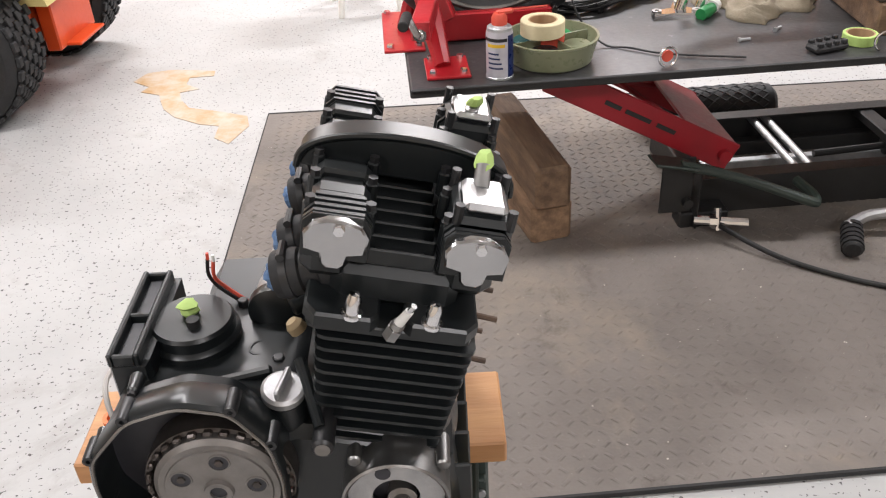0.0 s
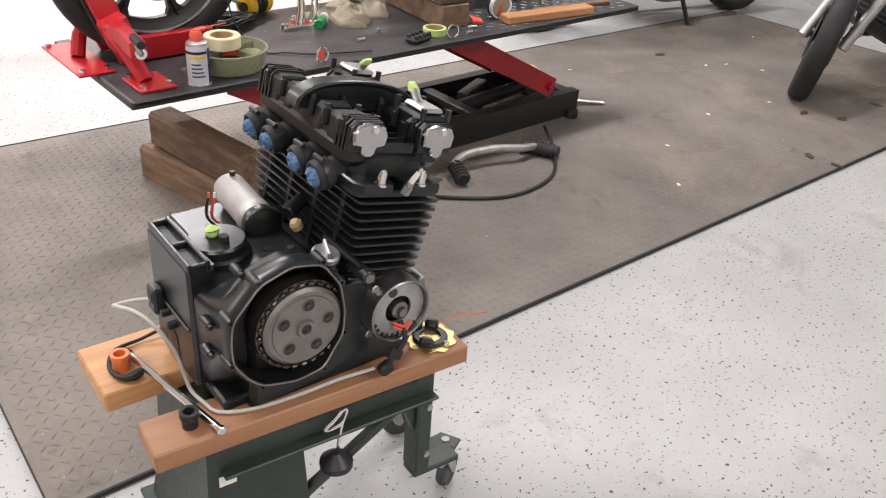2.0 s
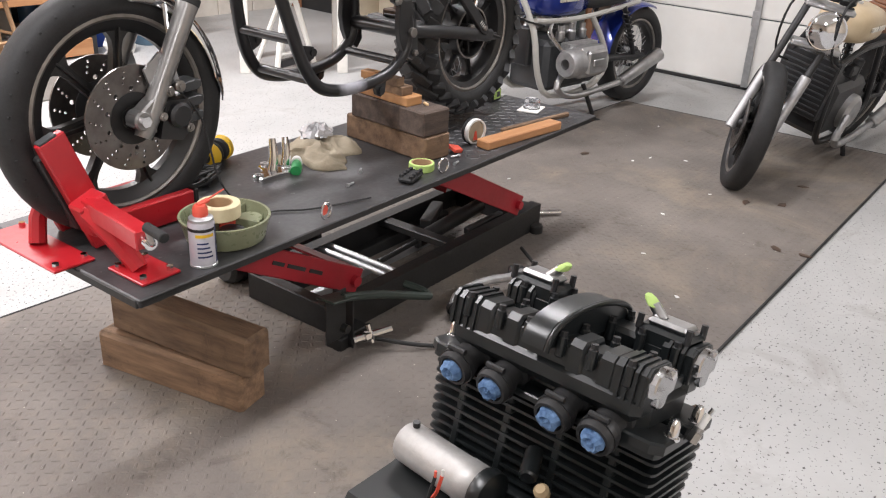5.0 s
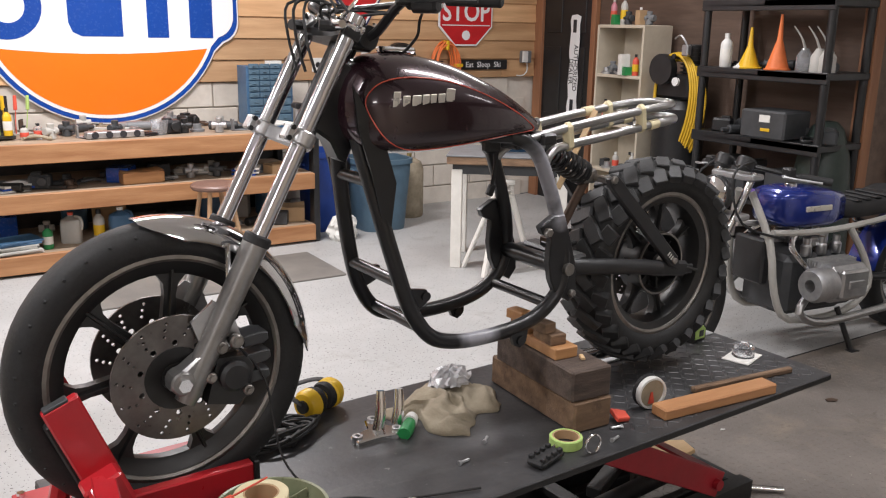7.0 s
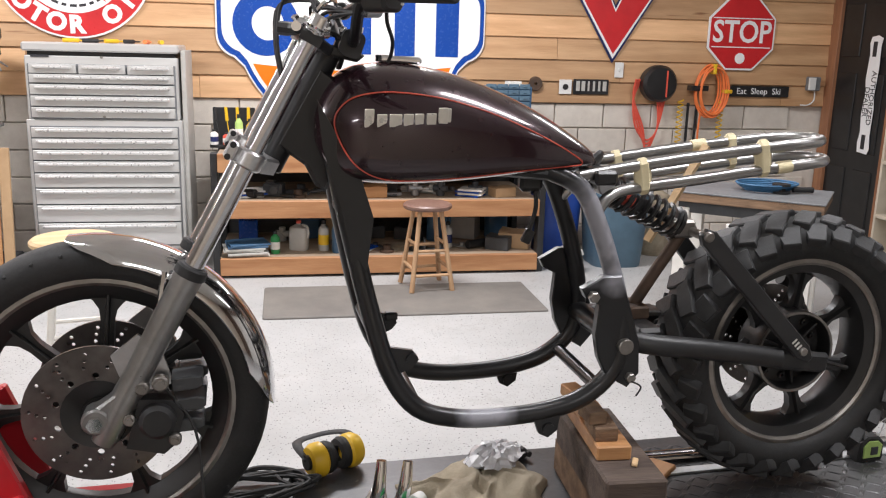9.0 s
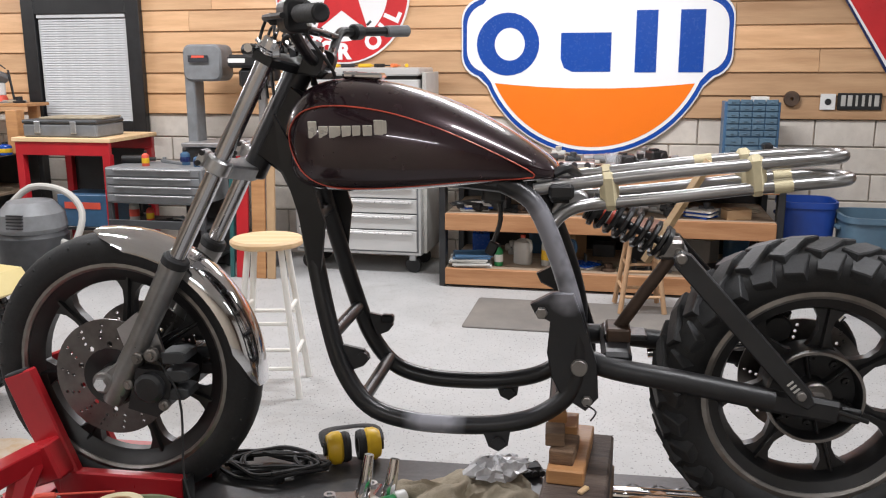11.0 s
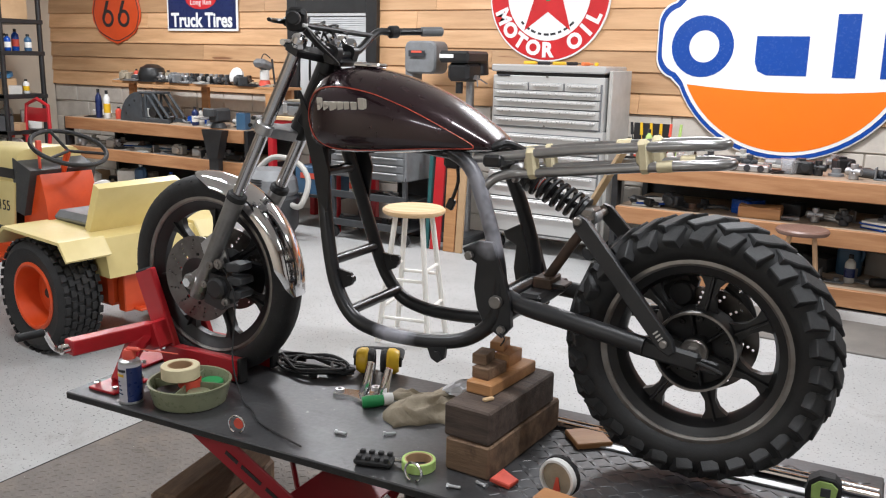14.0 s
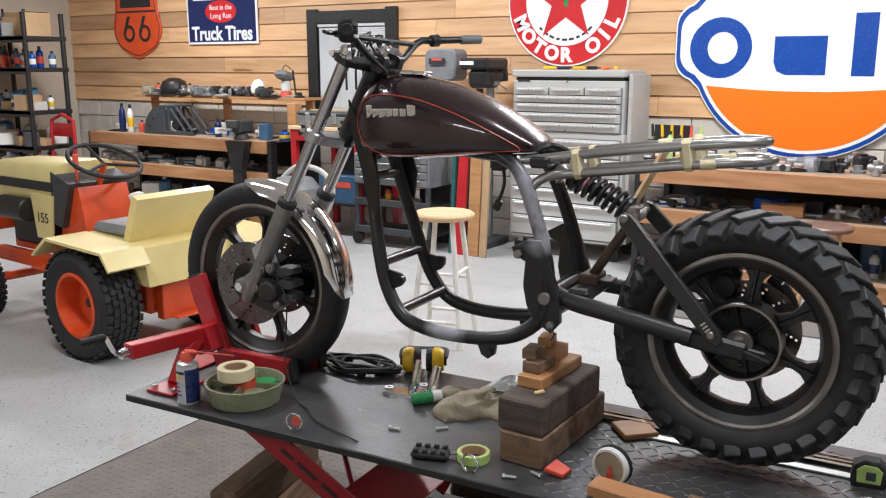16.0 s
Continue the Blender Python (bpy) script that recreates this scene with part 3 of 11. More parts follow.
solo("bench_mat", g, "mat2", "grey anti-fatigue rubber mat in front of the workbench", "floor mat", pose(1.06, 3.36, 0.0))

st = Geo()
out = [(-1.4, 1.05), (-1.39, 1.14), (-1.3, 1.18), (-1.2, 1.15), (-1.1, 1.14), (-1.08, 1.09), (-1.17, 1.06), (-1.17, 0.99), (-1.12, 0.94), (-1.2, 0.91), (-1.17, 0.83), (-1.1, 0.76), (-1.0, 0.71), (-0.88, 0.66), (-0.86, 0.57), (-0.9, 0.42), (-0.95, 0.46), (-0.97, 0.56), (-1.06, 0.61), (-1.16, 0.66), (-1.2, 0.75), (-1.25, 0.84), (-1.28, 0.91), (-1.36, 0.93), (-1.32, 0.99)]
st.prism([(x + 0.015 * math.sin(23 * y), y + 0.012 * math.sin(31 * x)) for x, y in out], 0.0005, 0.0022)
solo("rust_stain", st, "stain", "brown rust stain on the grey concrete floor", "stain")

# siding boards, sawn to random lengths
for k in range(12):
    z = 1.117 + k * 0.1625
    x = LEFT_X
    while x < WALL_X - 0.01:
        ln = min(rng.uniform(1.6, 3.8), WALL_X - x)
        if WALL_X - x - ln < 0.4:
            ln = WALL_X - x
        vs = [(0, 0.03, 0), (ln - 0.003, 0.03, 0), (ln - 0.003, -0.022, 0.004), (0, -0.022, 0.004), (0, 0.03, 0.17), (ln - 0.003, 0.03, 0.17), (ln - 0.003, -0.004, 0.17), (0, -0.004, 0.17), (0, -0.018, 0.0), (ln - 0.003, -0.018, 0.0)]
        g = Geo().add(vs, [(0, 1, 9, 8), (8, 9, 2, 3), (3, 2, 6, 7), (7, 6, 5, 4), (0, 8, 3, 7, 4), (1, 5, 6, 2, 9)])
        part("plank", g, "plank", wall_north, "", pose(x, WALL_Y, z))
        x += ln
bmesh_block = Geo().box(0, 0, 0, 0.388, 0.03, 0.183, 0.005).mesh("block", M["block"])
for k in range(6):
    for i in range(32):
        x = LEFT_X + 0.2 + i * 0.397 + (0.198 if k % 2 else 0)
        if x < WALL_X - 0.2:
            part("block", bmesh_block, None, wall_north, "", pose(x, WALL_Y + 0.018, 1.117 - 0.096 - k * 0.1925))

# window with a blind
wn = thing("window_1", "black framed window with a closed white slatted blind", "window", pose(-3.24, WALL_Y - 0.03, 1.0), kind="structure")
for n_, x, z, sx, sz in (("jamb", -0.47, 0.5, 0.12, 1.1), ("jamb", 0.47, 0.5, 0.12, 1.1), ("head", 0, 0.97, 0.82, 0.12), ("sill", 0, 0.0, 0.82, 0.1)):
    part(n_, Geo().box(x, -0.02, z, sx, 0.06, sz, 0.005), "satin", wn)
part("pane", Geo().box(0, 0.01, 0.49, 0.84, 0.006, 0.9), "darkgrey", wn, "dark window pane")
part("headrail", Geo().box(0, -0.02, 0.895, 0.8, 0.035, 0.03, 0.003), "blind", wn)
slat = Geo().box(0, 0, 0, 0.79, 0.024, 0.0018, rot=(62, 0, 0)).mesh("slat", M["blind"])
for k in range(42):
    part("slat", slat, None, wn, "", pose(0, -0.018, 0.065 + k * 0.0195))

# the black door by the corner with its sign
bd = thing("door_2", "black panelled door, closed", "door", pose(WALL_X, 4.4, 0), kind="structure")
part("leaf", Geo().box(-0.012, 0, 1.02, 0.035, 0.68, 2.04, 0.004), "black", bd)
for yy in (-0.16, 0.16):
    for zz, hh in ((0.42, 0.5), (1.1, 0.6), (1.72, 0.4)):
        part("panel", Geo().box(-0.033, yy, zz, 0.012, 0.22, hh, 0.006), "black", bd)
for yy in (-0.37, 0.37):
    part("casing", Geo().box(-0.016, yy, 1.06, 0.05, 0.06, 2.12, 0.004), "trimwood", bd, "cedar casing")
g = Geo()
o = [(-0.06, -0.43), (0.055, -0.44), (0.075, -0.4), (0.06, -0.3), (0.066, -0.1), (0.05, 0.0), (0.066, 0.2), (0.06, 0.36), (0.072, 0.42), (0.02, 0.44), (-0.05, 0.43), (-0.066, 0.38), (-0.052, 0.3), (-0.066, 0.12), (-0.05, 0.02), (-0.066, -0.15), (-0.052, -0.28), (-0.07, -0.36)]
g.prism(o, 0, 0.006, bev=0.002)
DS = Matrix(((0, 0, -1, WALL_X - 0.046), (-1, 0, 0, 4.25), (0, 1, 0, 1.24), (0, 0, 0, 1)))
sg = thing("dealer_sign", "weathered white metal dealer sign with dark lettering on the black door", "sign", DS)
part("plate", g, "signwhite", sg)
letters("AUTHORIZED", 0.075, "inkshade", pose(0.028, -0.02, 0.007, 0, 0, -90), sg, squeeze=0.86)
letters("DEALER", 0.075, "inkshade", pose(-0.03, -0.05, 0.007, 0, 0, -90), sg, squeeze=0.86)
for yy in (0.34, -0.35):
    part("logo_bar", Geo().box(0.0, yy, 0.007, 0.045, 0.11, 0.003, 0.001), "inkshade", sg)


# ---- the lift ----
BIKE = pose(0, 0, 0, 0, 0, 3.1)
TOP = 0.512
lift = thing("motorcycle_lift", "black scissor lift table with red arms, raised low", "lift table", BIKE, (0.86, -0.08, 0))
part("deck_plate", Geo().box(0.858, -0.0785, TOP - 0.008, 2.2, 0.645, 0.016, 0.003), "deck", lift, "black steel deck with worn chequer plate")
for y in (-0.395, 0.238):
    part("deck_rail", Geo().box(0.858, y, TOP - 0.0125, 2.2, 0.012, 0.021, 0.003), "liftblack", lift)
for x in (-0.238, 1.953):
    part("end_rail", Geo().box(x, -0.0785, TOP - 0.016, 0.014, 0.62, 0.024, 0.003), "liftblack", lift)
tread = Geo()
for i in range(26):
    for j in range(17):
        x, y = 1.14 + i * 0.031, -0.36 + j * 0.034
        s = 1 if (i + j) % 2 else -1
        tread.add([(x + c * 0.0115 * k - s * d * 0.0035 * k, y + s * c * 0.0115 * k * 0.9 + d * 0.0035 * k, TOP + h) for h, k in ((0, 1), (0.0016, 0.6)) for c, d in ((-1, -1), (1, -1), (1, 1), (-1, 1))],
                  [(4, 5, 6, 7), (0, 1, 5, 4), (1, 2, 6, 5), (2, 3, 7, 6), (3, 0, 4, 7)])
tagged(part("chequer_tread", tread, "deck", lift), kind="stuff")
part("deck_seam", Geo().box(1.6, 0.055, TOP + 0.003, 0.68, 0.03, 0.006, 0.002), "galv", lift, "bright steel strip")
# base frame
for y, s in ((-0.265, 1), (0.165, -1)):
    part("base_rail", Geo().prism([(y + s * a, b) for a, b in ((0, 0.002), (0.046, 0.002), (0.046, 0.009), (0.008, 0.009), (0.008, 0.115), (0.05, 0.115), (0.05, 0.122), (0, 0.122))][::s], 0.55, 1.81, pose(0, 0, 0, 90, 0, 90)), "liftblack", lift)
for x, h in ((0.57, 0.1), (1.79, 0.1)):
    part("cross_member", Geo().box(x, -0.05, 0.01 + h / 2, 0.05, 0.41, h, 0.004), "liftblack", lift)
for x in (0.875, 0.92):
    part("cross_rod", Geo().cyl((x, -0.26, 0.098), (x, 0.16, 0.098), 0.012, seg=14), "galv", lift, "bright steel cross rod")
part("inner_rail", Geo().box(1.1, 0.09, 0.03, 1.0, 0.04, 0.05, 0.003), "liftblack", lift)
part("inner_rail", Geo().box(1.0, -0.03, 0.035, 0.7, 0.03, 0.03, 0.003), "galv", lift, "worn grey inner bar")
for y in (-0.28, 0.18):
    for x in (0.6, 1.76):
        part("foot", Geo().cyl((x, y, 0.0), (x, y, 0.045), 0.03, seg=12, bev=0.004), "liftblack", lift)


def arm(x0, z0, x1, z1):
    """A folded red plate arm, wide across the lift."""
    dx, dz = x1 - x0, z1 - z0
    ln = math.hypot(dx, dz)
    m = pose((x0 + x1) / 2, -0.09, (z0 + z1) / 2, 0, -math.degrees(math.atan2(dz, dx)), 0)
    g = Geo()
    for s in (-1, 1):
        g.box(0, s * 0.185, 0, ln, 0.008, 0.085, 0.003, m)
        g.cyl(m @ Vector((-ln / 2 + 0.03, s * 0.19, 0)), m @ Vector((-ln / 2 + 0.03, s * 0.207, 0)), 0.018, seg=12)
        g.cyl(m @ Vector((ln / 2 - 0.03, s * 0.19, 0)), m @ Vector((ln / 2 - 0.03, s * 0.207, 0)), 0.018, seg=12)
    g.box(ln * 0.33, 0, 0.038, ln * 0.3, 0.37, 0.008, 0.003, m)
    return g, m, ln


a1 = part("arm", arm(0.12, 0.47, 0.64, 0.19)[0], "darkred", lift, "dark red steel arm plate")
a2 = part("arm", arm(1.04, 0.47, 1.62, 0.17)[0], "darkred", lift, "dark red steel arm plate")
for a, (x0, z0, x1, z1) in ((a1, (0.12, 0.47, 0.64, 0.19)), (a2, (1.04, 0.47, 1.62, 0.17))):
    for s in (-1, 1):
        g = Geo().tube([(x0 + 0.05, -0.09 + s * 0.175, z0), (x1 - 0.12, -0.09 - s * 0.165, z1 + 0.08)], 0.008, seg=6)
        part("brace", g, "darkred", a)
m1 = arm(0.12, 0.47, 0.64, 0.19)[1]
for k, (dx, ln) in enumerate(((-0.1, 0.05), (-0.02, 0.08), (0.07, 0.06))):
    part("printed_bar", Geo().box(dx, -0.1905, 0, ln, 0.002, 0.012, m=m1), "liftblack", a1, "black printed bar")
part("cylinder", Geo().cyl((1.22, -0.05, 0.07), (1.66, -0.05, 0.1), 0.03, seg=16, bev=0.004).cyl((1.0, -0.05, 0.06), (1.22, -0.05, 0.07), 0.011, seg=10), "liftblack", lift, "black hydraulic ram")
part("linkage", Geo().box(1.24, -0.05, 0.1, 0.05, 0.4, 0.03, 0.004).box(1.45, 0.05, 0.09, 0.22, 0.05, 0.04, 0.004, rot=(0, 0, 25)).box(1.55, -0.15, 0.08, 0.25, 0.03, 0.03, 0.004), "liftblack", lift)
part("safety_bar", Geo().tube([(0.46, -0.375, 0.235), (0.62, -0.39, 0.19), (0.8, -0.425, 0.125), (0.83, -0.42, 0.115), (0.83, -0.39, 0.125), (0.81, -0.33, 0.135)], 0.014, seg=10, smooth=3), "standgreen", lift, "dark green release bar")
part("valve", Geo().cyl((0.52, -0.36, 0.05), (0.66, -0.4, 0.05), 0.013, seg=10).cyl((0.56, -0.37, 0.05), (0.58, -0.375, 0.05), 0.022, seg=8).cyl((0.58, -0.39, 0.03), (0.58, -0.37, 0.09), 0.01, seg=8), "chrome", lift, "bright metal valve fitting")
part("corner_plate", Geo().box(0.44, -0.37, 0.24, 0.125, 0.07, 0.008, 0.003, rot=(0, 14, 6)), "standgreen", lift, "dark green tread plate")
part("pedal_bracket", Geo().box(0.47, -0.335, 0.15, 0.09, 0.006, 0.17, 0.002).box(0.53, -0.31, 0.11, 0.006, 0.09, 0.19, 0.002).box(0.56, -0.3, 0.03, 0.14, 0.07, 0.05, 0.004).cyl((0.5, -0.36, 0.1), (0.5, -0.27, 0.1), 0.014, seg=12), "liftblack", lift)

# foot pump and its hose on the mat
fp = thing("foot_pedal", "black steel lift pedal with rubber grips on the mat", "pedal", pose(1.17, -0.4, 0.01))
part("pedal_arm", Geo().tube([(-0.24, -0.02, 0.05), (-0.16, 0.015, 0.06), (-0.03, 0.0, 0.065), (0.08, -0.03, 0.055), (0.17, -0.02, 0.04)], 0.016, seg=10), "castalu", fp, "worn bare metal arm")
for p0, p1 in (((-0.26, -0.11, 0.03), (-0.22, -0.0, 0.04)), ((0.15, 0.03, 0.03), (0.23, -0.1, 0.03))):
    g = Geo().cyl(p0, p1, 0.026, seg=12, bev=0.005)
    for k in range(5):
        t = 0.15 + 0.17 * k
        q = Vector(p0).lerp(Vector(p1), t)
        e = (Vector(p1) - Vector(p0)).normalized() * 0.006
        g.cyl(q - e, q + e, 0.03, seg=12)
    part("grip", g, "rubber", fp, "black ribbed rubber grip")
solo("air_hose", Geo().tube([(0.6, -0.37, 0.05), (0.75, -0.52, 0.022), (1.0, -0.66, 0.018), (1.25, -0.62, 0.02), (1.42, -0.45, 0.03), (1.5, -0.3, 0.06)], 0.007, seg=8, smooth=8), "rubber", "thin black air hose curving over the mat", "hose")
solo("steel_rod", Geo().cyl((1.83, -0.02, 0.03), (2.02, -0.15, 0.02), 0.011, seg=12, bev=0.002), "chrome", "short bright steel rod lying on the mat", "rod")
g = Geo().prism([(0, 0), (0.13, 0.02), (0.15, 0.09), (0.08, 0.13), (-0.02, 0.1)], 0, 0.014, bev=0.003)
solo("plywood_offcut", g, "blondwood", "pale plywood offcut under the lift", "wood offcut", pose(1.62, 0.0, 0.155))
g = Geo().lathe([(0.0, -0.23), (0.05, -0.23), (0.066, -0.215), (0.07, -0.19), (0.07, 0.19), (0.066, 0.215), (0.05, 0.23), (0.0, 0.23)], pose(0, 0, 0.07, 0, 90, 0), 32)
for s in (-1, 1):
    for k in range(14):
        g.tube([(-0.19 + 0.0475 * q, 0.0705 * math.cos(s * 0.5 * q + k * math.pi / 7), 0.07 + 0.0705 * math.sin(s * 0.5 * q + k * math.pi / 7)) for q in range(9)], 0.0035, seg=5, smooth=1)
solo("foam_roll", g, "darkgrey", "grey quilted rubber roll lying behind the lift", "roll", BIKE @ pose(0.785, 0.315, 0.003))

# timbers under the lift's front
for k, (m, ln, wd) in enumerate(((pose(0.075, -0.08, 0.065, 0, 0, 105), 0.53, 0.12), (pose(0.087, -0.117, 0.195, 0, 0, 101.5), 0.53, 0.1))):
    g = Geo().box(0, 0, 0, ln, wd, 0.128, 0.012)
    solo("timber_block", g, "timber", "weathered brown timber block stacked under the lift", "timber", m, group="timbers under the lift")


# chips and leaves dropped on the mat
for k, (x, y) in enumerate([(3.07, -0.04), (2.95, 0.0), (3.17, -0.2), (2.78, -0.52), (2.81, -0.69), (2.37, -0.48), (1.91, -0.63), (2.91, -0.83), (2.37, -1.01), (2.39, -1.12), (2.86, 0.25), (3.66, 0.22), (1.65, -0.91), (3.25, -0.81), (2.22, 0.29)]):
    rr_ = random.Random(70 + k)
    dark = k in (4, 7, 8, 9, 10, 13)
    w_ = 0.035 if dark else 0.014
    solo("floor_chip", Geo().prism([(w_ * rr_.uniform(0.5, 1.1) * math.cos(a), 0.6 * w_ * rr_.uniform(0.4, 1.1) * math.sin(a)) for a in (2 * math.pi * q / 7 for q in range(7))], 0.0, 0.003, bev=0.0008), "rust" if dark else "plasticwhite", "small dark dry leaf on the rubber mat" if dark else "small white chip on the rubber mat", "debris", pose(x, y, 0.0125, 0, 0, 50 * k), group="chips on the mat")

# ---- wheels ----
def disc_mesh(rd, ri, cache={}):
    """A brake disc with holes right through it, 6 mm thick."""
    if (rd, ri) in cache:
        return cache[(rd, ri)]
    cu = bpy.data.curves.new("brake_disc", "CURVE")
    cu.dimensions, cu.fill_mode, cu.extrude = "2D", "BOTH", 0.003

    def loop(cx, cy, r, n):
        sp_ = cu.splines.new("POLY")
        sp_.points.add(n - 1)
        for k in range(n):
            a = 2 * math.pi * k / n
            sp_.points[k].co = (cx + r * math.cos(a), cy + r * math.sin(a), 0, 1)
        sp_.use_cyclic_u = True

    loop(0, 0, rd, 48)
    loop(0, 0, ri, 36)
    for k in range(14):
        for q in range(3):
            a = 2 * math.pi * k / 14 + q * 0.05
            r = rd * (0.7 + 0.1 * q)
            loop(r * math.cos(a), r * math.sin(a), 0.0038, 8)
    for k in range(10):
        a = 2 * math.pi * (k + 0.5) / 10
        loop(rd * 0.57 * math.cos(a), rd * 0.57 * math.sin(a), 0.0065, 10)
    tmp = bpy.data.objects.new("disc_curve", cu)
    me = bpy.data.meshes.new_from_object(tmp)
    bpy.data.objects.remove(tmp)
    bpy.data.curves.remove(cu)
    me.name = "brake_disc"
    me.materials.clear()
    me.materials.append(M["disc"])
    cache[(rd, ri)] = me
    return me


def wheel(parent, name, c, R, rr, width, knobby, yaw=0.0, tilt=0.0, spokes=7, lip="rimalu", rimm="rimblack", hubr=0.07, disc=(), label="", wire=False, phase=0.0, cup=False):
    """A wheel about the y axis at c: tyre, rim, spokes, hub and brake discs, each a part."""
    m0 = pose(c[0], c[1], c[2], 0, tilt, yaw)
    ax = m0 @ AY
    rc, hh, hw = (R + rr) / 2, (R - rr) / 2 + 0.008, width / 2
    prof = []
    for a in range(0, 360, 20):
        ca, sa = math.cos(radians(a)), math.sin(radians(a))
        prof.append((rc + hh * abs(ca) ** 0.75 * (1 if ca > 0 else -1), hw * abs(sa) ** 0.8 * (1 if sa > 0 else -1)))
    g = Geo().lathe(prof, ax, 56, closed=True)
    blocks, tread = [], Geo()
    if knobby:
        for k in range(28):
            for s in (-1, 1):
                a = 2 * math.pi * (k + (0.5 if s > 0 else 0)) / 28
                for (kind_, tw, rad, ly) in ((0, 36 * s, R + 0.001, 0.033 * s), (1, 22 * s, R - 0.023, 0.073 * s)):
                    blocks.append((kind_, ax @ Matrix.Rotation(a, 4, "Z") @ Matrix.Translation((rad, 0, ly)) @ Matrix.Rotation(radians(tw), 4, "X") @ Matrix.Rotation(radians(-38 * s if kind_ else -10 * s), 4, "Y")))
    else:
        for k in range(36):
            for s in (-1, 1):
                a = 2 * math.pi * (k + (0.5 if s > 0 else 0)) / 36
                mm = ax @ Matrix.Rotation(a, 4, "Z") @ Matrix.Translation((R - 0.006, 0, 0.026 * s)) @ Matrix.Rotation(radians(32 * s), 4, "X") @ Matrix.Rotation(radians(-24 * s), 4, "Y")
                tread.box(0, 0, 0, 0.007, 0.022, 0.034, 0.002, mm)
    wh = part(name, g, "rubbergrey" if knobby else "rubber", parent, label or "black rubber tyre")
    if knobby:
        bm_ = [Geo().prism([(-0.043, -0.013), (-0.012, -0.024), (0.036, -0.027), (0.043, 0.009), (0.006, 0.019), (-0.041, 0.022)], -0.012, 0.0115, Matrix.Rotation(math.pi / 2, 4, "Y"), bev=0.003), Geo().prism([(-0.026, -0.03), (0.022, -0.02), (0.024, 0.018), (-0.024, 0.026)], -0.014, 0.0115, Matrix.Rotation(math.pi / 2, 4, "Y"), bev=0.003)]
        bm_ = [q.mesh("tread_block", M["toplitdust"]) for q in bm_]
        for kind_, mm in blocks:
            part("tread_block", bm_[kind_], None, wh, "", mm)
    else:
        tagged(part("tread", tread, "rubber", wh), kind="stuff")
    rw = width * 0.36
    part("rim", Geo().lathe([(rr - 0.004, -rw), (rr - 0.03, -rw + 0.012), (rr - 0.042, -0.012), (rr - 0.042, 0.012), (rr - 0.03, rw - 0.012), (rr - 0.004, rw), (rr + 0.004, rw - 0.01), (rr + 0.004, -rw + 0.01)], ax, 56, closed=True), rimm, wh, "black cast rim")
    for s in (-1, 1):
        part("rim_lip", Geo().lathe([(rr + 0.008, s * (rw + 0.003)), (rr + 0.008, s * (rw - 0.012)), (rr - 0.011, s * (rw - 0.012)), (rr - 0.01, s * (rw + 0.001)), (rr - 0.004, s * (rw + 0.005))], ax, 56, closed=True), lip, wh, "dull polished rim lip")
    if cup:
        hub = part("hub", Geo().lathe([(0.012, 0.07), (0.06, 0.07), (0.085, 0.05), (hubr, 0.03), (hubr, -0.05), (hubr - 0.003, -0.054), (hubr - 0.007, -0.052), (hubr - 0.009, -0.01), (0.034, -0.008), (0.032, -0.05), (0.012, -0.05)], ax, 48, closed=True), rimm, wh, "hollow black rear hub cup")
        part("hub_edge", Geo().lathe([(hubr - 0.006, -0.0545), (hubr - 0.0005, -0.0545), (hubr + 0.0005, -0.0505), (hubr - 0.006, -0.052)], ax, 48, closed=True), "rimalu", hub, "thin worn bright cup edge")
        for k in range(6):
            part("hub_rib", Geo().box(0.061, 0, -0.02, 0.056, 0.006, 0.026, 0.002), rimm, hub, "", ax @ Matrix.Rotation(2 * math.pi * (k + 0.3) / 6, 4, "Z"))
        for k in range(10):
            c_ = 2 * math.pi * (k + 0.5) / 10
            part("hub_boss", Geo().lathe([(0.003, -0.008), (0.009, -0.008), (0.008, -0.016), (0.003, -0.016)], ax @ pose(0.072 * math.cos(c_), 0.072 * math.sin(c_), 0), 12, closed=True), rimm, hub)
    else:
        part("hub", Geo().lathe([(0.012, -0.075), (hubr * 0.6, -0.075), (hubr * 0.75, -0.05), (hubr, -0.045), (hubr, 0.045), (hubr * 0.75, 0.05), (hubr * 0.6, 0.075), (0.012, 0.075)], ax, 28, closed=True), rimm, wh)
    if wire:
        g = Geo()
        for k in range(36):
            a = 2 * math.pi * k / 36
            b = a + (0.45 if k % 2 else -0.45)
            s = 0.03 * (1 if k % 4 < 2 else -1)
            g.cyl(ax @ Vector((hubr * 0.8 * math.cos(b), hubr * 0.8 * math.sin(b), s)), ax @ Vector(((rr - 0.03) * math.cos(a), (rr - 0.03) * math.sin(a), s * 0.2)), 0.002, seg=4)
        part("spoke_set", g, "galv", wh, "thin wire spokes")
    else:
        r0, r1 = hubr - 0.006, rr - 0.032
        o = [(r0, -0.03), (r0 + 0.012, -0.021), (r0 + 0.03, -0.0155), (r1 - 0.055, -0.0125), (r1 - 0.032, -0.0165), (r1 - 0.016, -0.028), (r1 - 0.006, -0.04), (r1, -0.058)]
        o += [(x, -y) for x, y in o[::-1]]
        g = Geo().prism(o, -0.013, 0.013, bev=0.004)
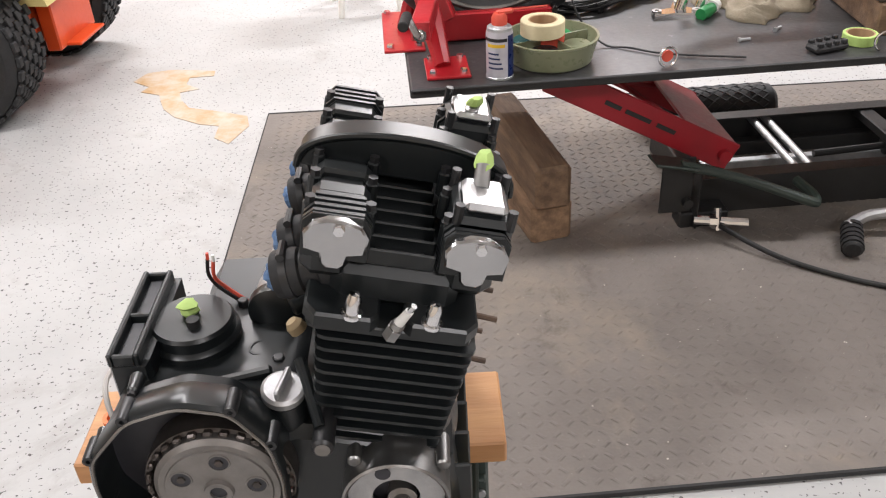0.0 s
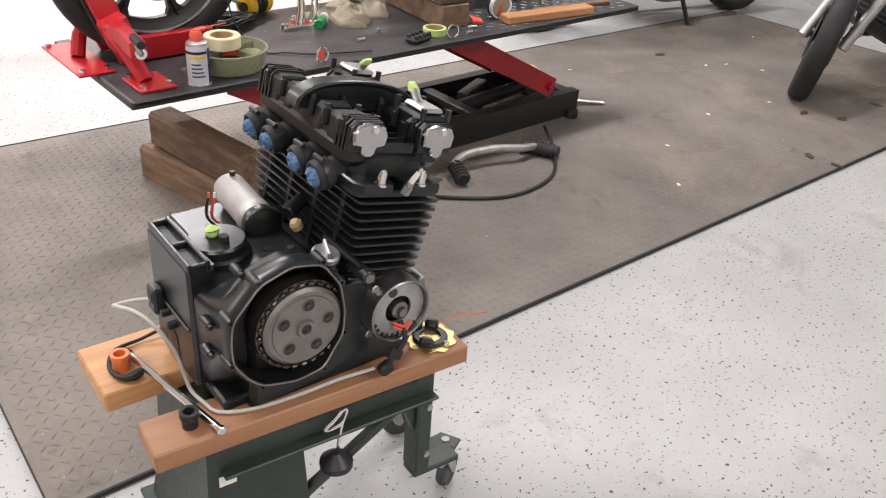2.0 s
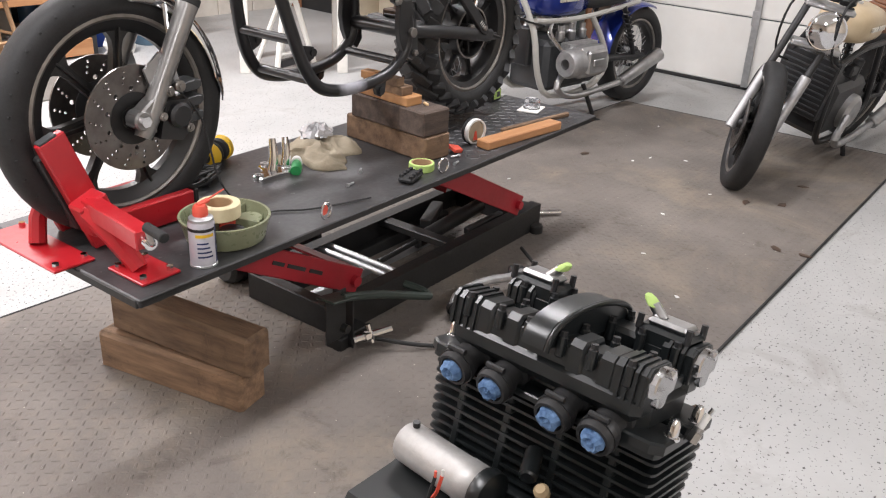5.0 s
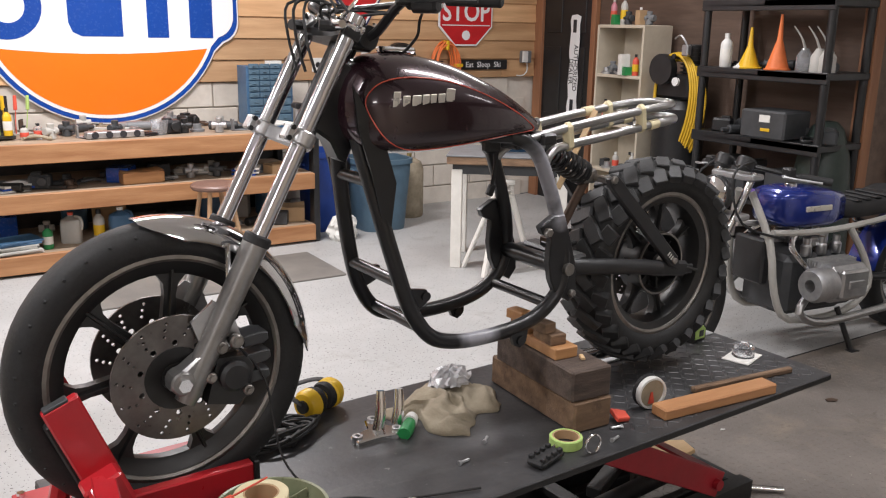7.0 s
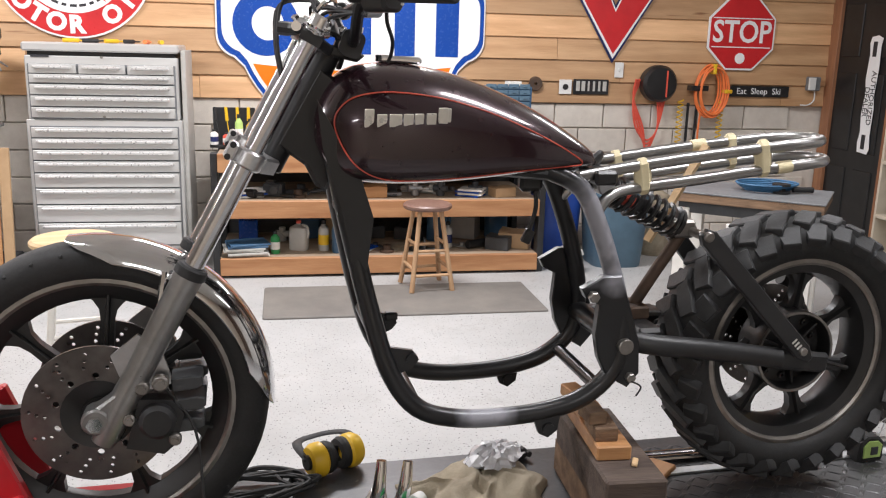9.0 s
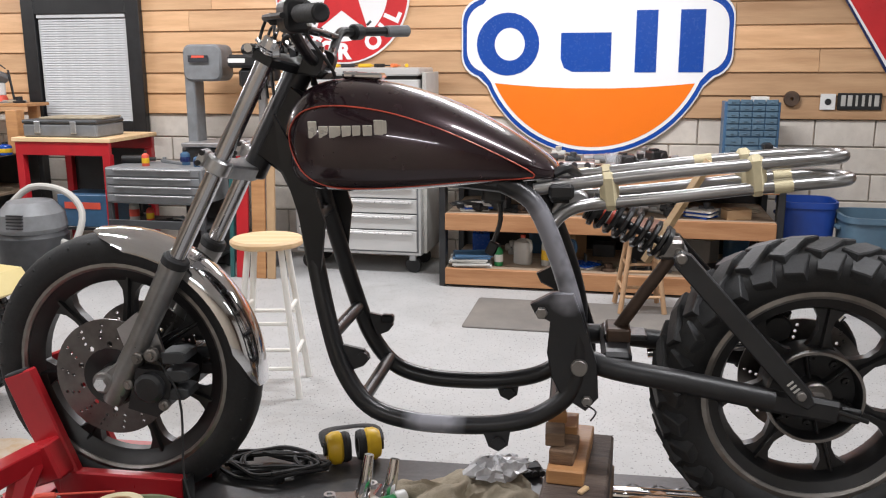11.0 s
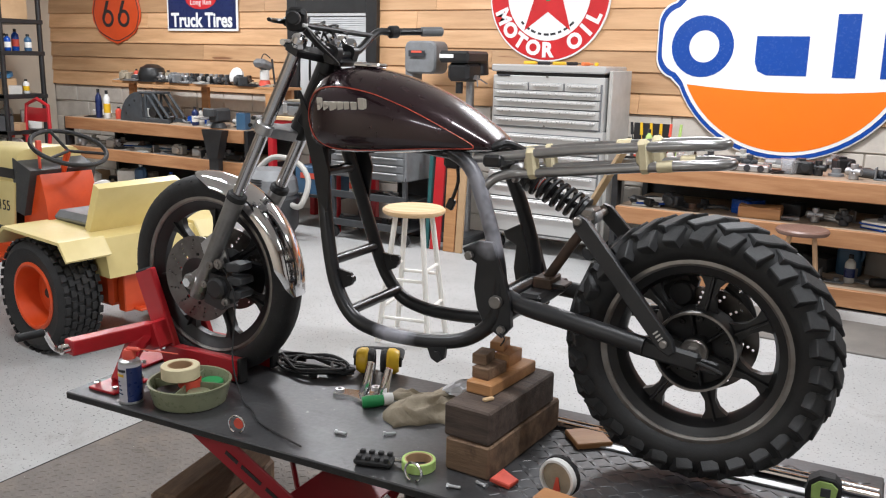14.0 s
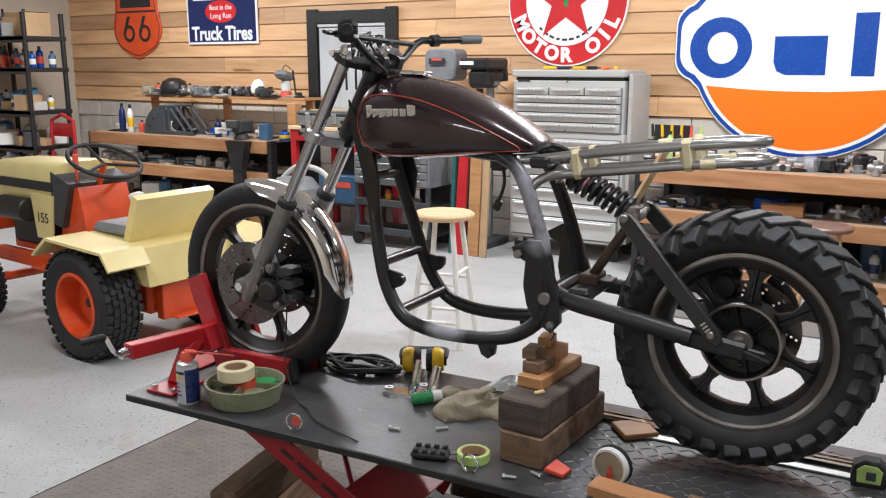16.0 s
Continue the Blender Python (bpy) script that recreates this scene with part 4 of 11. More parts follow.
        for q in (-1, 1):
            g.add([(r0, -0.005, q * 0.012), (r0, 0.005, q * 0.012), (r0, 0.0022, q * 0.027), (r0, -0.0022, q * 0.027), (r1, -0.005, q * 0.012), (r1, 0.005, q * 0.012), (r1, 0.0022, q * 0.023), (r1, -0.0022, q * 0.023)], [(0, 1, 2, 3), (4, 7, 6, 5), (1, 5, 6, 2), (3, 2, 6, 7), (0, 3, 7, 4)])
        me = g.mesh("spoke", M[rimm])
        for k in range(spokes):
            part("spoke", me, None, wh, "", ax @ Matrix.Rotation(2 * math.pi * k / spokes - radians(phase), 4, "Z"))
    for (s, rd) in disc:
        dk = part("brake_disc", disc_mesh(rd, rd * 0.48), None, wh, "drilled steel brake disc", ax @ pose(0, 0, s))
        cr = Geo().lathe([(rd * 0.5, s - 0.005), (rd * 0.5, s + 0.005), (hubr * 0.5, s + 0.012 * (1 if s < 0 else -1) + 0.004), (hubr * 0.5, s + 0.012 * (1 if s < 0 else -1) - 0.004)], ax, 28, closed=True)
        part("disc_carrier", cr, rimm, wh)
    return wh


# ---- the stripped motorcycle on the lift ----
bike = thing("motorcycle", "stripped black motorcycle with maroon tank and bare tail rails on lift", "motorcycle", BIKE, (0.75, 0, TOP))
FW, RW = (0.003, 0, 0.827), (1.52, 0, 0.852)
wheel(bike, "front_tyre", FW, 0.314, 0.25, 0.092, False, disc=((-0.078, 0.136), (0.078, 0.136)), hubr=0.05, phase=84)
wheel(bike, "rear_tyre", RW, 0.305, 0.22, 0.158, True, disc=((0.075, 0.13),), hubr=0.098, label="black knobbly rubber tyre", phase=82, cup=True)
part("bearing_ring", Geo().lathe([(0.02, -0.062), (0.03, -0.062), (0.033, -0.058), (0.033, -0.045), (0.02, -0.045)], pose(*RW) @ AY, 32, closed=True), "rimalu", bike, "worn bright bearing ring")
part("axle_nut", Geo().cyl((RW[0], -0.102, RW[2]), (RW[0], -0.055, RW[2]), 0.0105, seg=14).cyl((RW[0], -0.086, RW[2]), (RW[0], -0.06, RW[2]), 0.019, seg=6).cyl((RW[0], -0.064, RW[2]), (RW[0], -0.06, RW[2]), 0.024, seg=24), "rimalu", bike, "worn steel axle nut")
rc_ = part("rear_caliper", Geo().box(1.44, 0.09, 0.975, 0.11, 0.05, 0.06, 0.014, rot=(0, -35, 0)).cyl((1.46, 0.04, 0.965), (1.46, 0.1, 0.965), 0.03, seg=20, bev=0.004), "satin", bike, "black rear brake caliper")
part("caliper_bridge", Geo().box(1.47, 0.085, 1.012, 0.1, 0.04, 0.016, 0.006, rot=(0, -8, 0)), "chrome", rc_, "bright caliper bridge")
part("bleed_fitting", Geo().cyl((1.55, 0.08, 1.0), (1.56, 0.08, 1.03), 0.01, seg=12, bev=0.002).cyl((1.585, 0.085, 0.97), (1.6, 0.085, 0.99), 0.009, seg=12), "chrome", rc_, "bright hose fitting")
part("caliper_arm", Geo().tube([(1.56, 0.09, 0.99), (1.6, 0.09, 0.96), (1.62, 0.09, 0.9), (1.56, 0.09, 0.86)], 0.016, seg=10), "satin", rc_)
part("torque_rod", Geo().cyl((1.2, 0.13, 0.87), (1.42, 0.12, 0.9), 0.011, seg=12), "chrome", bike, "bright torque rod")

# fork
ux, uz = 0.468, 0.8837  # rake


def along(t, y, off=0.0):
    return (FW[0] + 0.033 + ux * t + uz * off, y, FW[2] + uz * t - ux * off)


for y in (-0.1, 0.1):
    g = Geo().lathe([(0.0, -0.055), (0.022, -0.055), (0.026, -0.03), (0.027, 0.05), (0.025, 0.1), (0.0275, 0.285), (0.0285, 0.295), (0.0285, 0.305), (0.0, 0.305)],
                    Matrix.Translation(along(0, y)) @ Vector((ux, 0, uz)).to_track_quat("Z", "Y").to_matrix().to_4x4(), 20)
    g.prism([(FW[0] - 0.026, FW[2] - 0.012), (FW[0] - 0.02, FW[2] + 0.018), (FW[0] + 0.004, FW[2] + 0.028), (FW[0] + 0.05, FW[2] + 0.06), (FW[0] + 0.04, FW[2] - 0.04), (FW[0] + 0.005, FW[2] - 0.03)], -y - 0.02, -y + 0.02, XZ, bev=0.006)
    g.cyl((FW[0], y - 0.024, FW[2]), (FW[0], y + 0.024, FW[2]), 0.026, seg=20, bev=0.004)
    lg = part("fork_leg", g, "forkleg", bike, "dull grey alloy fork lower")
    part("dust_seal", Geo().cyl(along(0.302, y), along(0.326, y), 0.03, seg=18, bev=0.004), "rubber", lg, "black rubber dust seal")
    part("fork_tube", Geo().cyl(along(0.3, y), along(0.81, y), 0.0185, seg=18, bev=0.003), "forktube", bike, "bright chrome fork tube")
    part("fork_cap", Geo().cyl(along(0.8, y), along(0.83, y), 0.019, seg=6, bev=0.003), "chrome", bike)
    part("clamp_ring", Geo().cyl(along(0.533, y), along(0.567, y), 0.028, seg=18, bev=0.004).box(*along(0.55, y, -0.035), 0.02, 0.03, 0.035, 0.004, rot=(0, 30, 0)), "alu", bike, "alloy fork clamp with bolts")
for y in (-0.1, 0.1):
    for e in (-0.012, 0.012):
        part("clamp_bolt", Geo().cyl(along(0.55 + e, y - 0.02, -0.037), along(0.55 + e, y + 0.02, -0.037), 0.006, seg=8), "satin", bike, "dark clamp bolt")
part("axle", Geo().cyl((FW[0], -0.132, FW[2]), (FW[0], 0.132, FW[2]), 0.01, seg=12).cyl((FW[0], -0.136, FW[2]), (FW[0], -0.124, FW[2]), 0.015, seg=6), "chrome", bike)
part("lower_yoke", Geo().prism([(-0.02, -0.1), (0.02, -0.1), (0.05, -0.03), (0.05, 0.03), (0.02, 0.1), (-0.02, 0.1), (-0.005, 0.04), (-0.005, -0.04)], -0.015, 0.015, Matrix.Translation(along(0.55, 0, 0.01)) @ pose(0, 0, 0, 0, 28, 0), bev=0.004), "castalu", bike, "cast alloy lower yoke")
part("upper_yoke", Geo().prism([(-0.022, -0.12), (0.018, -0.12), (0.05, -0.035), (0.05, 0.035), (0.018, 0.12), (-0.022, 0.12), (-0.008, 0.04), (-0.008, -0.04)], -0.01, 0.01, Matrix.Translation(along(0.795, 0, 0.0)) @ pose(0, 0, 0, 0, 28, 0), bev=0.004), "satin", bike, "black upper yoke")
for y in (-0.105, 0.105):
    part("pinch_bolt", Geo().cyl(along(0.8, y - 0.02, -0.035), along(0.8, y + 0.02, -0.035), 0.009, seg=10).cyl(along(0.812, y, -0.0), along(0.838, y, -0.0), 0.021, seg=16, bev=0.004), "chrome", bike, "bright clamp bolt")
for k, y in enumerate((-0.03, 0.02, 0.06)):
    part("loose_wire", Geo().tube([along(0.84, y - 0.05, -0.01), along(0.87, y, -0.05 + 0.02 * k), along(0.83, y + 0.04, -0.07), along(0.76, y + 0.02, -0.045), along(0.7, y, 0.0)], 0.0035, seg=6), "rubber", bike, "loose black wire")
part("neck_gusset", Geo().prism([(0.345, 1.33), (0.43, 1.478), (0.47, 1.45), (0.49, 1.4), (0.47, 1.3), (0.44, 1.24), (0.42, 1.25), (0.4, 1.29)], -0.03, 0.03, XZ, bev=0.008), "framepaint", bike, "black welded neck gusset")
part("headstock", Geo().cyl(along(0.54, 0, 0.045), along(0.8, 0, 0.045), 0.028, seg=18, bev=0.003), "black", bike)
for s, y in ((-1, -0.112), (1, 0.112)):
    yc = y * 0.75
    cal = part("caliper", Geo().prism([(0.06, -0.05), (0.13, -0.055), (0.15, -0.03), (0.155, 0.03), (0.13, 0.055), (0.07, 0.05)], yc - 0.03, yc + 0.03, pose(FW[0], 0, FW[2], 0, 10, 0) @ XZ @ Matrix.Scale(-1, 4, (0, 0, 1)), bev=0.008), "satin", bike, "black twin brake caliper")
    for dx, dz in ((0.172, 0.062), (0.176, 0.02), (0.172, -0.022)):
        part("caliper_finger", Geo().prism([(-0.035, -0.012), (0.01, -0.013), (0.022, -0.006), (0.022, 0.01), (0.005, 0.015), (-0.035, 0.013)], -yc - 0.028, -yc + 0.028, pose(FW[0] + dx, 0, FW[2] + dz, 0, -4, 0) @ XZ, bev=0.003), "darkgrey", cal, "dark cast caliper finger")
    for dx, dz, r in ((0.085, 0.062, 0.014), (0.118, 0.07, 0.016), (0.06, 0.0, 0.012), (0.14, -0.045, 0.012)):
        part("caliper_bolt", Geo().cyl((FW[0] + dx, yc + s * 0.024, FW[2] + dz), (FW[0] + dx, yc + s * 0.042, FW[2] + dz), r, seg=14, bev=0.003).cyl((FW[0] + dx, yc + s * 0.042, FW[2] + dz), (FW[0] + dx, yc + s * 0.047, FW[2] + dz), r * 0.55, seg=6), "rimalu", cal, "worn steel bolt")
    part("piston_cover", Geo().lathe([(0, 0.0), (0.034, 0.0), (0.034, 0.016), (0.026, 0.022), (0, 0.022)], pose(FW[0] + 0.11, yc + s * 0.028, FW[2] - 0.005) @ AY @ (ID4 if s > 0 else Matrix.Scale(-1, 4, (0, 0, 1))), 24), "satin", cal)
    part("caliper_bracket", Geo().prism([(0.03, 0.12), (0.08, 0.16), (0.12, 0.13), (0.14, 0.06), (0.1, 0.05), (0.05, 0.06)], 0, 0.008, pose(FW[0], y * 0.8, FW[2]) @ XZ), "alu", bike)
g = Geo().tube([along(0.1, -0.1, 0.03), (0.18, -0.12, 0.8), (0.2, -0.16, 0.62), (0.27, -0.2, TOP + 0.012), (0.34, -0.24, TOP + 0.006), (0.42, -0.3, TOP + 0.006), (0.6, -0.36, TOP + 0.006)], 0.0028, seg=6, smooth=6)
solo("brake_cable", g, "rubber", "thin black cable trailing from the fork onto the deck", "cable", BIKE)

# fender
rings = []
for k in range(27):
    a = radians(98 - k * 3.93)
    e = min(k, 26 - k) / 4.0
    w_ = 0.062 * (0.5 + 0.5 * min(1.0, e) ** 0.5)
    drop = 0.045 * (w_ / 0.062) ** 3
    ring = []
    for j in range(9):
        b = radians(-90 + j * 22.5)
        rr_ = 0.333 - drop * (1 - math.cos(b)) - 0.024
        ring.append((FW[0] + (rr_ + 0.024) * math.cos(a), w_ * math.sin(b), FW[2] + (rr_ + 0.024) * math.sin(a)))
    for j in range(8, -1, -1):
        b = radians(-90 + j * 22.5)
        rr_ = 0.3305 - drop * (1 - math.cos(b)) - 0.024
        ring.append((FW[0] + (rr_ + 0.024) * math.cos(a), (w_ - 0.002) * math.sin(b), FW[2] + (rr_ + 0.024) * math.sin(a)))
    rings.append(ring)
part("front_fender", Geo().loft(rings), "chrome", bike, "chromed steel front fender", sharp=50)
for s in (-1, 1):
    part("fender_stay", Geo().tube([(FW[0] + 0.13, s * 0.064, FW[2] + 0.27), (FW[0] + 0.12, s * 0.085, FW[2] + 0.2), along(0.2, s * 0.088)], 0.006, seg=6), "chrome", bike)

# handlebar with its crossbar and controls
hb = [(0.605, -0.375, 1.602), (0.525, -0.26, 1.606), (0.487, -0.195, 1.6), (0.49, -0.062, 1.527), (0.49, 0.062, 1.527), (0.48, 0.19, 1.585), (0.505, 0.25, 1.591), (0.605, 0.375, 1.597)]
hbar = part("handlebar", Geo().tube(hb, 0.0112, seg=10, smooth=5), "black", bike, "black handlebar")
part("crossbar", Geo().cyl((0.488, -0.175, 1.592), (0.482, 0.165, 1.577), 0.0075, seg=10), "black", hbar)
part("grip", Geo().cyl(hb[0], Vector(hb[0]).lerp(Vector(hb[1]), 0.85), 0.0165, seg=14, bev=0.003), "rubber", hbar, "black rubber grip")
part("grip", Geo().cyl(hb[7], Vector(hb[7]).lerp(Vector(hb[6]), 0.45), 0.0145, seg=14, bev=0.003), "grey", hbar, "grey throttle sleeve")
q = Vector((0.515, -0.24, 1.604))
sw_ = part("switch_housing", Geo().prism(rrect(0.052, 0.06, 0.016, 3), -0.026, 0.026, pose(*q, 90, 0, 35), bev=0.006), "black", hbar, "black switch housing")
part("switch_button", Geo().cyl(q + Vector((0.02, -0.012, 0.012)), q + Vector((0.034, -0.018, 0.018)), 0.008, seg=10), "rubber", sw_)
part("switch_button", Geo().box(q[0] + 0.026, q[1] - 0.004, q[2] - 0.014, 0.014, 0.018, 0.01, 0.002), "plasticwhite", sw_, "worn pale switch")
part("clutch_perch", Geo().cyl((0.5, -0.215, 1.602), (0.492, -0.2, 1.6), 0.02, seg=16, bev=0.003).box(0.475, -0.215, 1.6, 0.034, 0.026, 0.022, 0.005), "black", hbar, "black lever perch")
part("clutch_lever", Geo().tube([(0.462, -0.22, 1.6), (0.47, -0.27, 1.6), (0.54, -0.38, 1.598)], [0.007, 0.006, 0.005], seg=8), "black", hbar)
part("throttle_housing", Geo().cyl((0.5, 0.235, 1.59), (0.512, 0.262, 1.592), 0.019, seg=14, bev=0.003), "satin", hbar)
for y in (-0.04, 0.04):
    cl_ = part("bar_clamp", Geo().prism(rrect(0.044, 0.05, 0.014, 3), y - 0.014, y + 0.014, pose(0.488, 0, 1.522, 0, 20, 0) @ XZ @ Matrix.Scale(-1, 4, (0, 0, 1)), bev=0.003), "satin", bike, "black bar clamp")
    for dx in (-0.016, 0.016):
        part("clamp_bolt", Geo().cyl((0.488 + dx, y, 1.543), (0.49 + dx, y, 1.553), 0.006, seg=6), "chrome", cl_, "bright bolt head")
for k, (x, y, z, a) in enumerate(((0.395, -0.075, 1.553, 20), (0.4, 0.07, 1.556, -30), (0.44, -0.03, 1.548, 60), (0.45, 0.1, 1.556, 10), (0.43, -0.11, 1.545, 80), (0.46, 0.015, 1.55, 45))):
    pc = part("perch_clamp", Geo().prism(rrect(0.03, 0.02, 0.006, 2), -0.008, 0.008, pose(x, y, z, 70, a, a * 1.3), bev=0.002), "chrome" if k % 2 == 0 else "castalu", bike, "bright clamp and bracket")
    part("clamp_bolt", Geo().cyl((x, y, z), (x - 0.014, y - 0.006, z + 0.016), 0.0048, seg=6), "chrome", pc)
for y in (-0.09, 0.08):
    part("lamp_bracket", Geo().tube([along(0.8, y, -0.03), (0.375, y * 0.9, 1.546), (0.352, y * 0.8, 1.548)], 0.012, seg=8), "satin", bike, "black lamp bracket stub")
part("cable_guide", Geo().tube([(0.41, -0.06, 1.56), (0.43, -0.08, 1.59), (0.455, -0.05, 1.6), (0.46, 0.0, 1.58), (0.45, 0.03, 1.556)], 0.0042, seg=8), "chrome", bike, "bright bent cable guide")
for k in range(4):
    part("loose_wire", Geo().tube([(0.49 + 0.01 * k, -0.17 + 0.05 * k, 1.575), (0.45 - 0.008 * k, -0.11 + 0.05 * k, 1.57 + 0.008 * k), (0.43, -0.04 + 0.03 * k, 1.555), (0.465, 0.02 - 0.02 * k, 1.535), (0.475, -0.01, 1.5), (0.47, 0.01 * k, 1.475)], 0.0036, seg=6), "rubber", bike, "loose black wire")
part("neck_cover", Geo().prism([(0.42, 1.525), (0.5, 1.51), (0.515, 1.5), (0.5, 1.488), (0.44, 1.5)], -0.035, 0.035, XZ, bev=0.005), "black", bike, "black steering stem cover")
part("dangling_lead", Geo().tube([(0.525, -0.215, 1.585), (0.53, -0.19, 1.56), (0.545, -0.16, 1.53), (0.55, -0.12, 1.505), (0.548, -0.1, 1.492)], 0.0035, seg=6), "rubber", hbar, "black lead hanging to the tank")

# tank
TZ = [(0.415, 1.385, 1.345, 0.045), (0.43, 1.43, 1.298, 0.082), (0.46, 1.468, 1.273, 0.118), (0.5, 1.486, 1.263, 0.138), (0.56, 1.492, 1.26, 0.148), (0.64, 1.484, 1.262, 0.15), (0.72, 1.464, 1.268, 0.146), (0.8, 1.433, 1.277, 0.136), (0.87, 1.399, 1.282, 0.12), (0.93, 1.363, 1.286, 0.1), (0.975, 1.331, 1.289, 0.08), (0.995, 1.312, 1.292, 0.06)]


def tank_y(x, z):
    for a, b in zip(TZ, TZ[1:]):
        if a[0] <= x <= b[0]:
            t = (x - a[0]) / (b[0] - a[0])
            zt, zb, hw = (a[k] + (b[k] - a[k]) * t for k in (1, 2, 3))
            break
    else:
        return 0.06
    zm = zb + (zt - zb) * 0.36
    u = (z - zm) / (zt - zm) if z > zm else (zm - z) / (zm - zb)
    e = 2.3 if z > zm else 4.5
    return hw * max(0.0, 1 - min(abs(u), 1) ** e) ** (1 / e)


rings = []
for x, zt, zb, hw in TZ:
    zm = zb + (zt - zb) * 0.36
    ring = []
    for k in range(32):
        a = 2 * math.pi * k / 32
        c, s = math.cos(a), math.sin(a)
        e = 2.3 if s > 0 else 4.5
        ring.append((x, hw * abs(c) ** (2 / e) * (1 if c > 0 else -1), zm + (zt - zm if s > 0 else zm - zb) * abs(s) ** (2 / e) * (1 if s > 0 else -1)))
    rings.append(ring)
tk = part("tank", Geo().loft(rings), "tank", bike, "glossy dark maroon teardrop fuel tank with thin red pinstripe", sharp=60)
tk.modifiers.new("smooth", "SUBSURF").levels = 2
tk.modifiers["smooth"].render_levels = 2
loop = [(0.449, 1.385), (0.47, 1.418), (0.51, 1.434), (0.57, 1.437), (0.66, 1.425), (0.76, 1.395), (0.86, 1.352), (0.935, 1.312), (0.945, 1.299), (0.925, 1.296), (0.82, 1.291), (0.7, 1.28), (0.6, 1.274), (0.535, 1.278), (0.487, 1.302), (0.458, 1.345)]
for s in (-1, 1):
    P_ = []
    for i in range(len(loop)):
        for t in (0,):
            a, b = loop[i], loop[(i + 1) % len(loop)]
            x, z = a[0] + (b[0] - a[0]) * t, a[1] + (b[1] - a[1]) * t
            P_.append((x, s * (tank_y(x, z) * 0.985 + 0.001), z))
    part("pinstripe", Geo().tube(P_, 0.0015, seg=6, closed=True, smooth=6), "stripe", tk, "thin red pinstripe")
for k, (dx, w_, h_) in enumerate(((0.0, 0.015, 0.034), (0.019, 0.016, 0.024), (0.038, 0.02, 0.024), (0.06, 0.016, 0.024), (0.078, 0.014, 0.024), (0.096, 0.016, 0.024), (0.115, 0.016, 0.034), (0.13, 0.006, 0.032))):
    dx, w_ = dx * 1.18, w_ * 1.16
    x = 0.5 + dx
    z = 1.386 + h_ / 2 - 0.012 + dx * 0.03
    part("badge_bar", Geo().box(x + w_ / 2, -tank_y(x + 0.01, 1.39) * 0.99 - 0.001, z, w_, 0.004, h_, 0.001, rot=(8, 0, 1)), "silverbadge", tk, "silver badge bar")
part("fuel_cap", Geo().box(0.585, -0.005, 1.494, 0.085, 0.05, 0.014, 0.005, rot=(0, 2, 0)).cyl((0.555, -0.005, 1.49), (0.555, -0.005, 1.503), 0.016, seg=14), "chrome", tk, "polished fuel cap")
part("petcock", Geo().box(0.86, -0.03, 1.255, 0.05, 0.03, 0.04, 0.008).tube([(0.87, -0.03, 1.25), (0.875, -0.03, 1.2), (0.86, -0.035, 1.15)], 0.005, seg=6).box(0.858, -0.035, 1.14, 0.022, 0.012, 0.03, 0.003, rot=(0, 25, 0)), "black", bike, "black fuel tap with a dangling wire")

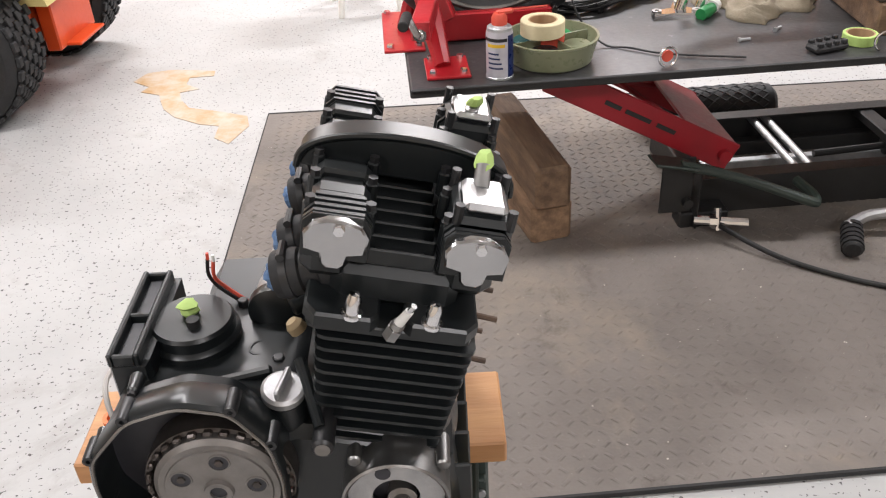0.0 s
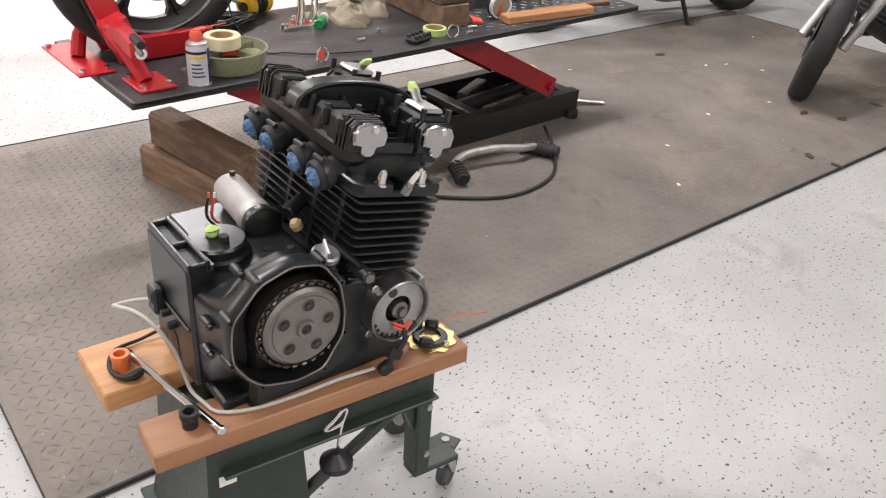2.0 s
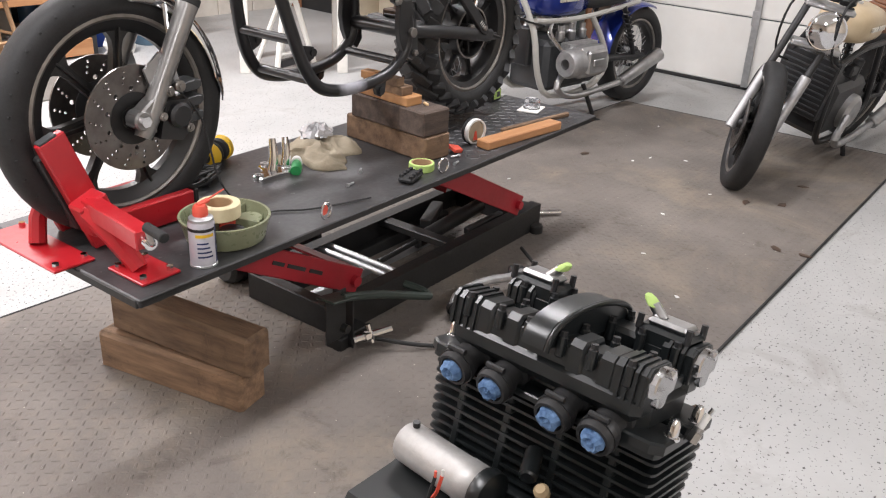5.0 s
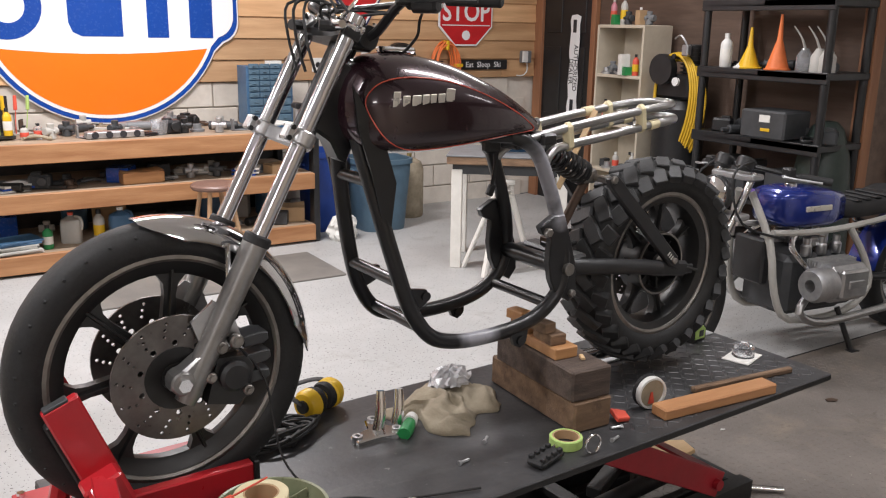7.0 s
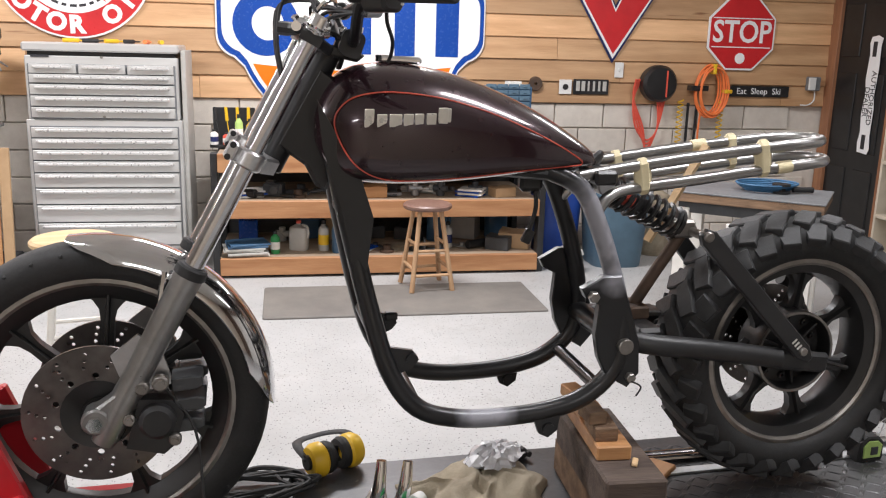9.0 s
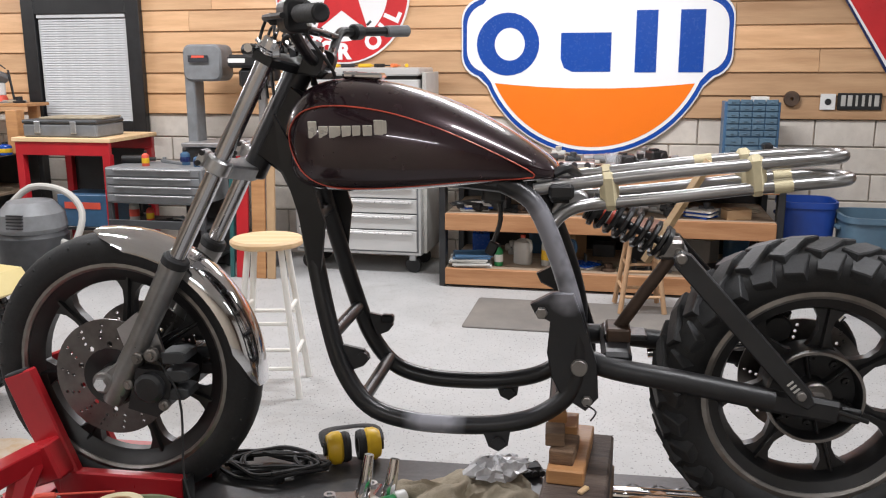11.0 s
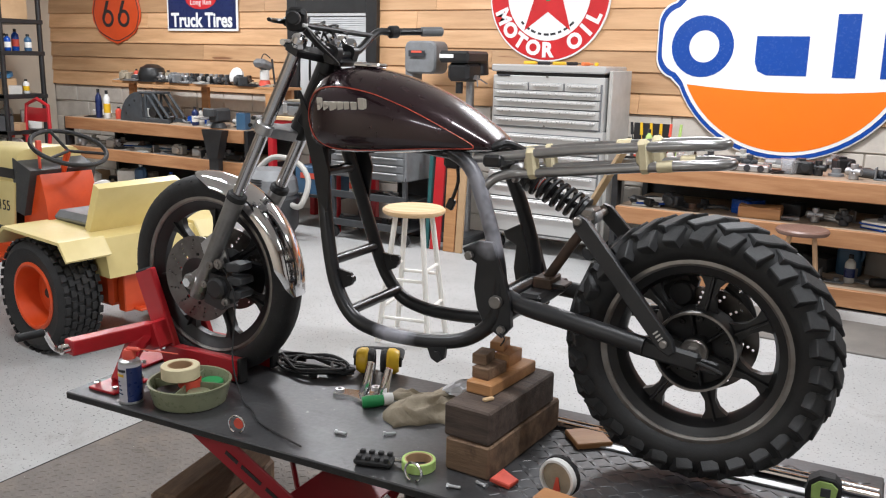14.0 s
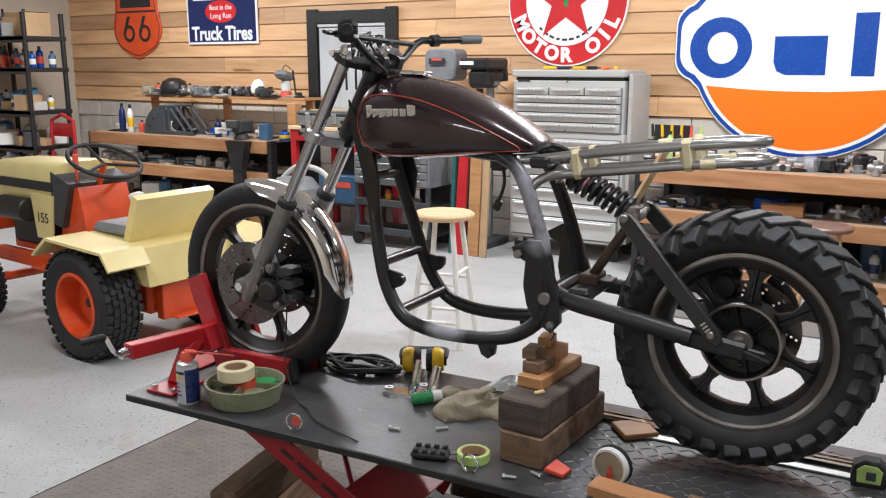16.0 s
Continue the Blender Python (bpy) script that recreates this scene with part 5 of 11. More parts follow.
# frame
for s in (-1, 1):
    P_ = [(0.445, s * 0.025, 1.41), (0.455, s * 0.05, 1.3), (0.485, s * 0.085, 1.15), (0.52, s * 0.112, 1.0), (0.555, s * 0.125, 0.89), (0.61, s * 0.13, 0.815), (0.69, s * 0.13, 0.787), (0.79, s * 0.13, 0.782), (0.89, s * 0.13, 0.79), (0.97, s * 0.128, 0.815), (1.03, s * 0.125, 0.87), (1.045, s * 0.122, 0.95), (1.03, s * 0.115, 1.04), (0.99, s * 0.108, 1.16), (0.945, s * 0.1, 1.25), (0.88, s * 0.08, 1.285)]
    part("cradle_tube", Geo().tube(P_, 0.0195, seg=12, smooth=5), "framepaint", bike, "black frame cradle tube")
    o = [(0.42, 1.42), (0.5, 1.28), (0.525, 1.2), (0.51, 1.08), (0.49, 1.1), (0.465, 1.22), (0.43, 1.33)]
    part("head_gusset", Geo().prism(o, -0.004, 0.004, pose(0, s * 0.055, 0, 0, 0, s * 6) @ XZ), "framepaint", bike, "black pressed gusset")
    o = [(0.945, 1.05), (0.955, 1.03), (0.985, 1.015), (0.98, 0.95), (0.99, 0.9), (1.01, 0.86), (1.06, 0.83), (1.085, 0.86), (1.08, 0.93), (1.05, 1.02), (1.03, 1.075), (0.99, 1.075)]
    pl = part("pivot_plate", Geo().prism(o, -0.01, 0.01, pose(0, s * 0.128, 0) @ XZ, bev=0.003), "framepaint", bike, "black swingarm pivot plate")
    for bx_, bz_, br in ((1.045, 0.925, 0.017), (0.968, 1.035, 0.012), (1.062, 0.855, 0.011)):
        part("bolt", Geo().cyl((bx_, s * 0.135, bz_), (bx_, s * 0.152, bz_), br, seg=6 if br < 0.015 else 16, bev=0.002), "rimalu", pl, "worn steel bolt")
    part("engine_mount", Geo().prism([(0.545, 0.945), (0.6, 0.935), (0.612, 0.915), (0.6, 0.9), (0.555, 0.88)], -0.005, 0.005, pose(0, s * 0.12, 0) @ XZ).cyl((0.598, s * 0.112, 0.918), (0.598, s * 0.13, 0.918), 0.012, seg=12), "framepaint", bike)
    part("rest_lug", Geo().prism([(0.85, 0.785), (0.91, 0.785), (0.905, 0.75), (0.885, 0.735), (0.865, 0.745)], -0.006, 0.006, pose(0, s * 0.14, 0) @ XZ).cyl((0.885, s * 0.128, 0.755), (0.885, s * 0.152, 0.755), 0.013, seg=12), "framepaint", bike, "black footrest lug")
    part("top_tube", Geo().tube([(0.46, s * 0.03, 1.38), (0.6, s * 0.06, 1.3), (0.8, s * 0.075, 1.285), (0.93, s * 0.09, 1.275)], 0.014, seg=10), "framepaint", bike)
for x, z, y in ((0.53, 0.96, 0.11), (0.6, 0.83, 0.128), (1.0, 0.83, 0.125), (0.475, 1.2, 0.07)):
    part("cross_tube", Geo().cyl((x, -y, z), (x, y, z), 0.0145, seg=12), "framepaint", bike)
part("pivot_tube", Geo().cyl((1.045, -0.125, 0.925), (1.045, 0.125, 0.925), 0.024, seg=16), "framepaint", bike)
part("spring_clip", Geo().tube([(1.06, -0.15, 0.85), (1.08, -0.16, 0.84), (1.07, -0.16, 0.82)], 0.002, seg=5), "framepaint", bike)
part("frame_stub", Geo().box(0.598, 0.12, 0.93, 0.03, 0.02, 0.02, 0.004), "framepaint", bike)

# swing arm, stays, shock
for s in (-1, 1):
    part("swing_arm", Geo().tube([(1.05, s * 0.085, 0.925), (1.12, s * 0.115, 0.915), (1.25, s * 0.128, 0.9), (1.42, s * 0.13, 0.872)], 0.023, seg=12).box(1.47, s * 0.125, 0.862, 0.16, 0.022, 0.046, 0.008, rot=(0, 8, 0)).box(1.56, s * 0.118, 0.846, 0.06, 0.01, 0.03, 0.004, rot=(0, 8, 0)), "satin", bike, "black tubular swing arm")
    part("axle_adjuster", Geo().cyl((1.5, s * 0.13, 0.868), (1.6, s * 0.13, 0.838), 0.005, seg=8), "rimblack", bike)
    a_, b_ = Vector((1.24, s * 0.1, 1.14)), Vector((1.485, s * 0.14, 0.872))
    d_ = (b_ - a_).normalized()
    e_ = Vector((0, 1, 0)) - d_ * d_.y
    sm = Matrix.Translation((a_ + b_) / 2) @ Matrix((d_, e_.normalized(), d_.cross(e_).normalized())).transposed().to_4x4()
    sl = (b_ - a_).length
    stay = part("stay", Geo().prism([(-sl / 2 - 0.018, -0.01), (-sl / 2 - 0.018, 0.01), (-sl / 2, 0.02), (sl / 2 - 0.02, 0.02), (sl / 2 + 0.006, 0.008), (sl / 2 + 0.006, -0.008), (sl / 2 - 0.02, -0.02), (-sl / 2, -0.02)], -0.009, 0.009, sm @ pose(0, 0, 0, 90, 0, 0), bev=0.003), "satin", bike, "dark flat bar stay with a printed mark")
    part("stay_bolt", Geo().cyl((1.468, s * 0.138, 0.89), (1.468, s * 0.154, 0.89), 0.0095, seg=12, bev=0.002), "rimalu", stay, "worn steel bolt")
    for q in range(3):
        part("printed_bar", Geo().box(sl / 2 - 0.055 + 0.009 * q, s * 0.0096, 0.0, 0.004, 0.001, 0.014, m=sm), "lightgrey", stay, "pale printed bar")
    part("stay_eye", Geo().cyl((1.235, s * 0.085, 1.145), (1.235, s * 0.116, 1.145), 0.0115, seg=14, bev=0.003), "rimalu", stay, "bright stay eye")
part("arm_bridge", Geo().box(1.12, 0, 0.93, 0.06, 0.22, 0.035, 0.008).box(1.14, 0, 0.955, 0.09, 0.06, 0.012, 0.003), "black", bike)
part("lever_arm", Geo().tube([(1.115, 0.0, 0.95), (1.175, 0.0, 1.045), (1.235, 0.0, 1.135)], 0.0135, seg=12, smooth=1).box(1.125, 0, 0.96, 0.05, 0.08, 0.03, 0.004), "rust", bike, "rusty brown lever arm")
part("shock_link", Geo().cyl((1.24, -0.1, 1.14), (1.24, 0.1, 1.14), 0.01, seg=10).box(1.225, 0, 1.145, 0.05, 0.06, 0.04, 0.006), "rimalu", bike)
s0, s1 = Vector((1.035, 0, 1.24)), Vector((1.24, 0, 1.14))
shock = part("shock", Geo().cyl(s0, s0.lerp(s1, 0.5), 0.017, seg=16, bev=0.003).cyl(s0.lerp(s1, 0.4), s1, 0.009, seg=12).cyl(s0.lerp(s1, 0.15), s0.lerp(s1, 0.19), 0.037, seg=18).cyl(s0.lerp(s1, 0.85), s0.lerp(s1, 0.89), 0.036, seg=18), "black", bike, "black shock absorber with adjuster rings")
d = (s1 - s0).normalized()
sx_ = d.cross(Vector((0, 1, 0))).normalized()
helix = []
for k in range(7 * 10 + 1):
    a = 2 * math.pi * k / 10
    helix.append(s0 + d * ((s1 - s0).length * (0.2 + 0.64 * k / 70)) + (sx_ * math.cos(a) + Vector((0, 1, 0)) * math.sin(a)) * 0.033)
part("spring", Geo().tube(helix, 0.006, seg=6, smooth=1), "black", shock, "gloss black coil spring")
part("label_band", Geo().cyl(s0.lerp(s1, 0.24), s0.lerp(s1, 0.34), 0.0178, seg=16), "cordred", shock, "red band")
part("label_band", Geo().cyl(s0.lerp(s1, 0.29), s0.lerp(s1, 0.31), 0.0182, seg=16), "plasticwhite", shock, "white band")
for f in (0.1, 0.12, 0.14):
    part("adjuster_ring", Geo().cyl(s0.lerp(s1, f), s0.lerp(s1, f + 0.012), 0.03, seg=18), "satin", shock)
part("shock_eye", Geo().cyl(s0 - Vector((0, 0.022, 0)), s0 + Vector((0, 0.022, 0)), 0.02, seg=16, bev=0.003), "castalu", shock, "bright shock eye")
part("shock_eye", Geo().cyl(s1 - Vector((0, 0.022, 0)), s1 + Vector((0, 0.022, 0)), 0.018, seg=16, bev=0.003), "castalu", shock, "bright shock eye")

# tail rails held by masking tape: two hoops, one above the other
YR = 0.065
UP = [(0.945, 0.08, 1.272), (1.065, YR, 1.288), (1.21, YR, 1.308), (1.35, YR, 1.324), (1.47, YR * 0.97, 1.336), (1.525, YR * 0.62, 1.339), (1.545, 0, 1.34)]
LO = [(0.978, 0.1, 1.195), (1.0, 0.092, 1.222), (1.03, 0.08, 1.237), (1.08, YR, 1.244), (1.21, YR, 1.259), (1.355, YR, 1.278), (1.485, YR * 0.97, 1.292), (1.54, YR * 0.62, 1.295), (1.56, 0, 1.296)]
for half in (UP, LO):
    P_ = [(x, -y, z) for x, y, z in half] + [(x, y, z) for x, y, z in half[-2::-1]]
    part("tail_rail", Geo().tube(P_, 0.0125, seg=12, smooth=6), "rawsteel", bike, "bare bent steel tail rail")
for x in (1.094, 1.372):
    for s in (-1, 1):
        zt = 1.288 + (x - 1.065) * 0.137
        zb = 1.244 + (x - 1.08) * 0.124
        part("tape_wrap", Geo().box(x, s * YR, (zt + zb) / 2, 0.038, 0.0285, zt - zb + 0.032, 0.012, rot=(0, -8, 0)), "tape", bike, "cream masking tape wrap")
for x, y, z in ((1.405, -YR, 1.2835), (1.02, YR + 0.008, 1.282), (1.27, YR, 1.316), (1.43, YR, 1.287)):
    part("tape_wrap", Geo().cyl((x, y, z), (x + 0.035, y, z + 0.0045), 0.0142, seg=12), "tape", bike, "cream masking tape wrap")
part("tail_bracket", Geo().box(1.0, -0.05, 1.27, 0.05, 0.1, 0.03, 0.006).box(1.0, 0.05, 1.25, 0.05, 0.08, 0.04, 0.006).tube([(0.98, -0.06, 1.3), (1.01, -0.03, 1.31), (1.03, 0.03, 1.29)], 0.01, seg=8), "black", bike)
solo("wood_prop", Geo().tube([(1.18, 0.06, 1.1), (1.3, 0.045, 1.32)], 0.011, seg=4, smooth=1), "blondwood", "thin pale wood stick propping the tail rails", "stick", BIKE)


# ---- wheel chock on the lift ----
ck = thing("wheel_chock", "red steel wheel chock bolted to the lift deck", "wheel chock", BIKE, (-0.1, -0.1, TOP))
for s in (-1, 1):
    y = 0.078 * s
    ln = math.hypot(0.115, 0.3)
    g = Geo().box(-0.172, y, 0.675, 0.075, 0.026, ln, 0.004, rot=(0, -21, 0))
    part("upright", g, "red", ck)
    part("base_bar", Geo().box(0.005, y, TOP + 0.042, 0.31, 0.03, 0.075, 0.004), "red", ck)
    part("end_pad", Geo().box(0.166, y, TOP + 0.044, 0.014, 0.036, 0.078, 0.003), "liftblack", ck, "black end cap")
    for bx_, bz_ in ((-0.165, 0.655), (-0.14, 0.585)):
        part("bolt", Geo().cyl((bx_, y + s * 0.012, bz_), (bx_, y + s * 0.024, bz_), 0.009, seg=6), "chrome", ck, "bright bolt head")
part("top_cap", Geo().box(-0.237, -0.078, 0.823, 0.05, 0.024, 0.008, 0.002, rot=(0, -21, 0)), "darkgrey", ck)
part("elbow", Geo().box(-0.16, -0.115, 0.625, 0.08, 0.06, 0.09, 0.006, rot=(0, -21, 0)), "red", ck)
g = Geo().tube([(-0.18, -0.13, 0.64), (-0.17, -0.2, 0.6), (-0.155, -0.28, TOP + 0.01)], [0.03, 0.03, 0.022], seg=8, smooth=1)
part("leg", g, "red", ck)
for x, y, fw, fl in ((-0.145, -0.283, 0.11, 0.14), (-0.245, 0.02, 0.11, 0.33)):
    fpd = part("foot_plate", Geo().box(x, y, TOP + 0.005, fw, fl, 0.008, 0.002), "red", ck)
    for dx in (-0.038, 0.038):
        for dy in (0.02 - fl / 2, fl / 2 - 0.02):
            part("nut", Geo().cyl((x + dx, y + dy, TOP + 0.008), (x + dx, y + dy, TOP + 0.02), 0.009, seg=6), "chrome", fpd, "bright nut")
part("far_leg", Geo().tube([(-0.19, 0.06, 0.62), (-0.22, 0.05, 0.58), (-0.24, 0.03, TOP + 0.01)], 0.022, seg=8, smooth=1), "red", ck)
part("screw_arm", Geo().box(-0.19, -0.26, 0.652, 0.046, 0.29, 0.046, 0.003, rot=(-2, 0, -8.7)), "red", ck)
part("crank", Geo().tube([(-0.21, -0.4, 0.655), (-0.214, -0.43, 0.655), (-0.225, -0.445, 0.67), (-0.24, -0.455, 0.71), (-0.243, -0.465, 0.714)], 0.008, seg=8, smooth=2).cyl((-0.211, -0.4, 0.655), (-0.215, -0.428, 0.655), 0.016, seg=12), "chrome", ck, "chromed crank")
part("crank_grip", Geo().cyl((-0.243, -0.46, 0.714), (-0.255, -0.54, 0.716), 0.012, seg=12, bev=0.002), "rubber", ck, "black rubber crank grip")
part("black_plate", Geo().box(-0.21, 0.0, TOP + 0.16, 0.02, 0.13, 0.22, 0.004, rot=(0, -21, 0)), "liftblack", ck)

# ---- things lying on the lift ----
LT = BIKE @ Matrix.Translation((0, 0, TOP))


def on_lift(x, y, rz=0.0, z=0.0):
    return LT @ pose(x, y, z, 0, 0, rz)


can = thing("spray_can", "silver and navy lubricant spray can with red cap", "spray can", on_lift(-0.02, -0.352, 15))
part("body", Geo().lathe([(0.0, 0), (0.03, 0.0), (0.033, 0.004), (0.033, 0.112), (0.031, 0.12), (0.0, 0.12)], None, 28), "cansilver", can)
part("base_ring", Geo().lathe([(0.032, 0.0), (0.0345, 0.001), (0.0345, 0.006), (0.033, 0.007)], None, 28), "galv", can, "steel seam")


def sleeve(r, a0, a1, z0, z1):
    """Part of a thin sleeve round the can."""
    q = [radians(a0 + (a1 - a0) * k / 10) for k in range(11)]
    return Geo().prism([(r * math.cos(a), r * math.sin(a)) for a in q] + [((r - 0.0015) * math.cos(a), (r - 0.0015) * math.sin(a)) for a in q[::-1]], z0, z1)


part("label_panel", sleeve(0.0337, -75, 85, 0.008, 0.112), "navy", can, "navy printed panel")
part("label_band", sleeve(0.0338, 100, 280, 0.098, 0.106), "satin", can, "black print bar")
part("label_band", sleeve(0.0338, 190, 270, 0.084, 0.092), "yellow", can, "yellow print bar")
for k in range(4):
    part("print_bar", sleeve(0.0338, 195, 262 - 6 * k, 0.03 + 0.012 * k, 0.034 + 0.012 * k), "navy", can, "plain dark print bar")
part("dome", Geo().lathe([(0.031, 0.12), (0.03, 0.127), (0.02, 0.133), (0.0, 0.135)], None, 24), "galv", can)
part("nozzle", Geo().lathe([(0, 0.132), (0.019, 0.132), (0.019, 0.15), (0.014, 0.16), (0, 0.161)], None, 16), "cordred", can, "red plastic cap")
part("spout", Geo().box(0.014, 0, 0.161, 0.044, 0.014, 0.012, 0.004), "cordred", can)
part("straw", Geo().cyl((0.03, 0.0, 0.163), (0.14, 0.03, 0.148), 0.0022, seg=6), "cordred", can, "thin red straw")
tr = thing("parts_tray", "round olive translucent parts tray with divided wells", "parts tray", on_lift(0.125, -0.262))
part("bowl", Geo().lathe([(0.0, 0.0), (0.098, 0.0), (0.104, 0.004), (0.118, 0.06), (0.121, 0.062), (0.121, 0.066), (0.114, 0.066), (0.111, 0.058), (0.098, 0.012), (0.0, 0.012)], None, 40), "olive", tr)
for k in range(4):
    a = radians(20 + 90 * k)
    part("divider", Geo().box(0.067 * math.cos(a), 0.067 * math.sin(a), 0.036, 0.078, 0.003, 0.05, 0.001, rot=(0, 0, 20 + 90 * k)), "olive", tr)
for k, mt_ in enumerate(("green", "teal", "satin", "olive")):
    a = radians(65 + 90 * k)
    part("well", Geo().cyl((0.066 * math.cos(a), 0.066 * math.sin(a), 0.012), (0.066 * math.cos(a), 0.066 * math.sin(a), 0.05), 0.03, 0.036, seg=18, bev=0.004), mt_, tr, "dark coloured well")
part("centre_cup", Geo().lathe([(0.0, 0.012), (0.03, 0.012), (0.034, 0.07), (0.031, 0.07), (0.027, 0.018), (0, 0.018)], None, 24), "cordred", tr, "orange-red centre cup")


def tape_roll(name, label, m, r0, r1, h, mat, core):
    t = thing(name, label, "tape", m)
    part("roll", Geo().lathe([(r0, 0), (r1 - 0.002, 0), (r1, 0.002), (r1, h - 0.002), (r1 - 0.002, h), (r0, h)], None, 36, closed=True), mat, t)
    part("core", Geo().lathe([(r0 - 0.004, 0.001), (r0 - 0.0002, 0.001), (r0 - 0.0002, h - 0.001), (r0 - 0.004, h - 0.001)], None, 36, closed=True), core, t, "cardboard core")
    return t


tape_roll("masking_tape", "roll of cream masking tape lying on the parts tray", on_lift(0.1, -0.272, 0, 0.072), 0.037, 0.056, 0.038, "tape", "card")
tape_roll("green_tape", "roll of yellow-green tape on the lift deck", on_lift(0.92, -0.3), 0.036, 0.043, 0.026, "lime", "card")
em = thing("ear_muffs", "yellow and black ear defenders on the lift deck", "ear defenders", on_lift(0.48, 0.215, 25))
for s in (-1, 1):
    part("cup", Geo().lathe([(0.0, -0.02), (0.03, -0.02), (0.042, -0.008), (0.042, 0.01), (0.034, 0.024), (0.0, 0.026)], pose(s * 0.044, 0, 0.043, 0, 90 * s, 0), 22), "yellow", em, "yellow ear cup")
    part("cushion", Geo().lathe([(0.02, -0.034), (0.036, -0.034), (0.04, -0.024), (0.038, -0.014), (0.02, -0.014)], pose(s * 0.044, 0, 0.043, 0, 90 * s, 0), 22, closed=True), "rubber", em, "black cushion")
    part("boss", Geo().cyl((s * 0.069, 0, 0.043), (s * 0.077, 0, 0.043), 0.018, seg=16), "rubber", em)
part("band", Geo().tube([(-0.07, 0, 0.05), (-0.07, 0.05, 0.062), (-0.045, 0.09, 0.055), (0.0, 0.105, 0.05), (0.045, 0.09, 0.055), (0.07, 0.05, 0.062), (0.07, 0, 0.05)], 0.012, seg=8, flat=0.35), "rubber", em, "black headband")
fr = thing("foot_rest", "pair of bare alloy foot rest brackets with a green plastic end", "bracket", on_lift(0.55, 0.02, 15))
part("bracket", Geo().prism([(-0.09, -0.02), (-0.03, -0.035), (0.02, -0.06), (0.05, -0.03), (0.03, 0.0), (0.05, 0.05), (0.01, 0.06), (-0.02, 0.02), (-0.08, 0.02)], 0.0, 0.014, bev=0.004), "chrome", fr)
for x, y in ((-0.075, 0), (0.025, 0.045), (0.03, -0.04)):
    part("boss", Geo().lathe([(0.007, 0), (0.014, 0), (0.014, 0.02), (0.007, 0.02)], pose(x, y, 0), 16, closed=True), "alu", fr)
for x, y, l in ((0.0, 0.0, 0.11), (0.06, -0.01, 0.1)):
    part("peg", Geo().tube([(x, y, 0.01), (x + 0.01, y, 0.05), (x + 0.02, y + 0.01, l)], [0.017, 0.015, 0.011], seg=12), "chrome", fr, "upright alloy peg")
part("cap", Geo().tube([(0.02, -0.075, 0.014), (0.05, -0.06, 0.016), (0.1, -0.03, 0.018)], [0.017, 0.019, 0.012], seg=12), "green", fr, "green plastic tube end")
part("tube_label", Geo().tube([(0.075, -0.045, 0.019), (0.1, -0.031, 0.02)], [0.0195, 0.0165], seg=12), "plasticwhite", fr, "white printed band")
NX, NY = 40, 30
vs = []
for i in range(NX):
    for j in range(NY):
        u, v = i / (NX - 1) - 0.5, j / (NY - 1) - 0.5
        e = max(0.0, 1 - (2 * max(abs(u), abs(v))) ** 4)
        w1 = 1 - abs(noise.noise(Vector((u * 3.2, v * 3.2, 3.1)))) * 1.9
        w2 = 1 - abs(noise.noise(Vector((u * 7 + 3, v * 4, 7.0)))) * 2.4
        h = 0.004 + e * (0.006 + 0.024 * max(w1, 0) + 0.016 * max(w2, 0)) + 0.002 * (1 + noise.noise(Vector((u * 14, v * 14, 1.0))))
        vs.append((u * 0.29 + 0.05 * noise.noise(Vector((v * 4, 1.0, u))) + 0.04 * v, v * 0.24 + 0.05 * noise.noise(Vector((u * 4, 5.0, v))), h))
n0 = len(vs)
vs += [(x, y, 0.0) for x, y, z in vs]
fs = [(i * NY + j, (i + 1) * NY + j, (i + 1) * NY + j + 1, i * NY + j + 1) for i in range(NX - 1) for j in range(NY - 1)]
fs += [tuple(n0 + k for k in f[::-1]) for f in fs]
edge = [(i, 0) for i in range(NX)] + [(NX - 1, j) for j in range(1, NY)] + [(i, NY - 1) for i in range(NX - 2, -1, -1)] + [(0, j) for j in range(NY - 2, 0, -1)]
ek = [i * NY + j for i, j in edge]
fs += [(ek[k], ek[k - 1], n0 + ek[k - 1], n0 + ek[k]) for k in range(len(ek))]
solo("shop_rag", Geo().add(vs, fs), "khaki", "crumpled khaki shop rag on the lift deck", "rag", on_lift(0.8, 0.05, 25), sharp=80)
rr_ = random.Random(5)
solo("plastic_bag", Geo().loft([[(0.075 * w_ * math.cos(a) * rr_.uniform(0.75, 1.25), 0.05 * w_ * math.sin(a) * rr_.uniform(0.75, 1.25), h + rr_.uniform(-0.006, 0.008) * (h > 0.004)) for a in (2 * math.pi * q / 26 for q in range(26))] for w_, h in ((1.0, 0.0), (1.05, 0.008), (0.95, 0.016), (0.8, 0.022), (0.6, 0.028), (0.4, 0.03), (0.15, 0.033))]), "bagfilm", "crumpled whitish plastic bag lying on the rag", "plastic bag", on_lift(0.86, 0.13, 30, 0.04), sharp=15)
g = Geo().box(0, 0, 0.014, 0.07, 0.045, 0.028, 0.008)
for k in range(4):
    g.cyl((-0.028 + 0.019 * k, -0.03, 0.016), (-0.028 + 0.019 * k, 0.03, 0.016), 0.008, seg=8)
solo("bushing", g, "rubber", "small black rubber bushing block beside the rag", "rubber part", on_lift(0.93, 0.2, 20, 0.0))

# timbers that carry the frame
solo("timber_block", Geo().box(0, 0, 0.043, 0.125, 0.4, 0.086, 0.005), "timber", "brown sawn timber block under the motorcycle frame", "timber", on_lift(1.057, -0.075, -5), group="timbers under the frame")
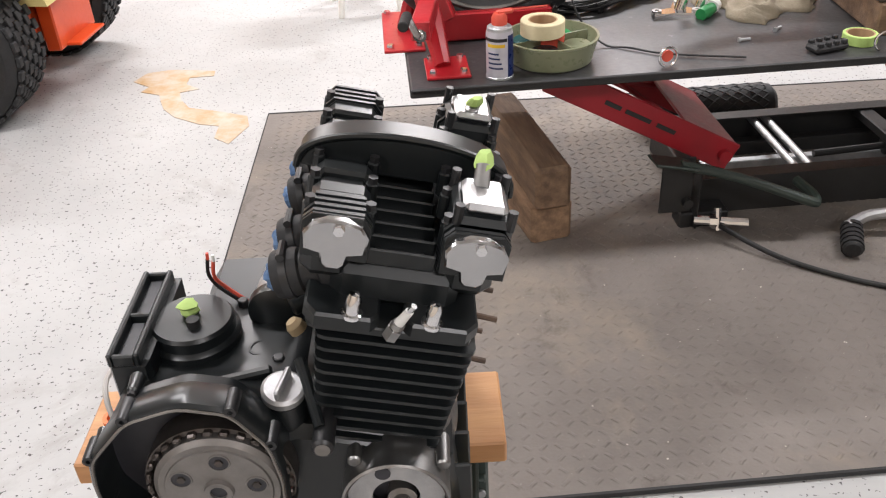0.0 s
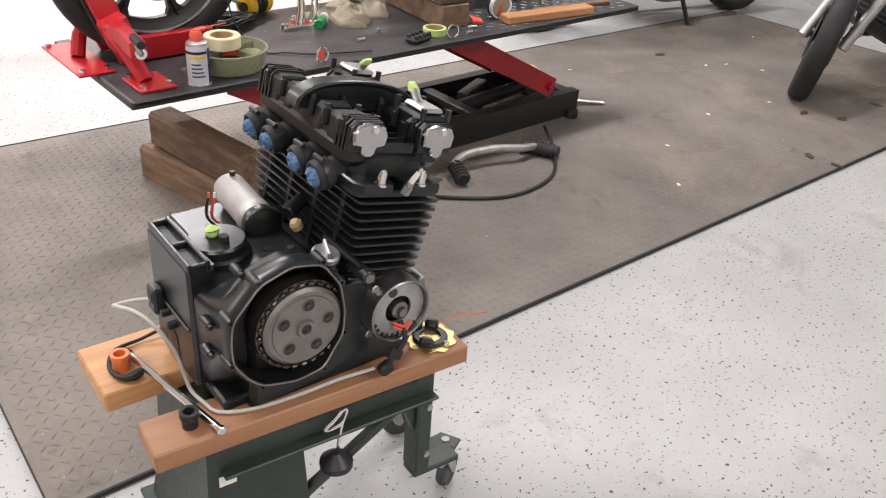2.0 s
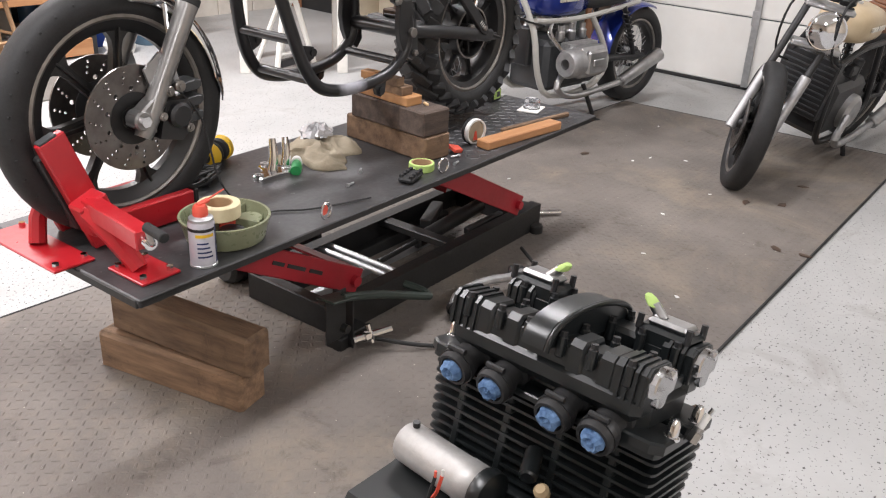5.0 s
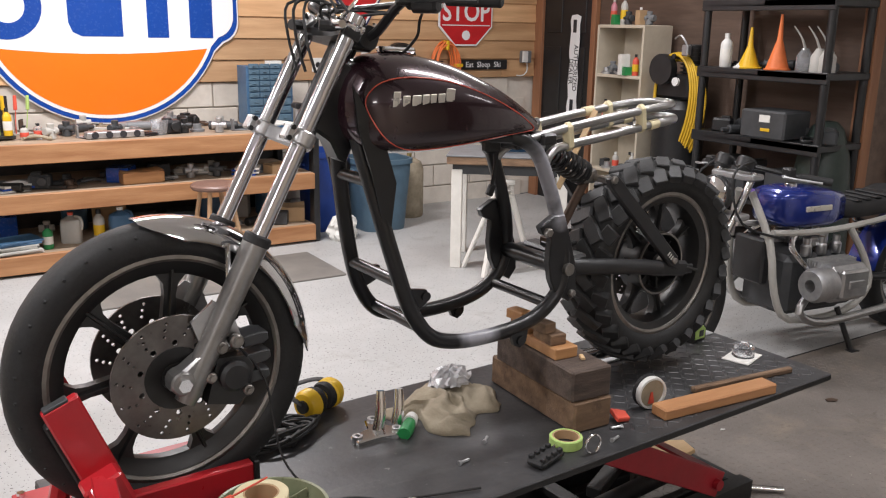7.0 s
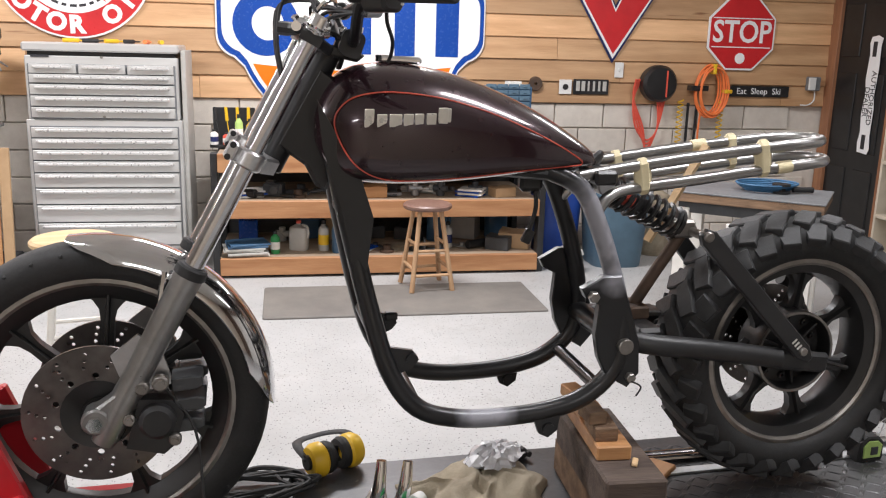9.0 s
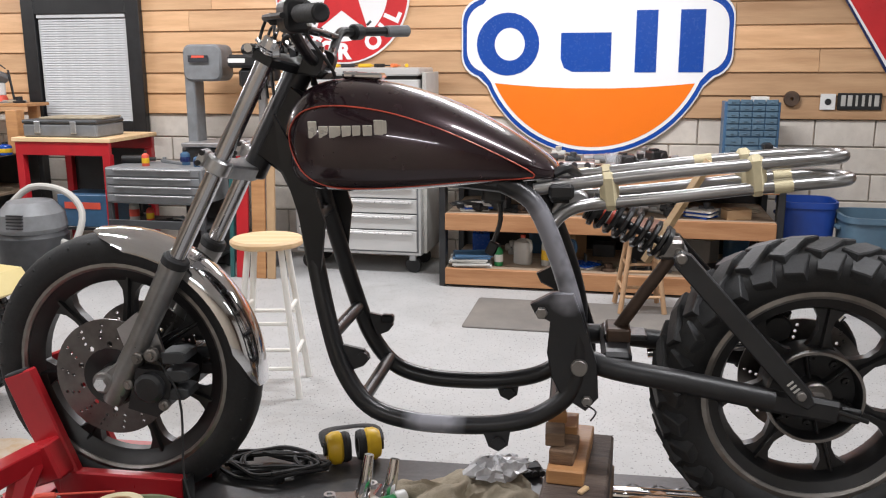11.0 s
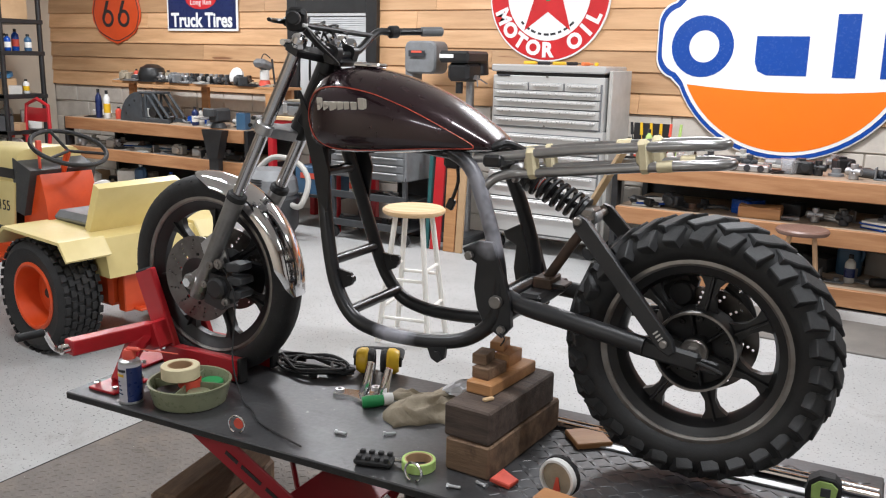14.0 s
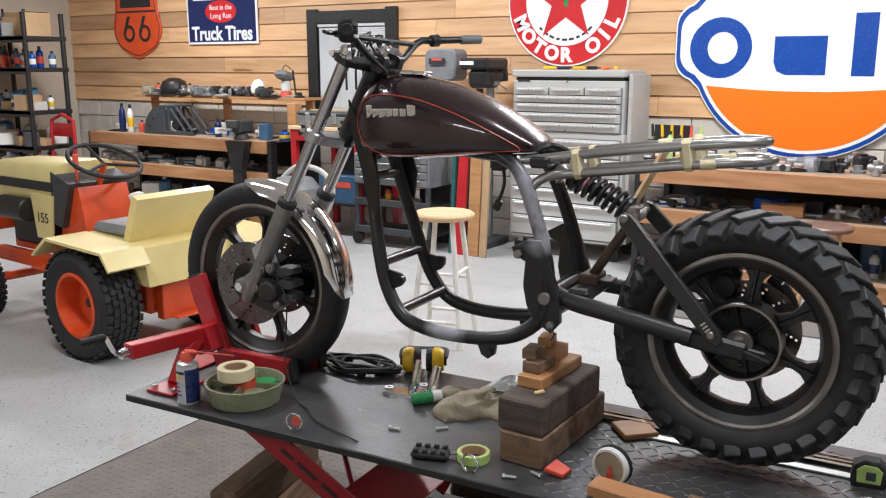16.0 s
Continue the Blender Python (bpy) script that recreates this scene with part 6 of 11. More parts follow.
solo("timber_block", Geo().box(0, 0, 0.043, 0.13, 0.36, 0.086, 0.005), "darktimber", "dark weathered timber block under the motorcycle frame", "timber", on_lift(1.05, -0.09, -5, 0.0875), group="timbers under the frame")
solo("pine_shim", Geo().box(0, 0, 0.016, 0.075, 0.24, 0.032, 0.003), "pine", "pale pine board stacked on the dark timber", "wood offcut", on_lift(1.035, -0.06, -6, 0.174), group="pine shims")
for k, (x, y, z, sx, sy, sz) in enumerate(((1.02, -0.11, 0.2065, 0.05, 0.09, 0.03), (1.025, 0.0, 0.2065, 0.045, 0.08, 0.035), (1.0, -0.105, 0.237, 0.04, 0.06, 0.028), (1.0, 0.0, 0.242, 0.04, 0.06, 0.026))):
    solo("pine_shim", Geo().box(0, 0, sz / 2, sx, sy, sz, 0.002), "timber" if k in (0, 2) else "pine", "small wooden shim packed under the frame tube", "wood offcut", on_lift(x, y, -8 + 5 * k, z), group="pine shims")
solo("wood_chip", Geo().box(0, 0, 0.004, 0.03, 0.012, 0.008, 0.002), "blondwood", "pale wood chip on the dark timber", "wood offcut", on_lift(1.06, -0.2, 60, 0.174))

pd = thing("foot_pedal_peg", "black rubber toothed pedal on the lift deck", "pedal", on_lift(0.815, -0.34, 15))
g = Geo().box(0, 0, 0.012, 0.1, 0.05, 0.018, 0.006)
part("body", g, "rubber", pd)
for k in range(4):
    for s in (-1, 1):
        part("tooth", Geo().box(-0.036 + 0.024 * k, s * 0.017, 0.024, 0.014, 0.012, 0.012, 0.002), "rubber", pd)
part("stub", Geo().cyl((0.05, 0.01, 0.014), (0.075, 0.015, 0.014), 0.006, seg=10), "chrome", pd, "bright threaded stub")
for x, y, rz in ((0.396, -0.372, 10), (0.945, -0.372, -5)):
    solo("ring_hook", Geo().tube([(0.024 * math.cos(radians(a)), 0, 0.026 + 0.024 * math.sin(radians(a))) for a in range(-70, 251, 20)], 0.0032, seg=8, smooth=2), "chrome", "bright steel tie-down ring on the deck edge", "hook", on_lift(x, y, rz), group="tie-down rings")
solo("red_ring_tag", Geo().prism(circle(0.015, 16), 0, 0.004, XZ), "cordred", "small red tag behind the tie-down ring", "tag", on_lift(0.396, -0.362, 10, 0.026))
for x, y, rz in ((1.034, -0.355, 15), (1.108, -0.311, 160), (0.75, -0.18, 40), (0.631, -0.238, 10)):
    solo("bolt", Geo().cyl((0, 0, 0.006), (0.028, 0, 0.005), 0.004, seg=8).cyl((-0.006, 0, 0.006), (0, 0, 0.006), 0.0065, seg=6), "galv", "small loose steel bolt on the deck", "bolt", on_lift(x, y, rz), group="loose bolts")
ga = thing("dial_gauge", "round white dial with red needle standing on the deck", "dial", on_lift(1.275, -0.262, -12))
part("rim", Geo().lathe([(0.04, -0.012), (0.046, -0.012), (0.048, 0.0), (0.046, 0.012), (0.04, 0.012)], pose(0, 0, 0.048) @ AY, 36, closed=True), "plasticwhite", ga, "white plastic rim")
part("case_back", Geo().lathe([(0.0, 0.004), (0.05, 0.004), (0.05, 0.016), (0.0, 0.016)], pose(0, 0, 0.048) @ AY, 32), "rubber", ga, "black backing")
part("face", Geo().lathe([(0.0, -0.004), (0.041, -0.004), (0.041, 0.002), (0, 0.002)], pose(0, 0, 0.048) @ AY, 32), "khaki", ga, "aged dial face")
part("needle", Geo().prism([(-0.01, -0.03), (0.01, -0.03), (0.003, 0.004), (-0.003, 0.004)], 0.005, 0.007, pose(0, 0, 0.046) @ XZ), "cordred", ga, "red needle")
solo("red_tag", Geo().prism([(-0.03, -0.015), (0.02, -0.02), (0.035, 0.01), (-0.01, 0.03)], 0.0, 0.012, pose(0, 0, 0.01, 18, 10, 0), bev=0.003), "cordred", "crumpled red plastic tag on the deck", "tag", on_lift(1.14, -0.275, 10))
solo("brick_board", Geo().box(0, 0, 0.016, 0.43, 0.06, 0.032, 0.004), "bench", "orange-brown wooden bar on the deck edge", "wood bar", on_lift(1.46, -0.345, -7))
solo("brown_stick", Geo().box(0, 0, 0.009, 0.4, 0.02, 0.018, 0.004), "timber", "thin brown wooden stick on the deck", "stick", on_lift(1.66, -0.29, -9))
bl = thing("blister_pack", "clear plastic bearing package on white card", "package", on_lift(1.83, -0.16, 15))
part("card", Geo().box(0, 0, 0.003, 0.12, 0.09, 0.006, 0.002), "paper", bl)
part("blister", Geo().lathe([(0.0, 0.006), (0.036, 0.006), (0.034, 0.04), (0.028, 0.045), (0.0, 0.045)], pose(0.01, 0, 0), 20), "clear", bl)
part("bearing", Geo().lathe([(0.012, 0.008), (0.026, 0.008), (0.026, 0.03), (0.012, 0.03)], pose(0.01, 0, 0), 20, closed=True), "chrome", bl, "bright bearing")
solo("square_offcut", Geo().box(0, 0, 0.008, 0.1, 0.1, 0.016, 0.003), "pine", "square pale wood offcut on the deck", "wood offcut", on_lift(1.24, 0.07, 40))
for y, r in ((0.115, 0.009), (0.15, 0.007)):
    solo("steel_bar", Geo().cyl((1.1, y, r), (1.95, y - 0.01, r), r, seg=10, bev=0.001), "chrome", "long bright steel bar on the deck", "bar", LT, group="steel bars on the deck")
tm = thing("tape_measure", "lime and black tape measure on the deck", "tape measure", on_lift(1.83, 0.035, 4))
part("case", Geo().prism([(-0.038, 0), (0.036, 0), (0.04, 0.01), (0.038, 0.05), (0.022, 0.066), (-0.012, 0.068), (-0.034, 0.052), (-0.04, 0.02)], -0.02, 0.02, XZ, bev=0.005), "rubber", tm, "black rubber case")
part("side_panel", Geo().prism([(-0.026, 0.012), (0.026, 0.012), (0.03, 0.045), (0.016, 0.057), (-0.012, 0.058), (-0.028, 0.044)], 0.02, 0.0235, XZ, bev=0.002), "lime", tm, "lime green side panel")
part("clip", Geo().box(0.004, -0.0245, 0.032, 0.022, 0.003, 0.022, 0.001), "darkgrey", tm, "grey centre plate")
for k in range(8):
    P_ = []
    rr_ = random.Random(20 + k)
    for q in range(9):
        a = q * 0.9 + k
        P_.append((0.29 + 0.15 * math.cos(a) * rr_.uniform(0.4, 1), 0.13 + 0.08 * math.sin(a) * rr_.uniform(0.4, 1), 0.012 + 0.02 * rr_.random()))
    solo("wiring_loom", Geo().tube(P_, rr_.choice((0.004, 0.006, 0.005)), seg=6, smooth=5), "rubber", "tangled black wiring loom on the deck", "wiring", LT, group="wiring on the deck")
for x, y, a in ((0.24, 0.1, 20), (0.36, 0.14, 70), (0.32, 0.08, 130), (0.1, 0.14, 10), (0.02, 0.12, 50)):
    solo("cable_plug", Geo().box(0, 0, 0.014, 0.05, 0.026, 0.026, 0.006).cyl((0.025, 0, 0.014), (0.05, 0, 0.014), 0.007, seg=8), "black", "black cable connector on the deck", "connector", on_lift(x, y, a), group="cable connectors")

# ---- the engine on its stand ----
EN = pose(0, 0, 0)
eng = thing("engine", "black four-cylinder motorcycle engine with open clutch on boards", "engine", EN, (-0.36, -1.56, 0.4755))
CC = [(-0.49, 0.4755), (-0.49, 0.64), (-0.47, 0.668), (-0.38, 0.668), (-0.33, 0.678), (-0.2, 0.65), (-0.165, 0.62), (-0.158, 0.53), (-0.19, 0.4755)]
part("crankcase", Geo().prism(CC, 1.36, 1.715, XZ, bev=0.012), "enginepaint", eng)
CX, CZ, CM = -0.412, 0.635, (-0.44, 0.645)


def spun(pts, n=72, soft=2):
    """A closed outline as n points at even angles round the clutch, rounded off soft times."""
    out = []
    for k in range(n):
        a = 2 * math.pi * k / n
        d = Vector((math.cos(a), math.sin(a)))
        best = 0.0
        for p, q in zip(pts, pts[1:] + pts[:1]):
            p, e = Vector(p) - Vector(CM), Vector(q) - Vector(p)
            w = d.x * e.y - d.y * e.x
            if abs(w) > 1e-9:
                u = (p.x * d.y - p.y * d.x) / w
                if -1e-6 <= u <= 1 + 1e-6:
                    best = max(best, (p.x * e.y - p.y * e.x) / w)
        out.append(best)
    for _ in range(soft):
        out = [(out[k - 1] + 2 * out[k] + out[(k + 1) % n]) / 4 for k in range(n)]
    return [(CM[0] + r * math.cos(2 * math.pi * k / n), CM[1] + r * math.sin(2 * math.pi * k / n)) for k, r in enumerate(out)]


def blend(a, b, f):
    return [(p[0] + (q[0] - p[0]) * f, p[1] + (q[1] - p[1]) * f) for p, q in zip(a, b)]


RING = [(-0.533, 0.69), (-0.538, 0.652), (-0.536, 0.613), (-0.513, 0.577), (-0.49, 0.555), (-0.432, 0.54), (-0.382, 0.546), (-0.344, 0.603), (-0.341, 0.647), (-0.349, 0.699), (-0.381, 0.746), (-0.432, 0.758), (-0.487, 0.741)]
GC = [(-0.541, 0.484), (-0.541, 0.672), (-0.53, 0.685), (-0.42, 0.685), (-0.38, 0.69), (-0.335, 0.69), (-0.318, 0.66), (-0.318, 0.52), (-0.34, 0.484)]
face = spun(RING, soft=1)
inner = [(CM[0] + (x - CM[0]) * 0.955, CM[1] + (z - CM[1]) * 0.955) for x, z in face]
outer = [(CM[0] + (x - CM[0]) * 1.03, CM[1] + (z - CM[1]) * 1.03) for x, z in face]
back = spun(GC, soft=2)
part("gear_case", Geo().loft([[(x, y, z) for x, z in o] for y, o in ((-1.49, back), (-1.61, back), (-1.635, blend(back, outer, 0.1)), (-1.66, blend(back, outer, 0.32)), (-1.685, blend(back, outer, 0.62)), (-1.71, blend(back, outer, 0.88)), (-1.73, outer), (-1.752, outer), (-1.756, face), (-1.756, inner), (-1.7, inner))]), "enginepaint", eng, "smooth black gear case round the clutch opening", sharp=40)
part("case_foot", Geo().box(-0.43, -1.615, 0.487, 0.2, 0.16, 0.022, 0.004), "enginepaint", eng)
# Near-black sheet: the shade inside the clutch opening is put into its colour.
case = part("clutch_housing", Geo().loft([[(x, y, z) for x, z in o] for y, o in ((-1.7015, inner), (-1.7025, blend(inner, [(CX, CZ)] * 72, 0.5)), (-1.703, blend(inner, [(CX, CZ)] * 72, 0.9)))]), "inkshade", eng, "near-black sheet for the shade inside the open clutch housing")
part("gasket_face", Geo().tube([((a[0] + b[0]) / 2, -1.7565, (a[1] + b[1]) / 2) for a, b in zip(face, inner)], 0.0017, seg=6, closed=True, smooth=1), "rimalu", case, "thin bare metal gasket face")
for x, z in (RING[0], RING[2], RING[4], RING[6], RING[7], RING[9], RING[10], RING[12]):
    x, z = CM[0] + (x - CM[0]) * 1.01, CM[1] + (z - CM[1]) * 1.01
    part("cover_boss", Geo().lathe([(0.0028, 0), (0.0062, 0), (0.0068, 0.004), (0.0075, 0.03), (0.0028, 0.03)], pose(x, -1.7568, z) @ AY, 12, closed=True), "satin", case)
part("case_step", Geo().box(-0.425, -1.655, 0.697, 0.13, 0.012, 0.012, 0.003, rot=(0, -3, 12)), "enginepaint", eng)
for x, y, z in ((-0.492, -1.7, 0.735), (-0.546, -1.7, 0.66), (-0.545, -1.69, 0.6)):
    part("case_boss", Geo().cyl((x, y + 0.02, z), (x, y - 0.006, z), 0.0085, 0.0065, seg=12, bev=0.002), "enginepaint", eng)
    part("boss_screw", Geo().cyl((x, y - 0.005, z), (x, y - 0.011, z), 0.0045, seg=8), "satin", eng)
part("clutch_basket", Geo().lathe([(0.0, -1.71), (0.079, -1.71), (0.08, -1.73), (0.079, -1.741), (0.074, -1.742), (0.072, -1.73), (0, -1.73)], pose(CX, 0, CZ) @ AY, 44), "basketsteel", eng, "dark steel clutch basket")
me = Geo().box(0.0745, 0, -1.742, 0.006, 0.0105, 0.012, 0.002).mesh("basket_finger", M["basketsteel"])
for k in range(28):
    part("basket_finger", me, None, eng, "", pose(CX, 0, CZ) @ AY @ Matrix.Rotation(2 * math.pi * k / 28, 4, "Z"))
pp = part("pressure_plate", Geo().lathe([(0.009, -1.75), (0.009, -1.757), (0.0145, -1.757), (0.016, -1.7525), (0.056, -1.7525), (0.057, -1.7505), (0.0635, -1.7505), (0.069, -1.746), (0.069, -1.735), (0.009, -1.735)], pose(CX, 0, CZ) @ AY, 48, closed=True), "clutchplate", eng, "dull grey alloy clutch pressure plate")
for k in range(5):
    a = 2 * math.pi * (k + 0.12) / 5
    x, z = CX + 0.041 * math.cos(a), CZ + 0.041 * math.sin(a)
    # Solid dark disc; the spring hole's shade is only colour.
    part("spring_hole", Geo().lathe([(0.0, -1.7528), (0.0102, -1.7528), (0.0102, -1.751), (0, -1.751)], pose(x, 0, z) @ AY, 18), "inkshade", pp, "dark disc for the shade in a spring hole")
    part("spring_bolt", Geo().lathe([(0.0, -1.7545), (0.0045, -1.7545), (0.005, -1.7525), (0, -1.7525)], pose(x, 0, z) @ AY, 6), "basketsteel", pp)
    part("hole_lip", Geo().lathe([(0.0102, -1.7524), (0.0102, -1.7536), (0.0115, -1.7536), (0.012, -1.7524)], pose(x, 0, z) @ AY, 20, closed=True), "clutchplate", pp)
# Another dark disc that paints the shade of the centre hole.
part("centre_hole", Geo().lathe([(0, -1.7535), (0.0092, -1.7535), (0.0092, -1.74), (0, -1.74)], pose(CX, 0, CZ) @ AY, 16), "inkshade", pp, "dark disc for the shade in the centre hole")
# ignition end
SX, SZ = -0.229, 0.598
ig = part("ignition_housing", Geo().lathe([(0.054, -1.75), (0.0565, -1.752), (0.059, -1.75), (0.059, -1.69), (0.066, -1.66), (0.072, -1.62), (0.072, -1.58), (0.0, -1.58), (0.0, -1.7), (0.053, -1.71)], pose(SX, 0, SZ) @ AY, 40, closed=True), "clutchalu", eng, "grey alloy ignition housing")
part("pickup_plate", Geo().lathe([(0.026, -1.741), (0.0525, -1.741), (0.0525, -1.735), (0.026, -1.735)], pose(SX, 0, SZ) @ AY, 32, closed=True), "castalu", ig, "bright grey backing plate")
# Cavity, plate hole and notches are dark pieces coloured as their shade.
part("cavity", Geo().lathe([(0.0, -1.722), (0.03, -1.722), (0.03, -1.72), (0.0, -1.72)], pose(SX, 0, SZ) @ AY, 24), "inkshade", ig, "dark disc for the shade in the open centre")
part("rotor", Geo().lathe([(0, -1.748), (0.008, -1.748), (0.009, -1.74), (0.016, -1.738), (0.016, -1.715), (0, -1.715)], pose(SX + 0.006, 0, SZ - 0.006) @ AY, 20), "rimalu", ig, "steel rotor bolt")
part("plate_hole", Geo().cyl((SX - 0.012, -1.7424, SZ + 0.037), (SX - 0.012, -1.74, SZ + 0.037), 0.0085, seg=16), "inkshade", ig, "dark disc for the shade in a round hole")
for k in range(9):
    a = radians(200 + 14 * k)
    part("rim_notch", Geo().box(SX + 0.05 * math.cos(a), -1.743, SZ + 0.05 * math.sin(a), 0.006, 0.003, 0.003, 0.0, rot=(0, -math.degrees(a), 0)), "inkshade", ig)
for a in (35, 130, 215):
    part("case_lug", Geo().cyl((SX + 0.064 * math.cos(radians(a)), -1.69, SZ + 0.064 * math.sin(radians(a))), (SX + 0.064 * math.cos(radians(a)), -1.735, SZ + 0.064 * math.sin(radians(a))), 0.008, seg=12, bev=0.002), "clutchalu", ig)
part("ignition_lead", Geo().tube([(SX + 0.004, -1.742, SZ - 0.026), (SX, -1.765, SZ - 0.045), (SX - 0.02, -1.772, SZ - 0.06), (SX - 0.034, -1.765, SZ - 0.085), (SX - 0.034, -1.75, SZ - 0.1)], 0.005, seg=8), "rubber", ig, "black rubber lead")
part("lead_plug", Geo().box(SX - 0.024, -1.768, SZ - 0.066, 0.03, 0.018, 0.02, 0.004, rot=(0, 30, 10)), "rubber", ig, "black connector")
part("lead_plug", Geo().box(SX - 0.034, -1.758, SZ - 0.1, 0.026, 0.02, 0.024, 0.005, rot=(0, -20, 0)), "rubber", ig, "black connector")
for k, dz in enumerate((-0.022, -0.029)):
    part("red_lead", Geo().tube([(SX - 0.012, -1.744, SZ + dz), (SX + 0.004, -1.756, SZ + dz - 0.006), (SX + 0.018, -1.75, SZ + dz - 0.002)], 0.0028, seg=6), "cordred", ig, "red wire")
# end box with its slotted trough
box_ = part("end_box", Geo().prism([(-0.547, 0.492), (-0.547, 0.712), (-0.5, 0.712), (-0.5, 0.492)], 1.465, 1.632, XZ, bev=0.007), "enginepaint", eng, "tall flat black end cover")
for y0, y1 in ((-1.626, -1.56), (-1.548, -1.472)):
    # No opening here: a dark strip paints the slot's shade.
    part("trough_slot", Geo().box(-0.528, (y0 + y1) / 2, 0.713, 0.016, y1 - y0, 0.004, 0.001), "inkshade", box_, "dark strip for the shade in a slot")
for x in (-0.542, -0.512):
    part("trough_wall", Geo().box(x, -1.549, 0.717, 0.007, 0.168, 0.018, 0.002), "enginepaint", box_)
for y in (-1.629, -1.553, -1.468):
    part("trough_web", Geo().box(-0.527, y, 0.716, 0.026, 0.007, 0.015, 0.002), "enginepaint", box_)
part("cover_lip", Geo().box(-0.549, -1.548, 0.6, 0.005, 0.15, 0.006, 0.002), "enginepaint", box_)
fit_ = part("end_fitting", Geo().box(-0.556, -1.497, 0.596, 0.02, 0.034, 0.05, 0.004), "satin", box_, "black bolted fitting")
# Dark patch on the fitting, coloured as the shade in its hole.
part("fitting_hole", Geo().box(-0.5665, -1.497, 0.603, 0.002, 0.018, 0.018), "inkshade", fit_)
for y, z in ((-1.53, 0.585), (-1.555, 0.575)):
    part("fitting_bolt", Geo().cyl((-0.545, y, z), (-0.562, y, z), 0.007, seg=8, bev=0.002), "satin", fit_)
part("rust_mark", Geo().prism([(1.525, 0.5), (1.56, 0.5), (1.555, 0.545), (1.54, 0.56), (1.528, 0.54)], -0.5482, -0.5475, Matrix(((0, 0, 1, 0), (-1, 0, 0, 0), (0, 1, 0, 0), (0, 0, 0, 1)))), "rust", box_, "rusty oil streak")
# top of the case
part("breather_cover", Geo().lathe([(0.0, 0.68), (0.053, 0.68), (0.054, 0.694), (0.0505, 0.698), (0.049, 0.699), (0.049, 0.712), (0.046, 0.7165), (0.0, 0.718)], pose(-0.466, -1.556, 0), 36), "enginepaint", eng, "black round breather cover")
part("breather_stub", Geo().cyl((-0.46, -1.574, 0.714), (-0.46, -1.574, 0.727), 0.008, seg=12), "rubber", eng)
part("green_plug", Geo().loft([[(-0.47 + s * 0.011 * math.cos(a) * (1 + 0.3 * math.sin(3 * a + k)), -1.55 + s * 0.011 * math.sin(a), z) for a in (2 * math.pi * q / 10 for q in range(10))] for k, (s, z) in enumerate(((0.7, 0.716), (1.0, 0.722), (0.8, 0.727), (1.1, 0.732), (0.4, 0.736)))]), "lime", eng, "lime green tape plug")
part("boss_ring", Geo().lathe([(0.006, 0.684), (0.014, 0.684), (0.014, 0.69), (0.011, 0.69), (0.01, 0.687), (0.006, 0.687)], pose(-0.385, -1.586, 0.0), 20, closed=True), "enginepaint", eng)
for x, y in ((-0.5, -1.5), (-0.42, -1.495), (-0.36, -1.61)):
    part("top_bolt", Geo().cyl((x, y, 0.682), (x, y, 0.695), 0.007, seg=8, bev=0.0015), "satin", eng)
FM = pose(-0.341, -1.692, 0.715, 12, 6, 0)
part("filler_neck", Geo().cyl((-0.341, -1.685, 0.67), (-0.341, -1.692, 0.708), 0.024, 0.022, seg=24), "enginepaint", eng)
filler = part("oil_filler", Geo().lathe([(0, -0.008), (0.02, -0.008), (0.0235, -0.004), (0.0235, 0.004), (0.02, 0.007), (0, 0.008)], FM, 28), "castalu", eng, "grey alloy oil filler cap")
part("cap_grip", Geo().box(0, 0, 0.013, 0.038, 0.006, 0.013, 0.002, FM @ pose(0, 0, 0, 0, 0, 75)), "castalu", filler)
part("case_bolt", Geo().cyl((-0.297, -1.757, 0.69), (-0.297, -1.7, 0.69), 0.012, seg=14, bev=0.003), "satin", eng, "black bolt boss")
part("bolt_end", Geo().cyl((-0.297, -1.7575, 0.69), (-0.297, -1.7555, 0.69), 0.008, seg=14), "rimalu", eng, "bare steel bolt end")
part("linkage_rod", Geo().cyl((-0.325, -1.66, 0.728), (-0.3, -1.735, 0.7), 0.007, 0.006, seg=10), "enginepaint", eng)
st_ = part("starter_motor", Geo().lathe([(0, 0), (0.022, 0.0), (0.028, 0.004), (0.031, 0.012), (0.031, 0.118), (0.0322, 0.12), (0.0322, 0.145), (0.029, 0.152), (0, 0.152)], pose(-0.36, -1.365, 0.7, 90, 0, -4), 32), "startercast", eng, "oxidised bare alloy starter motor")
part("starter_nose", Geo().lathe([(0, 0.15), (0.033, 0.15), (0.036, 0.158), (0.034, 0.17), (0.02, 0.178), (0, 0.178)], pose(-0.36, -1.365, 0.7, 90, 0, -4), 24), "enginepaint", st_, "black starter nose")
for x, y, z in ((-0.358, -1.385, 0.733), (-0.378, -1.52, 0.714)):
    part("starter_screw", Geo().cyl((x, y, z - 0.004), (x, y, z + 0.006), 0.0055, seg=8), "satin", st_)
for k, (dx, dy) in enumerate(((0, 0), (0.008, -0.005))):
    ld = part("starter_lead", Geo().tube([(-0.425 + dx, -1.485, 0.685), (-0.448 + dx, -1.487, 0.71), (-0.455 + dx, -1.495 + dy, 0.735), (-0.451 + dx, -1.499 + dy, 0.76)], 0.0025, seg=6), "cordred" if k else "rubber", st_, "thin loose starter lead")
    part("lead_tip", Geo().cyl((-0.451 + dx, -1.499 + dy, 0.758), (-0.45 + dx, -1.499 + dy, 0.769), 0.002, seg=6), "cordred" if k == 0 else "plasticwhite", ld)
# cylinders with their fins
LEAN_ = pose(-0.256, -1.54, 0.655, 0, 13, 0)
